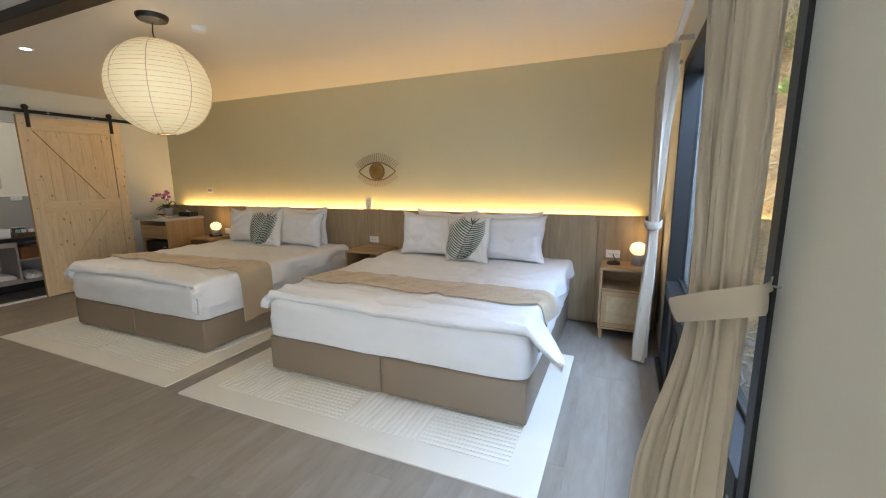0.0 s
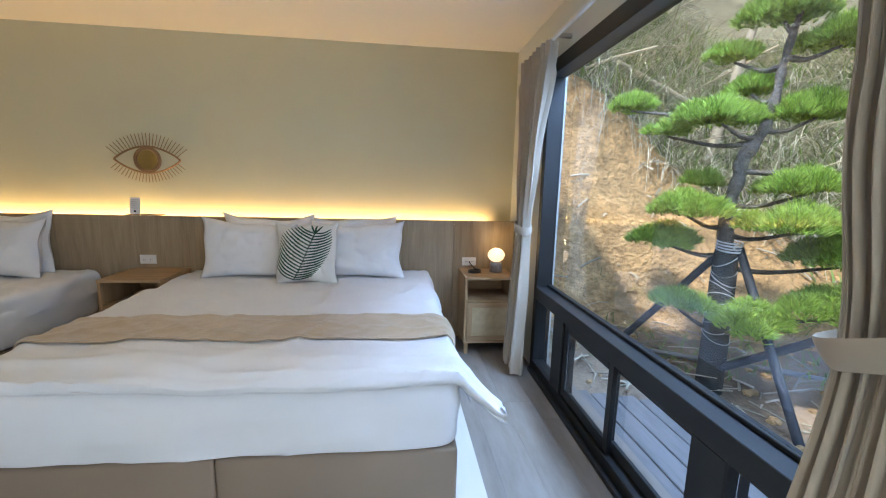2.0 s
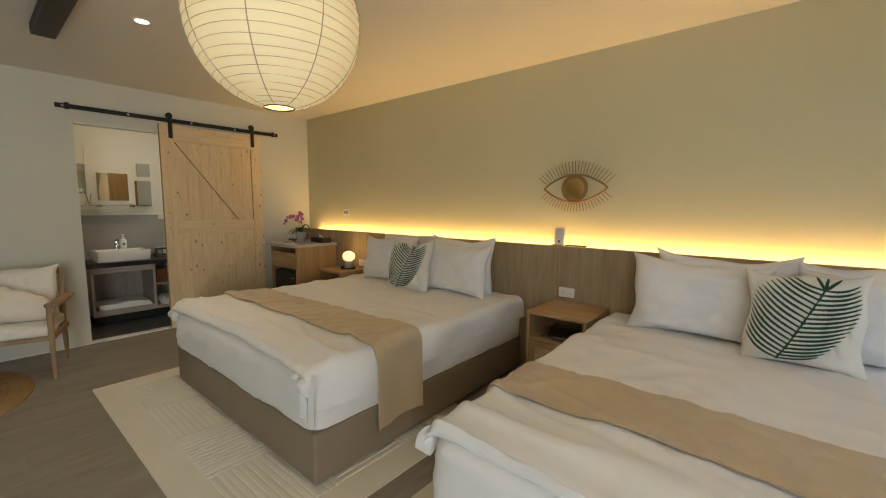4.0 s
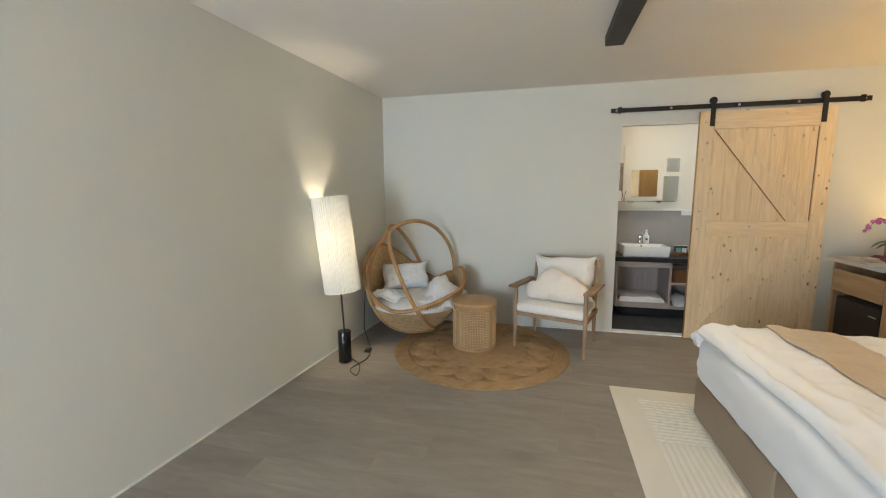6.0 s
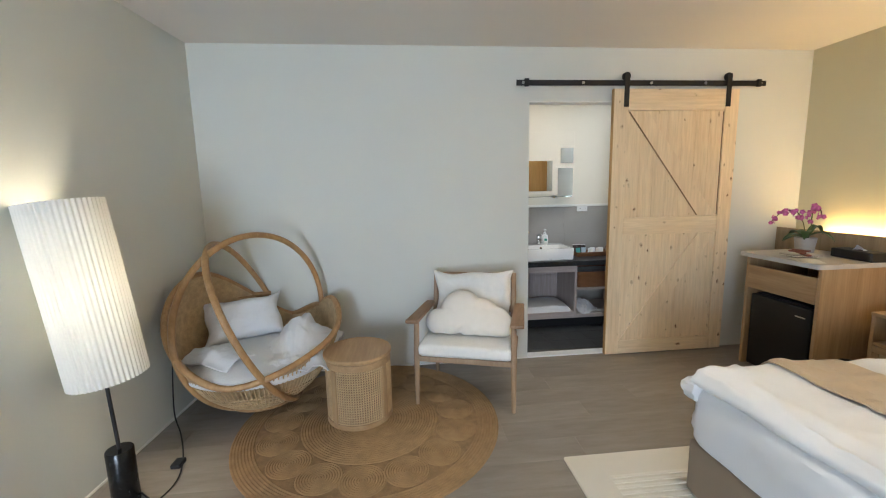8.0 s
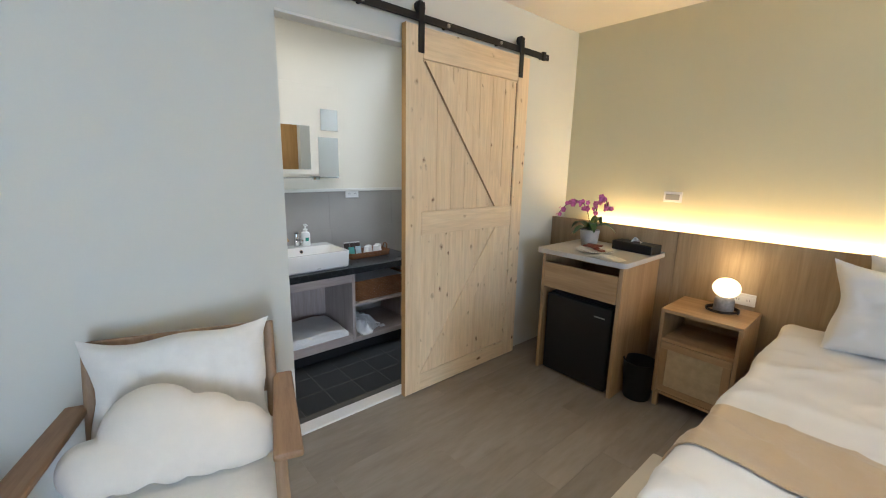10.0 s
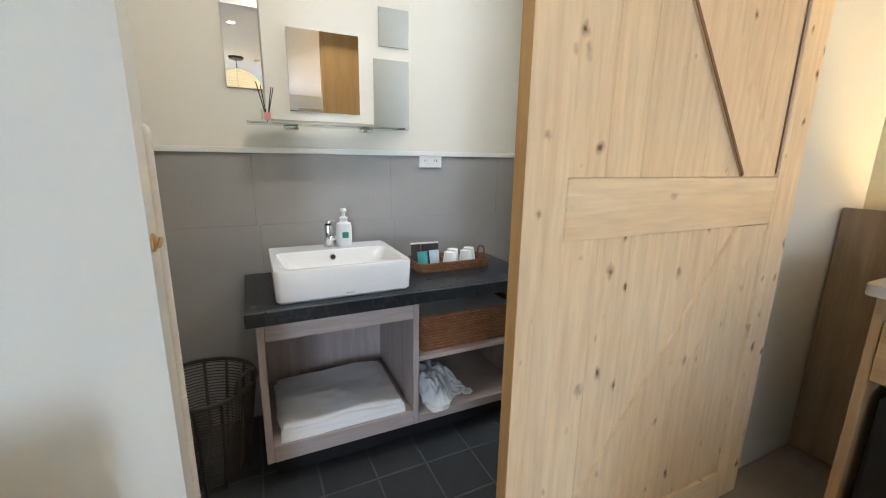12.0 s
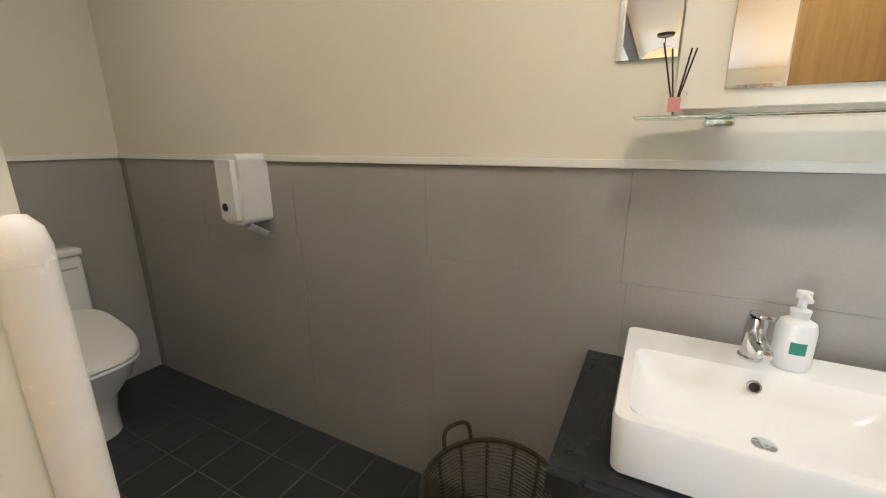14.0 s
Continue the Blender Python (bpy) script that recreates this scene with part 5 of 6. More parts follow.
tw = thing("towel", pose(0, 0, 0), "folded white bath towel on the vanity shelf", "towel")
def towel_fold(lift, front, y0, y1, drop):
    def f(u, v):
        k = 0.4 * u
        x, z = -7.22 + k, 0.166 + lift
        if x > front:
            z -= min(drop, (x - front) * 1.6)
            x = front + 0.35 * (x - front)
        y = y0 + (y1 - y0) * v
        z += 0.014 * noise.noise((x * 6, y * 5, lift * 40)) + 0.008 * abs(noise.noise((x * 15, y * 11, lift * 90))) + 0.012 * max(0.0, 1 - abs(v - 0.5) * 2) ** 0.4
        return (x, y + 0.01 * noise.noise((u * 4, v * 2, lift * 70)), z)
    return f
part("fold", slab(34, 34, towel_fold(0.01, -6.845, 3.075, 3.55, 0.03), 0.012), LINEN, tw, "", 70)
part("fold", slab(34, 34, towel_fold(0.027, -6.85, 3.07, 3.555, 0.045), 0.013), LINEN, tw, "", 70)
part("fold", slab(34, 34, towel_fold(0.043, -6.862, 3.08, 3.545, 0.03), 0.012), LINEN, tw, "", 70)
bk = thing("storage_basket", pose(0, 0, 0), "brown woven storage basket on the vanity shelf", "basket")
wicker_box(-7.2, 3.64, -6.86, 4.1, 0.4055, 0.565, bk, 12)
part("lining", boxed((-7.19, 3.65, 0.409), (-6.87, 4.09, 0.55)), LINEN, bk, "white cloth inside")
cl2 = thing("hand_towel", pose(-7.0, 3.75, 0.14, 0, 0, 20), "crumpled white hand towel on the lower shelf", "towel")
part("cloth", slab(44, 40, lambda u, v: ((u - 0.5) * 0.3 + 0.02 * math.sin(7 * v), (v - 0.5) * 0.24 + 0.02 * math.sin(5 * u), 0.006 + 0.1 * max(0.0, 1 - ((u - 0.45) / 0.5) ** 2 - ((v - 0.45) / 0.55) ** 2) ** 0.8 * (0.7 + 0.6 * abs(noise.noise((u * 4, v * 4, 2)))) + 0.022 * abs(noise.noise((u * 8, v * 8, 5)))), 0.006), LINEN, cl2, "", 80)
part("drawstring", tube(fresh(), curve_points([(0.1, 0.05, 0.03), (0.13, 0.07, 0.03), (0.15, 0.05, 0.012), (0.17, 0.08, 0.01)], 6), 0.004, 6), LINEN, cl2, "", 60)

# mirrors on a white board
mb = thing("wall_mirror", pose(0, 0, 0), "white wall board with four frameless mirrors", "mirror")
part("board", boxed((BX + 0.001, 3.125, 1.34), (BX + 0.014, 3.755, 2.0), 0.002), BATH_PAINT, mb, "white painted board")
for y0, y1, z0, z1 in ((3.218, 3.512, 1.378, 1.70), (3.575, 3.742, 1.322, 1.622), (3.602, 3.742, 1.674, 1.832)):
    part("mirror_pane", boxed((BX + 0.0145, y0, z0), (BX + 0.02, y1, z1), 0.001), MIRROR, mb, "mirror pane")
m1 = thing("wall_mirror", pose(0, 0, 0), "narrow frameless mirror beside the white board", "mirror")
part("mirror_pane", boxed((BX + 0.001, 2.99, 1.455), (BX + 0.008, 3.122, 1.79), 0.001), MIRROR, m1)
sf = thing("glass_shelf", pose(0, 0, 0), "clear glass shelf on chrome brackets", "shelf")
gs = part("glass_board", boxed((BX + 0.022, 3.05, 1.316), (BX + 0.14, 3.68, 1.322), 0.001), glass("green_glass", (0.8, 0.93, 0.88)), sf, "green-edged glass")
for y in (3.215, 3.53):
    part("bracket", boxed((BX + 0.0145 if y < 3.6 else BX, y - 0.028, 1.3), (BX + 0.07, y + 0.028, 1.3155), 0.006, 2), CHROME, sf, "", 40)
    part("clip", boxed((BX + 0.0145, y - 0.028, 1.3225), (BX + 0.06, y + 0.028, 1.33), 0.003), CHROME, sf)
rd = thing("reed_diffuser", pose(BX + 0.085, 3.125, 1.3222), "small glass reed diffuser with black reeds", "diffuser")
part("bottle", boxed((-0.02, -0.022, 0), (0.02, 0.022, 0.05), 0.004, 2), glass("clear_glass"), rd, "clear glass bottle")
part("tag", boxed((0.0205, -0.012, 0.008), (0.0215, 0.012, 0.038)), plain("pink_tag", (0.7, 0.3, 0.27), 0.6), rd, "pink paper tag")
for i in range(4):
    a = 0.6 + i * 1.5
    part("reed", tube(fresh(), [(0, 0, 0.006), (0.03 * math.cos(a), 0.035 * math.sin(a), 0.13 + 0.006 * i)], 0.0018, 6), BLACK_METAL, rd)


def socket_plate(x, y, z, turn, label="white double wall socket", holes=2):
    o = thing("socket", pose(x, y, z, 0, 0, turn), label, "socket", "wall sockets")
    part("plate", boxed((-0.06, -0.009, -0.036), (0.06, 0, 0.036), 0.003), PLASTIC, o)
    part("insert", boxed((-0.048, -0.0115, -0.018), (0.048, -0.0092, 0.018), 0.001), PLASTIC, o)
    for s in (-0.026, 0.026):
        for d in (-0.006, 0.006):
            part("slot", boxed((s + d - 0.0012, -0.0122, -0.008), (s + d + 0.0012, -0.0116, 0.003)), BLACK_METAL, o)
    return o


socket_plate(BX + 0.001, 3.86, 1.186, 90)
socket_plate(-2.387, 5.0745, 0.694, 0)
socket_plate(0.19, 5.0745, 0.69, 0)
socket_plate(-4.8, 5.0745, 0.69, 0)
sw = thing("light_switch", pose(-5.33, NY, 1.25), "grey-fronted wall switch above the headboard", "switch")
part("plate", boxed((-0.06, -0.009, -0.036), (0.06, 0, 0.036), 0.003), PLASTIC, sw)
part("rocker", boxed((-0.045, -0.013, -0.02), (0.045, -0.0092, 0.02), 0.002), plain("grey_rocker", (0.3, 0.29, 0.27), 0.4), sw)

# paper towel dispenser and toilet
pd = thing("paper_dispenser", pose(BX, 1.66, 0), "white wall paper towel dispenser", "dispenser")
bm = prism(fresh(), rounded(-0.065, 0.965, 0.065, 1.235, 0.025, 5), 0, 0.15)
moved(bm, Matrix(((0, 0, 1, 0), (1, 0, 0, 0), (0, 1, 0, 0), (0, 0, 0, 1))))
bmesh.ops.bevel(bm, geom=[e for e in bm.edges if all(abs(v.co.x - 0.15) < 1e-4 for v in e.verts)], offset=0.02, segments=4, affect="EDGES")
part("case", bm, PLASTIC, pd, "", 50)
part("lock", moved(lathe(fresh(), [(0, 0), (0.016, 0), (0.016, 0.002), (0, 0.002)], 20), Matrix.Translation((0.1502, -0.015, 1.035)) @ Matrix.Rotation(radians(90), 4, "Y")), BLACK_METAL, pd)
part("paper", slab(8, 8, lambda u, v: (0.03 + 0.08 * u, -0.03 + 0.1 * v, 0.915 + 0.05 * u + 0.014 * math.sin(7 * v)), 0.002), LINEN, pd, "white paper sheet")

to = thing("toilet", pose(-6.825, BS, 0), "white ceramic close-coupled toilet", "toilet")
def oval(y0, y1, w, z, n=40):
    out = []
    for i in range(n):
        a = 2 * math.pi * i / n
        s, c = math.sin(a), math.cos(a)
        p = 0.75
        out.append((w / 2 * math.copysign(abs(c) ** p, c), (y0 + y1) / 2 + (y1 - y0) / 2 * math.copysign(abs(s) ** (0.85 if s > 0 else 0.5), s), z))
    return out
def loft(rs, capped=True):
    bm = fresh()
    n = len(rs[0])
    vs = [[bm.verts.new(p) for p in r] for r in rs]
    for a, b in zip(vs, vs[1:]):
        for i in range(n):
            bm.faces.new((a[i], a[(i + 1) % n], b[(i + 1) % n], b[i]))
    bm.faces.new(vs[0][::-1])
    bm.faces.new(vs[-1])
    return bm
part("pedestal", loft([oval(0.02, 0.48, 0.24, 0.0), oval(0.02, 0.48, 0.235, 0.1), oval(0.02, 0.52, 0.25, 0.2), oval(0.02, 0.62, 0.34, 0.31), oval(0.02, 0.655, 0.365, 0.385)]), CERAMIC, to, "", 50)
part("seat", loft([oval(0.17, 0.66, 0.37, 0.386), oval(0.165, 0.665, 0.375, 0.392), oval(0.17, 0.66, 0.37, 0.402)]), PLASTIC, to, "white toilet seat", 50)
def sloped(ring, rise):
    """A ring that climbs towards the cistern."""
    return [(x, y, z + rise * (0.665 - y) / 0.5) for x, y, z in ring]
part("lid", loft([oval(0.172, 0.662, 0.37, 0.408), sloped(oval(0.17, 0.667, 0.376, 0.412), 0.012), sloped(oval(0.17, 0.667, 0.376, 0.418), 0.105), sloped(oval(0.178, 0.655, 0.362, 0.43), 0.112), sloped(oval(0.22, 0.6, 0.28, 0.434), 0.112)]), PLASTIC, to, "closed white lid sloping up to the back", 50)
part("cistern", boxed((-0.185, 0.0, 0.386), (0.185, 0.16, 0.775), 0.02, 3), CERAMIC, to, "", 50)
part("cistern_lid", boxed((-0.19, 0.001, 0.7755), (0.19, 0.165, 0.81), 0.01, 2), CERAMIC, to, "", 50)
part("badge", boxed((-0.16, 0.1605, 0.715), (-0.1, 0.1615, 0.723)), FRAME_METAL_PALE, to)

# wire laundry basket
lb = thing("laundry_basket", pose(-7.02, 2.815, 0), "dark wire and rattan laundry basket on the floor", "basket")
DRK = plain("dark_rattan", (0.05, 0.038, 0.025), 0.5, vary=0.3, coarse=20)
for i in range(14):
    a = 2 * math.pi * i / 14
    part("rib", tube(fresh(), [((0.14 + 0.05 * k) * math.cos(a), (0.14 + 0.05 * k) * math.sin(a), 0.004 + 0.368 * k) for k in (0, 0.33, 0.66, 1)], 0.006, 6), DRK, lb)
for i in range(30):
    k = (i + 0.5) / 30
    if k > 0.05:
        part("wire_ring", tube(fresh(), [((0.136 + 0.05 * k) * math.cos(a), (0.136 + 0.05 * k) * math.sin(a), 0.368 * k) for a in [2 * math.pi * q / 30 for q in range(30)]], 0.0028, 4, True), DRK, lb)
part("top_ring", tube(fresh(), [(0.19 * math.cos(a), 0.19 * math.sin(a), 0.373) for a in [2 * math.pi * q / 36 for q in range(36)]], 0.008, 6, True), DRK, lb, "", 60)
for s in (235, 55):
    b = radians(s)
    part("handle", tube(fresh(), curve_points([(0.19 * math.cos(b - 0.25), 0.19 * math.sin(b - 0.25), 0.373), (0.2 * math.cos(b - 0.2), 0.2 * math.sin(b - 0.2), 0.428), (0.2 * math.cos(b), 0.2 * math.sin(b), 0.441), (0.2 * math.cos(b + 0.2), 0.2 * math.sin(b + 0.2), 0.428), (0.19 * math.cos(b + 0.25), 0.19 * math.sin(b + 0.25), 0.373)], 5), 0.007, 6), DRK, lb, "", 60)

# shower corner
setting("shower_frame", boxed((-7.18, 4.452, 0), (-7.12, 4.5, CEIL), 0.003), PLASTIC, "white shower frame post")
sc = thing("shower_curtain", pose(0, 0, 0), "white folded shower curtain drawn aside", "curtain")
SHEER = fabric("white_shower_cloth", (0.75, 0.74, 0.72), 900, 0.6)
def drape(x0, y0, x1, y1, n, depth):
    d = Vector((x1 - x0, y1 - y0))
    nn = Vector((-d.y, d.x)).normalized()
    def f(u, v):
        p = Vector((x0, y0)) + d * u + nn * (depth * math.sin(2 * math.pi * n * u))
        return (p.x, p.y, 0.06 + 2.2 * v)
    return f
part("cloth", slab(60, 6, drape(-6.72, 4.5, -6.5, 4.36, 4, 0.03), 0.002), SHEER, sc, "", 80)
part("cloth", slab(30, 6, drape(-7.1, 4.53, -7.0, 4.55, 2, 0.016), 0.002), SHEER, sc, "", 80)
hs = thing("shower_hose", pose(0, 0, 0), "chrome shower hose on the grey wall", "hose")
part("hose", tube(fresh(), curve_points([(-6.75, 5.285, 1.25), (-6.7, 5.24, 1.05), (-6.68, 5.24, 0.75), (-6.8, 5.24, 0.6), (-6.95, 5.26, 0.72), (-6.97, 5.285, 0.85)], 8), 0.009, 8), CHROME, hs, "", 60)

# jamb details
hk = thing("door_latch", pose(-6.19, DOOR0, 1.06), "brass thumb-turn latch on the door jamb", "latch")
BRASS = plain("worn_brass", (0.6, 0.4, 0.16), 0.3, 1.0, vary=0.15)
part("rose", moved(lathe(fresh(), [(0, 0), (0.015, 0), (0.015, 0.003), (0.01, 0.006), (0, 0.006)], 20), Matrix.Rotation(radians(-90), 4, "X")), BRASS, hk, "", 40)
part("thumb_turn", moved(boxed((-0.014, 0.0062, -0.004), (0.014, 0.014, 0.004), 0.004, 2), Matrix.Rotation(radians(20), 4, "Y")), BRASS, hk, "", 40)
gd = thing("corner_guard", pose(0, 0, 0), "white plastic-wrapped corner guard on the jamb", "corner guard")
GUARD = plain("white_wrapped_plastic", (0.78, 0.77, 0.75), 0.25, vary=0.05, coarse=12, relief=0.3)
GUARD_AT = (WX - WT + 0.003, DOOR0 - 0.0015, 0)
part("strip", lathe(fresh(), [(0.0005, 0.012), (0.0105, 0.013), (0.0105, 0.6), (0.011, 1.0), (0.0105, 1.225), (0.0005, 1.225)], 20, GUARD_AT), GUARD, gd, "", 50)
part("end_cap", lathe(fresh(), [(0.0005, 1.2251), (0.0105, 1.2251), (0.0105, 1.231), (0.009, 1.239), (0.005, 1.244), (0.0005, 1.245)], 20, GUARD_AT), GUARD, gd, "rounded wrapped end", 50)

# lamps on the bathroom ceiling
def bath_lamp(x, y, power):
    bl = thing("downlight", pose(x, y, CEIL), "lit round white bathroom downlight", "downlight", "bathroom downlights")
    part("rim", lathe(fresh(), [(0.05, 0), (0.068, 0), (0.068, -0.004), (0.052, -0.007), (0.05, 0)], 28), bpy.data.materials["white_rim"], bl, "", 40)
    part("lens", lathe(fresh(), [(0, -0.002), (0.05, -0.002)], 28), bpy.data.materials["downlight_lit"], bl, "glowing lens")
    lamp("bath_light", "AREA", look((x, y, CEIL - 0.02), (x, y + 0.001, 0)), power, (1.0, 0.87, 0.7), size=0.1)


bath_lamp(-6.5, 3.3, 4.0)
# unseen second downlight, added to even out the light along the room
bath_lamp(-6.5, 1.7, 1.3)
# cool fill without a fixture, added to lift the floor and vanity
lamp("shower_fill", "AREA", look((-6.8, 4.85, CEIL - 0.04), (-6.8, 4.851, 0)), 9, (0.9, 0.95, 1.0), size=0.2)

# wall tiles
base = bpy.data.objects["wall_bathroom_base"]
def tile(x0, y0, z0, x1, y1, z1):
    part("tile", boxed((x0, y0, z0), (x1, y1, z1), 0.0007), BATH_TILE, base)
for za, zb in ((0.0, 0.3035), (0.305, 0.9035), (0.905, 1.204)):
    y = 3.0555 - 4 * 0.6015 + (0.0 if za > 0.9 else 0.015)
    while y < 4.39:
        a, b = max(y, BS + 0.0005), min(y + 0.6, 4.389)
        if b - a > 0.02:
            tile(BX - 0.008, a, za, BX, b, zb)
        y += 0.6015
    x = BX + 0.002
    while x < WX - WT:
        tile(x, BS - 0.008, za, min(x + 0.6, WX - WT - 0.001), BS, zb)
        x += 0.602
for za, zb in ((0.0, 0.3035), (0.305, 0.9035), (0.905, 1.204)):
    part("tile", boxed((BX + 0.002, 4.383, za), (BX + 0.132, 4.3885, zb), 0.0007), BATH_TILE, base)
bfl = bpy.data.objects["bathroom_floor"]
me = bpy.data.meshes.new("tile")
bm = boxed((0, 0, -0.008), (0.195, 0.195, 0.0), 0.0015)
bm.to_mesh(me)
bm.free()
me.materials.append(SLATE)
for i in range(6):
    for j in range(24):
        x, y = BX + 0.002 + 0.2 * i, BS + 0.0 + 0.2 * j
        if x + 0.198 < WX - WT + 0.01 and y + 0.198 < BN:
            piece("tile", me, bfl, Matrix.Translation((x, y, FB)))

# ---- curtains ----
def curtain(y_of, w_of, x_of, folds, z0, z1, seed, label, gather=1.0, sweep=lambda z: 0.0):
    """A tied-back curtain; gather above 1 draws its folds towards the window."""
    t = thing("curtain", SKEW.copy(), label, "curtain", "window curtains")
    def f(u, v):
        z = z0 + (z1 - z0) * v
        w = w_of(z)
        deep = (0.014 + 0.04 * (w / 0.5)) if gather > 1 else 0.018 + 0.045 * (w / 0.5)
        up = max(0.0, (z - 1.06) / (z1 - 1.06))
        g = u ** gather
        ph = 2 * math.pi * folds * g + 0.5 * math.sin(2.2 * z + seed) * (1 - up)
        s = math.sin(ph) + 0.28 * math.sin(2.3 * ph + seed + 2 * z) + 0.3 * noise.noise((u * 3 + seed, z * 1.2, 4))
        flat = (0.45 + 0.55 * min(1.0, 2.2 * u)) if gather > 1 else 1.0
        return (x_of(z) - 0.02 - sweep(z) * u + deep * s * flat * (0.8 if z < 2.05 else 0.6), y_of(z) + (u - 0.5) * w + 0.008 * math.sin(2 * ph), z)
    part("cloth", slab(170, 50, f, 0.003), CURTAIN, t, "", 80)
    def g(u, v):
        z = z1 - 0.075 + 0.08 * v
        return (x_of(z1) - 0.03 - sweep(z1) * u + 0.012 * math.sin(2 * math.pi * 11 * u), y_of(z1) + (u - 0.5) * w_of(z1), z)
    part("heading_tape", slab(110, 3, g, 0.003), CURTAIN, t, "", 80)
    return t


def lerp_table(rows):
    def f(z):
        for (a, p), (b, q) in zip(rows, rows[1:]):
            if z <= b:
                k = max(0.0, (z - a) / (b - a))
                k = k * k * (3 - 2 * k)
                return p + (q - p) * k
        return rows[-1][1]
    return f


t = curtain(lerp_table([(0.02, 4.43), (1.06, 4.45), (2.2, 4.37)]), lerp_table([(0.02, 0.32), (0.5, 0.27), (1.06, 0.15), (1.5, 0.27), (2.2, 0.5)]), lerp_table([(0.02, 0.445), (1.06, 0.475), (2.2, 0.485)]), 6, 0.02, 2.19, 0.3, "taupe curtain tied back at the far window edge")
part("tie_band", tube(fresh(), [(0.455 + 0.055 * math.cos(a), 4.45 + 0.085 * math.sin(a), 1.05 + 0.02 * math.sin(a)) for a in [2 * math.pi * i / 28 for i in range(28)]], 0.006, 8, True, 5.0), CURTAIN, t, "taupe tie-back band", 60)
t = curtain(lerp_table([(0.02, 2.215), (0.5, 2.2), (1.04, 2.225), (1.5, 2.25), (2.2, 2.28)]), lerp_table([(0.02, 0.27), (0.5, 0.22), (1.04, 0.2), (1.5, 0.27), (2.2, 0.34)]), lerp_table([(0.02, 0.525), (1.04, 0.535), (2.2, 0.54)]), 7, 0.02, 2.19, 2.1, "taupe curtain tied back at the near window edge", 1.6, lerp_table([(0.02, 0.17), (0.5, 0.15), (1.04, 0.06), (1.5, 0.06), (2.2, 0.06)]))
part("tie_band", tube(fresh(), [(0.478 + 0.062 * math.cos(a) - 0.045 * math.sin(a), 2.225 + 0.115 * math.sin(a), 1.08 - 0.05 * math.sin(a) + 0.015 * math.cos(a)) for a in [2 * math.pi * i / 32 for i in range(32)]], 0.005, 8, True, 6.5), CURTAIN, t, "taupe tie-back band", 60)
part("tie_end", tube(fresh(), curve_points([(0.5, 2.125, 1.12), (0.53, 2.13, 1.14), (0.56, 2.15, 1.155)], 5), 0.005, 8, False, 2.2), CURTAIN, t, "", 60)
part("hook", tube(fresh(), curve_points([(0.578, 2.15, 1.155), (0.57, 2.15, 1.155), (0.56, 2.152, 1.158), (0.562, 2.155, 1.176)], 5), 0.003, 6), CHROME, t, "small metal hook", 60)
rl = thing("curtain_track", SKEW.copy(), "slim white curtain track above the window", "curtain track")
part("track", boxed((0.47, 2.0, 2.195), (0.492, 4.78, 2.215), 0.002), PLASTIC, rl)
for y in (2.3, 3.2, 4.1, 4.7):
    part("bracket", boxed((0.492, y, 2.2), (0.5795, y + 0.02, 2.225), 0.002), FRAME_METAL_PALE, rl)

# ---- small things indoors ----
# woven eye on the wall
ey = thing("eye_wall_ornament", pose(-2.43, NY - 0.004, 1.475), "rattan eye-shaped wall ornament with a gold disc", "wall ornament")
GOLD = plain("gold_disc", (0.6, 0.42, 0.15), 0.3, 1.0, vary=0.06)
STRAW = plain("straw_rattan", (0.3, 0.17, 0.07), 0.6, vary=0.15)
A = [radians(180 * i / 20) for i in range(21)]
lid = lambda s: [(-0.25 + 0.5 * i / 20, -0.012, s * 0.105 * math.sin(math.pi * i / 20) ** 0.85) for i in range(21)]
for s in (1, -1):
    part("lid", tube(fresh(), lid(s), 0.0075, 8), STRAW, ey, "", 60)
for r in (0.098, 0.085):
    part("iris_ring", tube(fresh(), [(r * math.cos(a), -0.012, r * math.sin(a)) for a in [2 * math.pi * i / 40 for i in range(40)]], 0.0075, 8, True), STRAW, ey, "", 60)
part("pupil", moved(lathe(fresh(), [(0, 0), (0.076, 0), (0.076, 0.006), (0.05, 0.01), (0, 0.011)], 36), Matrix.Translation((0, -0.005, 0)) @ Matrix.Rotation(radians(90), 4, "X")), GOLD, ey, "gold metal pupil", 50)
for s in (1, -1):
    for i in range(23):
        k = (i + 0.5) / 23
        x = -0.235 + 0.47 * k
        z = s * 0.105 * math.sin(math.pi * (x + 0.25) / 0.5) ** 0.85
        a = radians(90 + (0.5 - k) * 100)
        ln = 0.105 if s > 0 else 0.075
        part("lash", tube(fresh(), [(x, -0.008, z + s * 0.006), (x + ln * math.cos(a), -0.008, z + s * ln * math.sin(a))], 0.0026, 5), STRAW, ey)

# card and holder on the headboard ledge
cd = thing("menu_card", pose(-2.49, 5.13, 1.0405), "small white printed card on the headboard ledge", "card")
part("card", moved(boxed((-0.038, -0.0015, 0), (0.038, 0.0015, 0.135)), Matrix.Rotation(radians(-8), 4, "X")), PLASTIC, cd)
for i in range(5):
    part("print_line", moved(boxed((-0.026, -0.0022, 0.115 - 0.016 * i), (0.02 - 0.008 * (i % 2), -0.0017, 0.119 - 0.016 * i)), Matrix.Rotation(radians(-8), 4, "X")), STONE, cd)
part("print_block", moved(boxed((-0.008, -0.0022, 0.02), (0.008, -0.0017, 0.036)), Matrix.Rotation(radians(-8), 4, "X")), BLACK_METAL, cd)
part("holder", boxed((-0.05, -0.03, -0.0005), (0.05, 0.04, 0.004), 0.001), STRAW, cd)
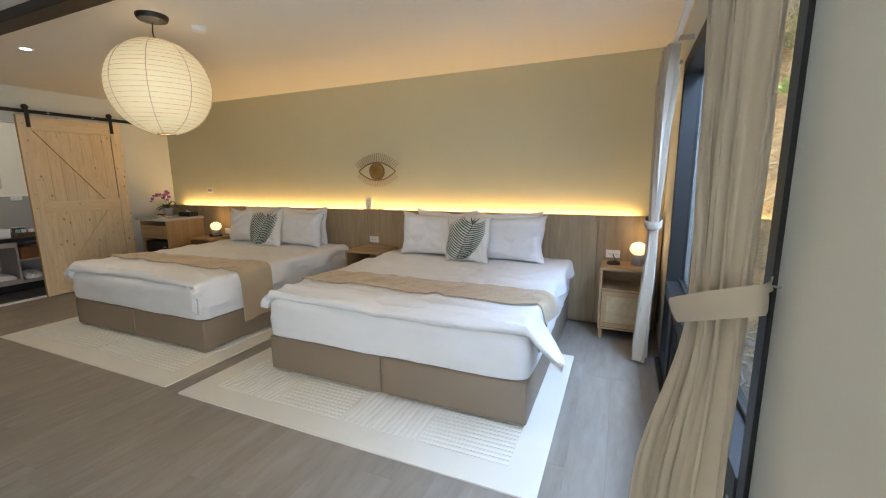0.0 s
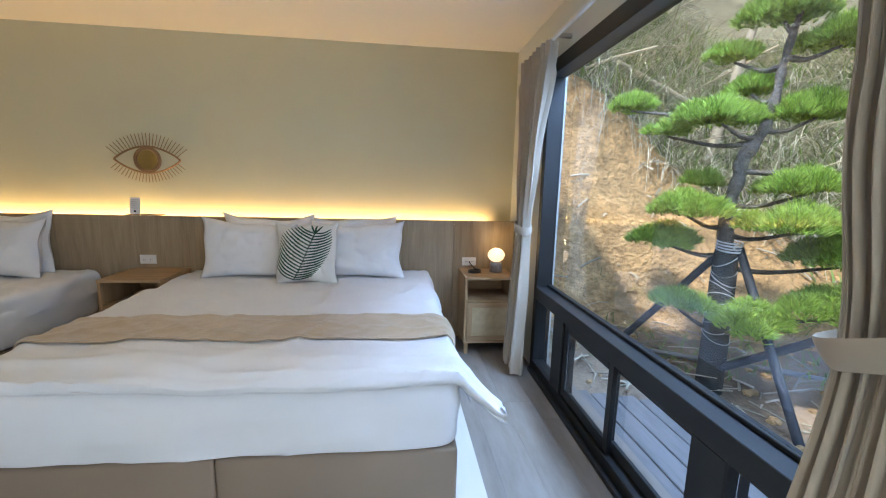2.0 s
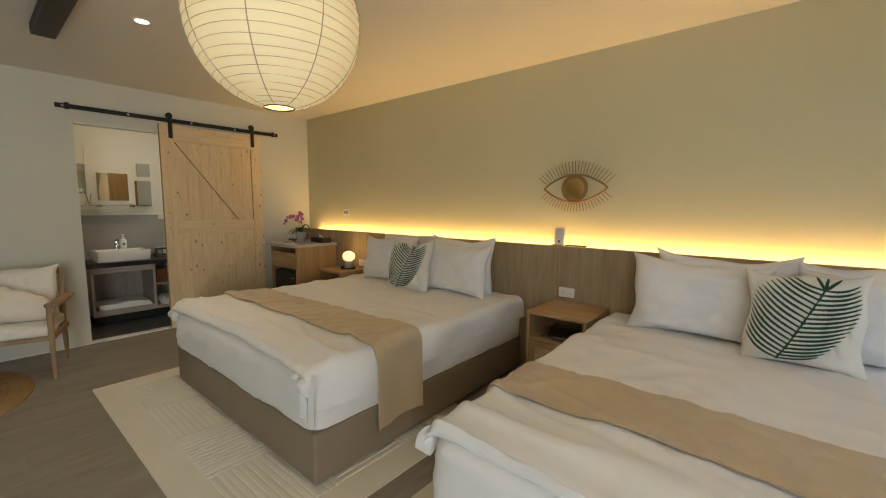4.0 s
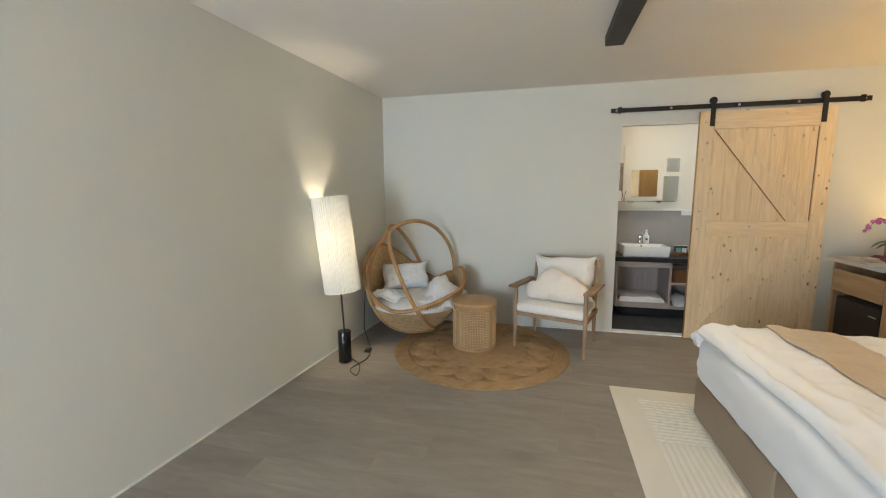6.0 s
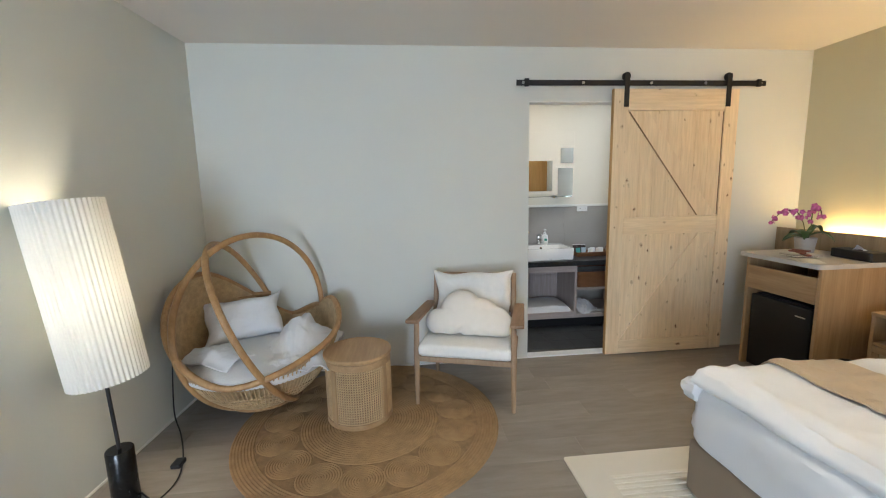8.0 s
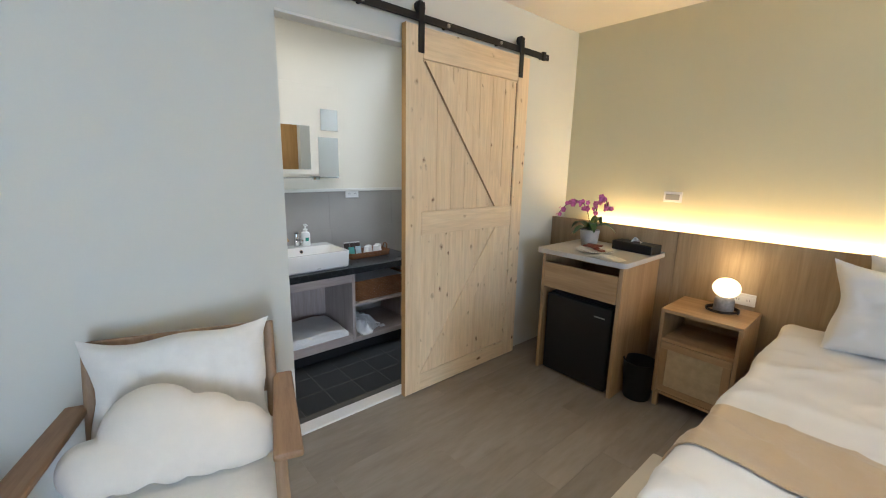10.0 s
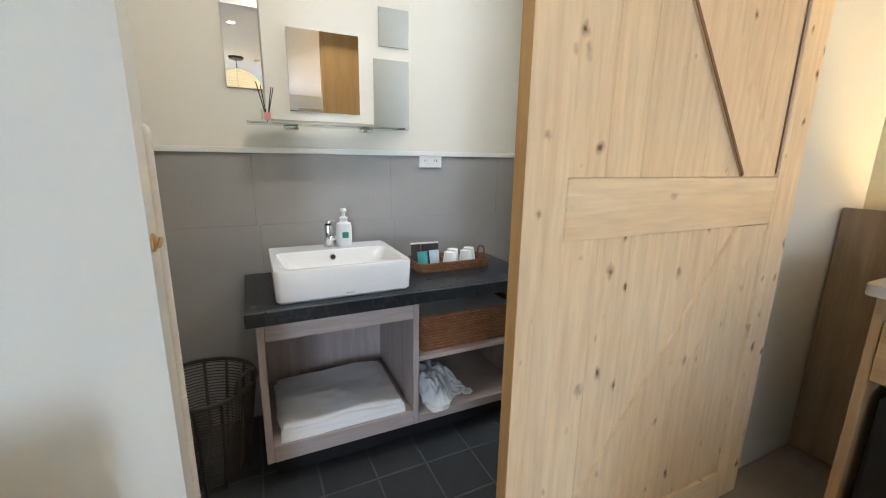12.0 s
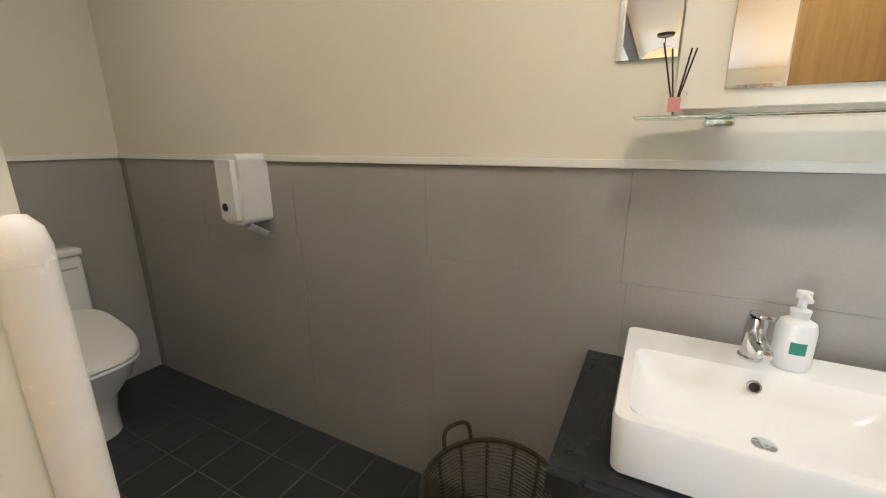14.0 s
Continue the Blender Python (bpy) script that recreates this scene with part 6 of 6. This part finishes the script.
part("pen_tray", boxed((0.055, -0.025, -0.0005), (0.22, 0.012, 0.009), 0.003), plain("dark_walnut", (0.08, 0.045, 0.025), 0.5), cd)

# orchid
orc = thing("orchid", pose(-5.69, 4.84, 0.895), "pink orchid in a grey pot on the cabinet", "plant")
part("pot", lathe(fresh(), [(0, 0), (0.05, 0), (0.053, 0.005), (0.066, 0.105), (0.066, 0.115), (0.06, 0.115), (0.056, 0.09), (0, 0.09)], 32), plain("grey_pot", (0.42, 0.41, 0.4), 0.5), orc, "pale grey pot", 40)
LEAF = plain("orchid_leaf", (0.04, 0.1, 0.03), 0.4, vary=0.2)
for i, (a, ln, up) in enumerate(((0.3, 0.17, 0.06), (2.9, 0.18, 0.06), (1.4, 0.12, 0.1), (4.4, 0.15, 0.04), (5.4, 0.14, 0.07), (3.6, 0.13, 0.02))):
    def f(u, v):
        r = ln * u
        w = 0.03 * math.sin(math.pi * min(1, 0.12 + 0.88 * u)) ** 0.6
        z = 0.11 + up * math.sin(u * 2.4) * 1.1 - 0.05 * u * u
        s = (v - 0.5) * 2 * w
        return (r * math.cos(a) - s * math.sin(a), r * math.sin(a) + s * math.cos(a), z + 0.25 * abs(s))
    part("leaf", slab(10, 4, f, 0.002), LEAF, orc, "", 60)
PETAL = plain("magenta_petal", (0.56, 0.14, 0.4), 0.6, vary=0.25, coarse=40)
STEM = plain("orchid_stem", (0.09, 0.1, 0.03), 0.5)
stems = [[(0, 0, 0.1), (-0.02, -0.01, 0.22), (-0.06, -0.03, 0.3), (-0.14, -0.06, 0.3), (-0.21, -0.08, 0.22)], [(0.01, 0, 0.1), (0.03, 0, 0.2), (0.05, -0.02, 0.3), (0.1, -0.03, 0.34), (0.15, -0.05, 0.27)]]
flower = None
for st in stems:
    pts = curve_points(st, 8)
    part("stem", tube(fresh(), pts, 0.0028, 6), STEM, orc, "", 60)
    for k in range(12, len(pts), 2):
        for rep in range(2):
            p = pts[k] + Vector((rnd(-0.02, 0.02), rnd(-0.03, 0.01), rnd(-0.025, 0.02)))
            if flower is None:
                bm = fresh()
                for q in range(5):
                    b = 2 * math.pi * q / 5
                    def g(u, v):
                        r = 0.024 * u
                        w = 0.012 * math.sin(math.pi * min(1, 0.1 + 0.85 * u)) ** 0.7
                        s = (v - 0.5) * 2 * w
                        return (r * math.cos(b) - s * math.sin(b), -0.004 - 0.006 * u * u, r * math.sin(b) + s * math.cos(b))
                    sheet(bm, 4, 2, g)
                flower = part("flower", bm, PETAL, orc, "magenta orchid flower")
                flower.matrix_basis = Matrix.Translation(p)
            else:
                piece("flower", flower.data, orc, Matrix.Translation(p) @ Euler((rnd(-0.6, 0.6), rnd(-3, 3), rnd(-1.1, 1.1))).to_matrix().to_4x4() @ Matrix.Scale(rnd(0.55, 0.9), 4))
pl = thing("plate", pose(-5.55, 4.66, 0.895), "white plate with snack packets on the cabinet", "plate")
part("dish", lathe(fresh(), [(0, 0), (0.06, 0), (0.09, 0.008), (0.115, 0.016), (0.115, 0.019), (0.09, 0.012), (0, 0.006)], 40), CERAMIC, pl, "", 50)
SNACK = plain("red_brown_wrapper", (0.22, 0.06, 0.04), 0.4, vary=0.3, coarse=30)
for i in range(4):
    part("snack", moved(boxed((-0.05, -0.018, 0), (0.05, 0.018, 0.012), 0.004), Matrix.Translation((rnd(-0.02, 0.03), rnd(-0.03, 0.03), 0.0135 + 0.009 * i)) @ Matrix.Rotation(rnd(-0.6, 0.9), 4, "Z")), SNACK, pl)
nb = thing("leaflet", pose(-5.42, 4.53, 0.8955, 0, 0, -18), "folded printed leaflets on the cabinet", "leaflet")
for i in range(3):
    part("page", moved(slab(8, 4, lambda u, v: ((u - 0.5) * 0.2, (v - 0.5) * 0.09, 0.001 + 0.012 * math.sin(math.pi * u) * (0.4 + 0.3 * i)), 0.0008), Matrix.Translation((0.012 * i, 0.006 * i, 0.002 * i)) @ Matrix.Rotation(0.1 * i, 4, "Z")), PLASTIC, nb)
tb = thing("tissue_box", pose(-5.4, 4.93, 0.895, 0, 0, -6), "long black tissue box with a tissue", "tissue box")
part("box", boxed((-0.14, -0.06, 0), (0.14, 0.06, 0.06), 0.004), BLACK_METAL, tb)
part("tissue", slab(10, 10, lambda u, v: ((u - 0.5) * 0.07, (v - 0.5) * 0.03 + 0.008 * math.sin(9 * u), 0.058 + 0.04 * math.sin(math.pi * u) * (0.6 + 0.4 * math.cos(4 * v))), 0.001), LINEN, tb, "white tissue", 60)
bn = thing("waste_bin", pose(-5.2, 4.72, 0), "small black waste bin on the floor", "bin")
part("bucket", lathe(fresh(), [(0, 0), (0.075, 0), (0.08, 0.01), (0.095, 0.24), (0.1, 0.25), (0.092, 0.25), (0.075, 0.02), (0, 0.02)], 32), BLACK_METAL, bn, "", 40)
ph = thing("telephone_cord", pose(0, 0, 0), "coiled black charging cable on the nightstand", "cable")
part("coil", tube(fresh(), [(0.2 + (0.05 + 0.004 * math.sin(i)) * math.cos(i * 0.5), 4.86 + 0.04 * math.sin(i * 0.5), 0.635 + 0.0006 * i) for i in range(42)], 0.004, 5), BLACK_METAL, ph, "", 60)
part("lead", tube(fresh(), curve_points([(0.19, 5.06, 0.69), (0.2, 5.03, 0.67), (0.23, 4.95, 0.645), (0.25, 4.87, 0.645)], 6), 0.004, 6), BLACK_METAL, ph, "", 60)
ph2 = thing("lamp_cable", pose(0, 0, 0), "black lamp cable looped round the lamp base", "cable")
part("coil", tube(fresh(), [(-4.86 + (0.075 + 0.012 * math.sin(i * 0.7)) * math.cos(i * 0.35), 4.915 + 0.075 * math.sin(i * 0.35), 0.635 + 0.0004 * i) for i in range(48)], 0.0035, 5), BLACK_METAL, ph2, "", 60)
bo = thing("magazine", pose(-2.3, 4.78, 0.4485), "dark magazines lying in the nightstand shelf", "magazine")
for i in range(3):
    part("copy", moved(boxed((-0.1, -0.1, 0), (0.1, 0.12, 0.006)), Matrix.Translation((0.01 * i, 0.008 * i, 0.0065 * i)) @ Matrix.Rotation(0.15 * i, 4, "Z")), STONE if i % 2 else DARK, bo)

# ---- outdoors: the cut slope, the pine and the deck ----
SOIL = plain("ochre_earth", (0.68, 0.455, 0.22), 0.95, vary=0.34, coarse=7, fine=22, relief=1.0, depth=0.07)
DIRT = plain("brown_ground", (0.4, 0.3, 0.2), 0.95, vary=0.3, coarse=4, fine=40, relief=1.0, depth=0.02)
SCRUB = plain("dry_hillside", (0.3, 0.29, 0.19), 0.95, vary=0.35, coarse=3, fine=30, relief=0.8, depth=0.03)
B0, DIR, NRM = Vector((1.2, 5.85)), Vector((0.88, -0.475)), Vector((0.475, 0.88))


def land(s, d):
    """Height of the ground at s along the cut and d behind its foot."""
    top = max(0.9, 2.7 - 0.9 * max(-0.5, s)) + 0.25 * noise.noise((s * 0.9, 0, 5))
    rough = 0.12 * noise.noise((s * 1.3, d * 1.3, 0)) + 0.07 * noise.noise((s * 4, d * 4, 1)) + 0.05 * abs(noise.noise((s * 9, d * 7, 2)))
    if d < -0.25:
        return -0.16 + 0.2 * max(0.0, 1 + (d + 0.25) / 1.4) ** 2 + rough * 0.35 * max(0.0, min(1, 3.2 + d))
    k = min(1.0, (d + 0.25) / 1.0)
    z = 0.04 + (top - 0.04) * k ** 0.8 + rough * (0.4 + 1.2 * k * (1 - k))
    z += 0.1 * abs(noise.noise((s * 3.1, z * 2.2, 3))) * k * (1 - k) * 4
    if d > 0.75:
        z += min(9.0, 0.85 * (d - 0.75)) + 0.5 * max(0, min(40, d - 12)) * 0.4
    return z


def spread(n, near, far):
    """Steps that widen away from the middle."""
    return [near * i if abs(i) < n else math.copysign(near * n + (abs(i) - n) ** 2.6 * far, i) for i in range(-n - 14, n + 15)]


bm = fresh()
ss = spread(48, 0.11, 0.35)
ds = [-260, -120, -50, -20, -9, -5, -3.6] + [-3.0 + 0.09 * i for i in range(78)] + [4.2, 4.6, 5.2, 6, 7, 8.5, 10.5, 13, 17, 24, 40, 80, 160, 300]
grid = []
for s in ss:
    row = []
    for d in ds:
        p = B0 + DIR * (s + 1.2) + NRM * d
        z = land(s + 1.2, d)
        if p.x < 0.9 and d < 0.1 and p.x > -9:
            z = min(z, -0.18)
        row.append(bm.verts.new((p.x, p.y, z)))
    grid.append(row)
kinds = []
for i in range(len(ss) - 1):
    for j in range(len(ds) - 1):
        f = bm.faces.new((grid[i][j], grid[i + 1][j], grid[i + 1][j + 1], grid[i][j + 1]))
        d = (ds[j] + ds[j + 1]) / 2
        jag = 0.12 * noise.noise((ss[i] * 2, 0, 8))
        f.material_index = 0 if -0.28 < d < 0.78 + jag else (1 if d <= -0.28 else 2)
ground = setting("ground", bm, SOIL, "earth ground with an ochre cut slope", 80)
ground.data.materials.append(DIRT)
ground.data.materials.append(SCRUB)


def ground_at(s, d):
    p = B0 + DIR * s + NRM * d
    return Vector((p.x, p.y, land(s, d)))


# deck
DECKW = wood("weathered_deck_board", (0.26, 0.25, 0.25), (0.18, 0.175, 0.175), "y", 18, 10, 0.7)
dk = tagged(new("deck"), "weathered grey timber deck outside the window", "deck", "", "structure")
dk.matrix_world = Matrix.Translation((0.74, 0.4, -0.16))
for i in range(5):
    b = part("deck_board", boxed((0.142 * i, 0, 0.1), (0.142 * i + 0.134, 3.75 - 0.05 * i, 0.13), 0.004), DECKW, dk)
for y in (0.2, 1.4, 2.3, 3.1):
    part("joist", boxed((0, y, 0), (0.69, y + 0.06, 0.0995)), DECKW, dk)


def blades(n, place, length, wide, mat, name, label, droop, lean=0.6, seed=3):
    """Many thin arching blades in one mesh."""
    rg = random.Random(seed)
    bm = fresh()
    for i in range(n):
        p = place(rg)
        if p is None:
            continue
        a = rg.uniform(0, 2 * math.pi)
        ln, w = length * rg.uniform(0.5, 1.3), wide * rg.uniform(0.6, 1.3)
        dv = Vector((math.cos(a), math.sin(a), 0))
        sd = Vector((-dv.y, dv.x, 0)) * w
        out, prev = lean * rg.uniform(0.3, 1.3), None
        for k in range(5):
            t = k / 4
            q = p + dv * (ln * out * t) + Vector((0, 0, ln * (t * (1 - 0.3 * out) - droop * t * t)))
            r = 1 - 0.85 * t
            pair = bm.verts.new(q + sd * r), bm.verts.new(q - sd * r)
            if prev:
                bm.faces.new((prev[0], prev[1], pair[1], pair[0]))
            prev = pair
    ob = part(name, bm, mat)
    return tagged(ob, label, "grass", "", "stuff")


def leafy(name, colour, vary, rough=0.6):
    """Leaf or straw colour that differs from blade to blade."""
    m, n, l, b = material(name)
    g = n.new("ShaderNodeNewGeometry")
    v = mapped(n, l)
    t = noise_of(n, l, v, 1.5, 3)
    c = ramp(n, l, g.outputs["Random Per Island"], ((0.0, shade(colour, 1 - vary)), (1.0, shade(colour, 1 + vary))))
    l.new(blend(n, l, 1.0, c, ramp(n, l, t, ((0.3, (0.75, 0.78, 0.7)), (0.7, (1, 1, 1)))), "MULTIPLY"), b.inputs["Base Color"])
    b.inputs["Roughness"].default_value = rough
    return m


STRAWG = leafy("dry_straw", (0.8, 0.75, 0.58), 0.5)
GREENG = leafy("green_grass", (0.26, 0.38, 0.11), 0.4)
STICK = leafy("grey_stick", (0.55, 0.49, 0.39), 0.35, 0.8)
hill = lambda rg: ground_at(rg.uniform(-3.5, 5.5), 0.75 + 3.4 * rg.random() ** 1.4)
blades(15000, hill, 0.85, 0.006, STRAWG, "dry_grass", "tangled dry straw grass on the hillside", 0.75, 1.0, 3)
blades(6500, hill, 0.6, 0.009, GREENG, "green_grass", "green blades among the dry grass", 0.5, 0.8, 4)
lip = lambda rg: ground_at(rg.uniform(-1.5, 3.5), rg.uniform(0.62, 0.95))
blades(600, lip, 0.4, 0.006, STRAWG, "hanging_grass", "straw and roots hanging over the cut", 1.9, 0.9, 5)
foot = lambda rg: ground_at(rg.uniform(-1.0, 4.0), rg.uniform(-0.9, -0.1))
blades(700, foot, 0.2, 0.007, GREENG, "weeds", "green weeds at the foot of the slope", 0.4, 0.9, 6)
right = lambda rg: ground_at(rg.uniform(2.4, 5.5), rg.uniform(-2.6, 0.4))
blades(1800, right, 0.32, 0.012, GREENG, "weeds", "green weeds beside the slope", 0.4, 0.9, 7)


def litter(n, place, length, radius, name, label, seed, up=0.25):
    """Loose sticks lying about in one mesh."""
    rg = random.Random(seed)
    bm = fresh()
    for i in range(n):
        p = place(rg) + Vector((0, 0, 0.012))
        a, ln = rg.uniform(0, 6.3), length * rg.uniform(0.4, 1.4)
        q = p + Vector((math.cos(a), math.sin(a), rg.uniform(-0.1, up))) * ln
        mid = (p + q) / 2 + Vector((0, 0, rg.uniform(0, 0.03)))
        tube(bm, [p, mid, q], radius * rg.uniform(0.5, 1.4), 4)
    return tagged(part(name, bm, STICK), label, "sticks", "", "stuff")


litter(420, lambda rg: ground_at(rg.uniform(-1, 4), rg.uniform(-2.2, -0.1)), 0.3, 0.007, "fallen_sticks", "dry sticks lying on the ground", 11)
litter(200, hill, 0.9, 0.011, "dead_branches", "dead branches tangled on the hillside", 12, 0.5)
litter(70, lambda rg: ground_at(rg.uniform(-0.5, 3), rg.uniform(-0.1, 0.7)), 0.16, 0.01, "root_stubs", "root stubs sticking out of the earth", 13, -0.6)
rg = random.Random(21)
bm = fresh()
for i in range(420):
    p = ground_at(rg.uniform(-1.0, 4.2), rg.uniform(-2.4, 0.1))
    r = 0.018 * rg.uniform(0.4, 2.2)
    bmesh.ops.create_icosphere(bm, subdivisions=1, radius=r, matrix=Matrix.Translation(p + Vector((0, 0, r * 0.3))) @ Matrix.Diagonal((rg.uniform(0.7, 1.4), rg.uniform(0.7, 1.4), rg.uniform(0.5, 0.9), 1)))
tagged(part("earth_clods", bm, SOIL), "ochre clods and stones fallen from the slope", "stones", "", "stuff")
pp = thing("water_pipe", pose(0, 0, 0), "grey plastic pipe lying along the slope foot", "pipe")
part("pipe", tube(fresh(), [ground_at(-0.6 + 0.5 * i, -0.55 - 0.03 * i) + Vector((0, 0, 0.03)) for i in range(8)], 0.022, 10), plain("grey_pipe", (0.34, 0.34, 0.34), 0.5), pp, "", 60)
pp = thing("fallen_trunk", pose(0, 0, 0), "pale dead trunk leaning on the hillside", "trunk")
part("trunk", tube(fresh(), [ground_at(0.4, 1.3) + Vector((0, 0, 0.1)), ground_at(1.5, 1.5) + Vector((0, 0, 0.35)), ground_at(2.3, 1.7) + Vector((0, 0, 0.15))], [0.04, 0.035, 0.025], 8), STICK, pp, "", 60)
pp = thing("fallen_trunk", pose(0, 0, 0), "pale bare trunk rising from the hillside", "trunk")
part("trunk", tube(fresh(), [ground_at(1.6, 1.2), ground_at(1.8, 1.4) + Vector((0, 0, 0.9)), ground_at(2.1, 1.6) + Vector((0, 0, 2.2))], [0.06, 0.05, 0.035], 8), STICK, pp, "", 60)

# cloud-pruned pine
TB = Vector((1.925, 4.27, -0.06))
RT, FW = Vector((0.739, -0.674, 0)), Vector((0.674, 0.739, 0))
BARK = plain("grey_brown_bark", (0.19, 0.165, 0.135), 0.9, vary=0.4, coarse=22, fine=70, relief=1.0, depth=0.02)
NEEDLE = leafy("pine_needles", (0.32, 0.47, 0.07), 0.55, 0.5)
pt = thing("pine_tree", pose(0, 0, 0), "cloud-pruned green pine staked outside the window", "tree")
at = lambda r, z, f=0.0: TB + RT * r + FW * f + Vector((0, 0, z + 0.06))
trunk = [at(0.0, -0.1), at(-0.01, 0.35), at(-0.03, 0.9), at(-0.05, 1.2), at(-0.01, 1.42), at(0.0, 1.56), at(0.09, 1.75), at(0.13, 1.95), at(0.15, 2.2), at(0.2, 2.5)]
tp = curve_points(trunk, 5)
part("trunk", tube(fresh(), tp, [0.06 * (1 - 0.7 * i / (len(tp) - 1)) + 0.005 * math.sin(i * 1.7) + 0.012 * math.exp(-((i - 26) / 2.5) ** 2) for i in range(len(tp))], 14), BARK, pt, "grey-brown crooked trunk", 60)
PADS = ((-0.74, 1.99, 0.0, 0.17), (-0.47, 1.78, -0.05, 0.15), (-0.14, 1.84, -0.1, 0.27), (0.0, 2.05, 0.08, 0.17), (-0.2, 1.42, 0.05, 0.15), (-0.3, 1.22, -0.1, 0.26), (-0.42, 0.98, 0.05, 0.25),
        (0.12, 2.47, 0.0, 0.27), (0.42, 2.3, 0.1, 0.25), (0.36, 1.88, 0.15, 0.27), (0.36, 1.38, 0.1, 0.28), (0.34, 1.14, -0.1, 0.3), (0.62, 0.93, 0.1, 0.34), (-0.27, 0.52, -0.1, 0.22), (0.16, 0.5, -0.2, 0.28), (0.6, 0.62, -0.1, 0.32), (0.85, 1.6, 0.2, 0.3), (-0.12, 2.28, 0.1, 0.17))
rg = random.Random(8)
for r, z, f, w in PADS:
    c = at(r, z, f)
    j = min(range(len(tp)), key=lambda i: abs(tp[i].z - (c.z - 0.12)))
    a = tp[j]
    limb = part("limb", tube(fresh(), curve_points([a, a + (c - a) * 0.4 + Vector((0, 0, -0.06)), c + Vector((0, 0, -0.05))], 5), [0.022, 0.021, 0.02, 0.019, 0.017, 0.016, 0.015, 0.014, 0.012, 0.011, 0.009], 6), BARK, pt, "", 60)
    bm = fresh()
    lobes = [(0.0, 0.0, 0.0, 0.62 * w)]
    for i in range(4 + int(w * 14)):
        th, rr = rg.uniform(0, 6.283), w * rg.uniform(0.35, 0.85)
        lobes.append((rr * math.cos(th), 0.8 * rr * math.sin(th), -0.16 * rr + rg.uniform(-0.01, 0.03), w * rg.uniform(0.34, 0.55)))
    for lx, ly, lz, lr in lobes:
        for i in range(int(330 * (lr / 0.12) ** 1.7)):
            q = Vector((rg.gauss(0, 0.5), rg.gauss(0, 0.5), 0))
            if q.length > 1.0:
                continue
            up = 0.85 * lr * (1 - q.length ** 2)
            base = c + RT * (lx + q.x * lr) + FW * (ly + q.y * lr) + Vector((0, 0, lz + up * rg.uniform(0.35, 1.1) - 0.03))
            out = (RT * q.x + FW * q.y) * 0.8 + Vector((0, 0, 0.75))
            for k in range(6):
                v = (out + Vector((rg.gauss(0, 0.4), rg.gauss(0, 0.4), rg.gauss(0, 0.25)))).normalized() * rg.uniform(0.035, 0.075)
                s = v.cross(Vector((rg.uniform(-1, 1), rg.uniform(-1, 1), 0.3))).normalized() * 0.0036
                bm.faces.new([bm.verts.new(base - s), bm.verts.new(base + s), bm.verts.new(base + v)])
    part("needle_pad", bm, NEEDLE, limb, "flat pad of green needles")
for i, (a, b) in enumerate(((at(-0.72, 0.02, 0.1), at(0.0, 0.98)), (at(0.5, -0.25, -0.5), at(0.05, 0.95)), (at(0.66, 0.55, -0.2), at(0.02, 0.06, -0.05)))):
    st = thing("tree_stake", pose(0, 0, 0), "dark wooden stake propping the pine", "stake", "tree stakes")
    part("pole", tube(fresh(), [a, b], 0.028, 10), plain("dark_stake", (0.035, 0.04, 0.05), 0.6) if i == 0 else bpy.data.materials["dark_stake"], st, "", 60)
wrap = thing("trunk_wrap", pose(0, 0, 0), "dark net wrapped round the foot of the pine", "trunk wrap")
part("net", lathe(fresh(), [(0.07, -0.32), (0.086, -0.31), (0.09, 0.0), (0.084, 0.4), (0.08, 0.75), (0.072, 0.93), (0.066, 0.93), (0.07, 0.7), (0.072, -0.3)], 28, at(-0.02, 0.0)), plain("dark_net", (0.03, 0.035, 0.035), 0.8, vary=0.4, coarse=30, fine=120, relief=0.8), wrap, "", 60)
for i in range(9):
    part("cord", tube(fresh(), [at(-0.02, 0.3 + 0.07 * i + 0.05 * math.sin(q + i)) + Vector(((0.091 - 0.0018 * i) * math.cos(q), (0.091 - 0.0018 * i) * math.sin(q), 0)) for q in [2 * math.pi * j / 24 for j in range(24)]], 0.0025, 4, True), LINEN, wrap)
tie = thing("tree_tie", pose(0, 0, 0), "white cord binding the pine to its stakes", "cord")
for i in range(4):
    part("turn", tube(fresh(), [at(-0.01, 0.93 + 0.02 * i) + Vector((0.078 * math.cos(a), 0.078 * math.sin(a), 0.01 * math.sin(a))) for a in [2 * math.pi * q / 18 for q in range(18)]], 0.006, 5, True), LINEN, tie)

# ---- floor planks, last ----
floor = bpy.data.objects["floor"]
PW, PL = 0.183, 1.22
bm = boxed((0, 0, 0), (PW - 0.0006, PL - 0.0006, 0.012), 0.0004)
whole = bpy.data.meshes.new("plank")
bm.to_mesh(whole)
bm.free()
whole.materials.append(VINYL)
x = WX + 0.001
while x < EX + 0.05:
    y = -0.35 - rnd(0.0, PL - 0.1)
    while y < NY - 0.15:
        a, b = max(y, -0.35), min(y + PL, NY - 0.15)
        if b - a > PL - 0.01:
            piece("plank", whole, floor, Matrix.Translation((x, y, -0.012)))
        elif b - a > 0.03:
            o = part("plank", boxed((0, 0, 0), (PW - 0.0006, b - a - 0.0006, 0.012), 0.0004), VINYL, floor)
            o.location = (x, a, -0.012)
        y += PL
    x += PW
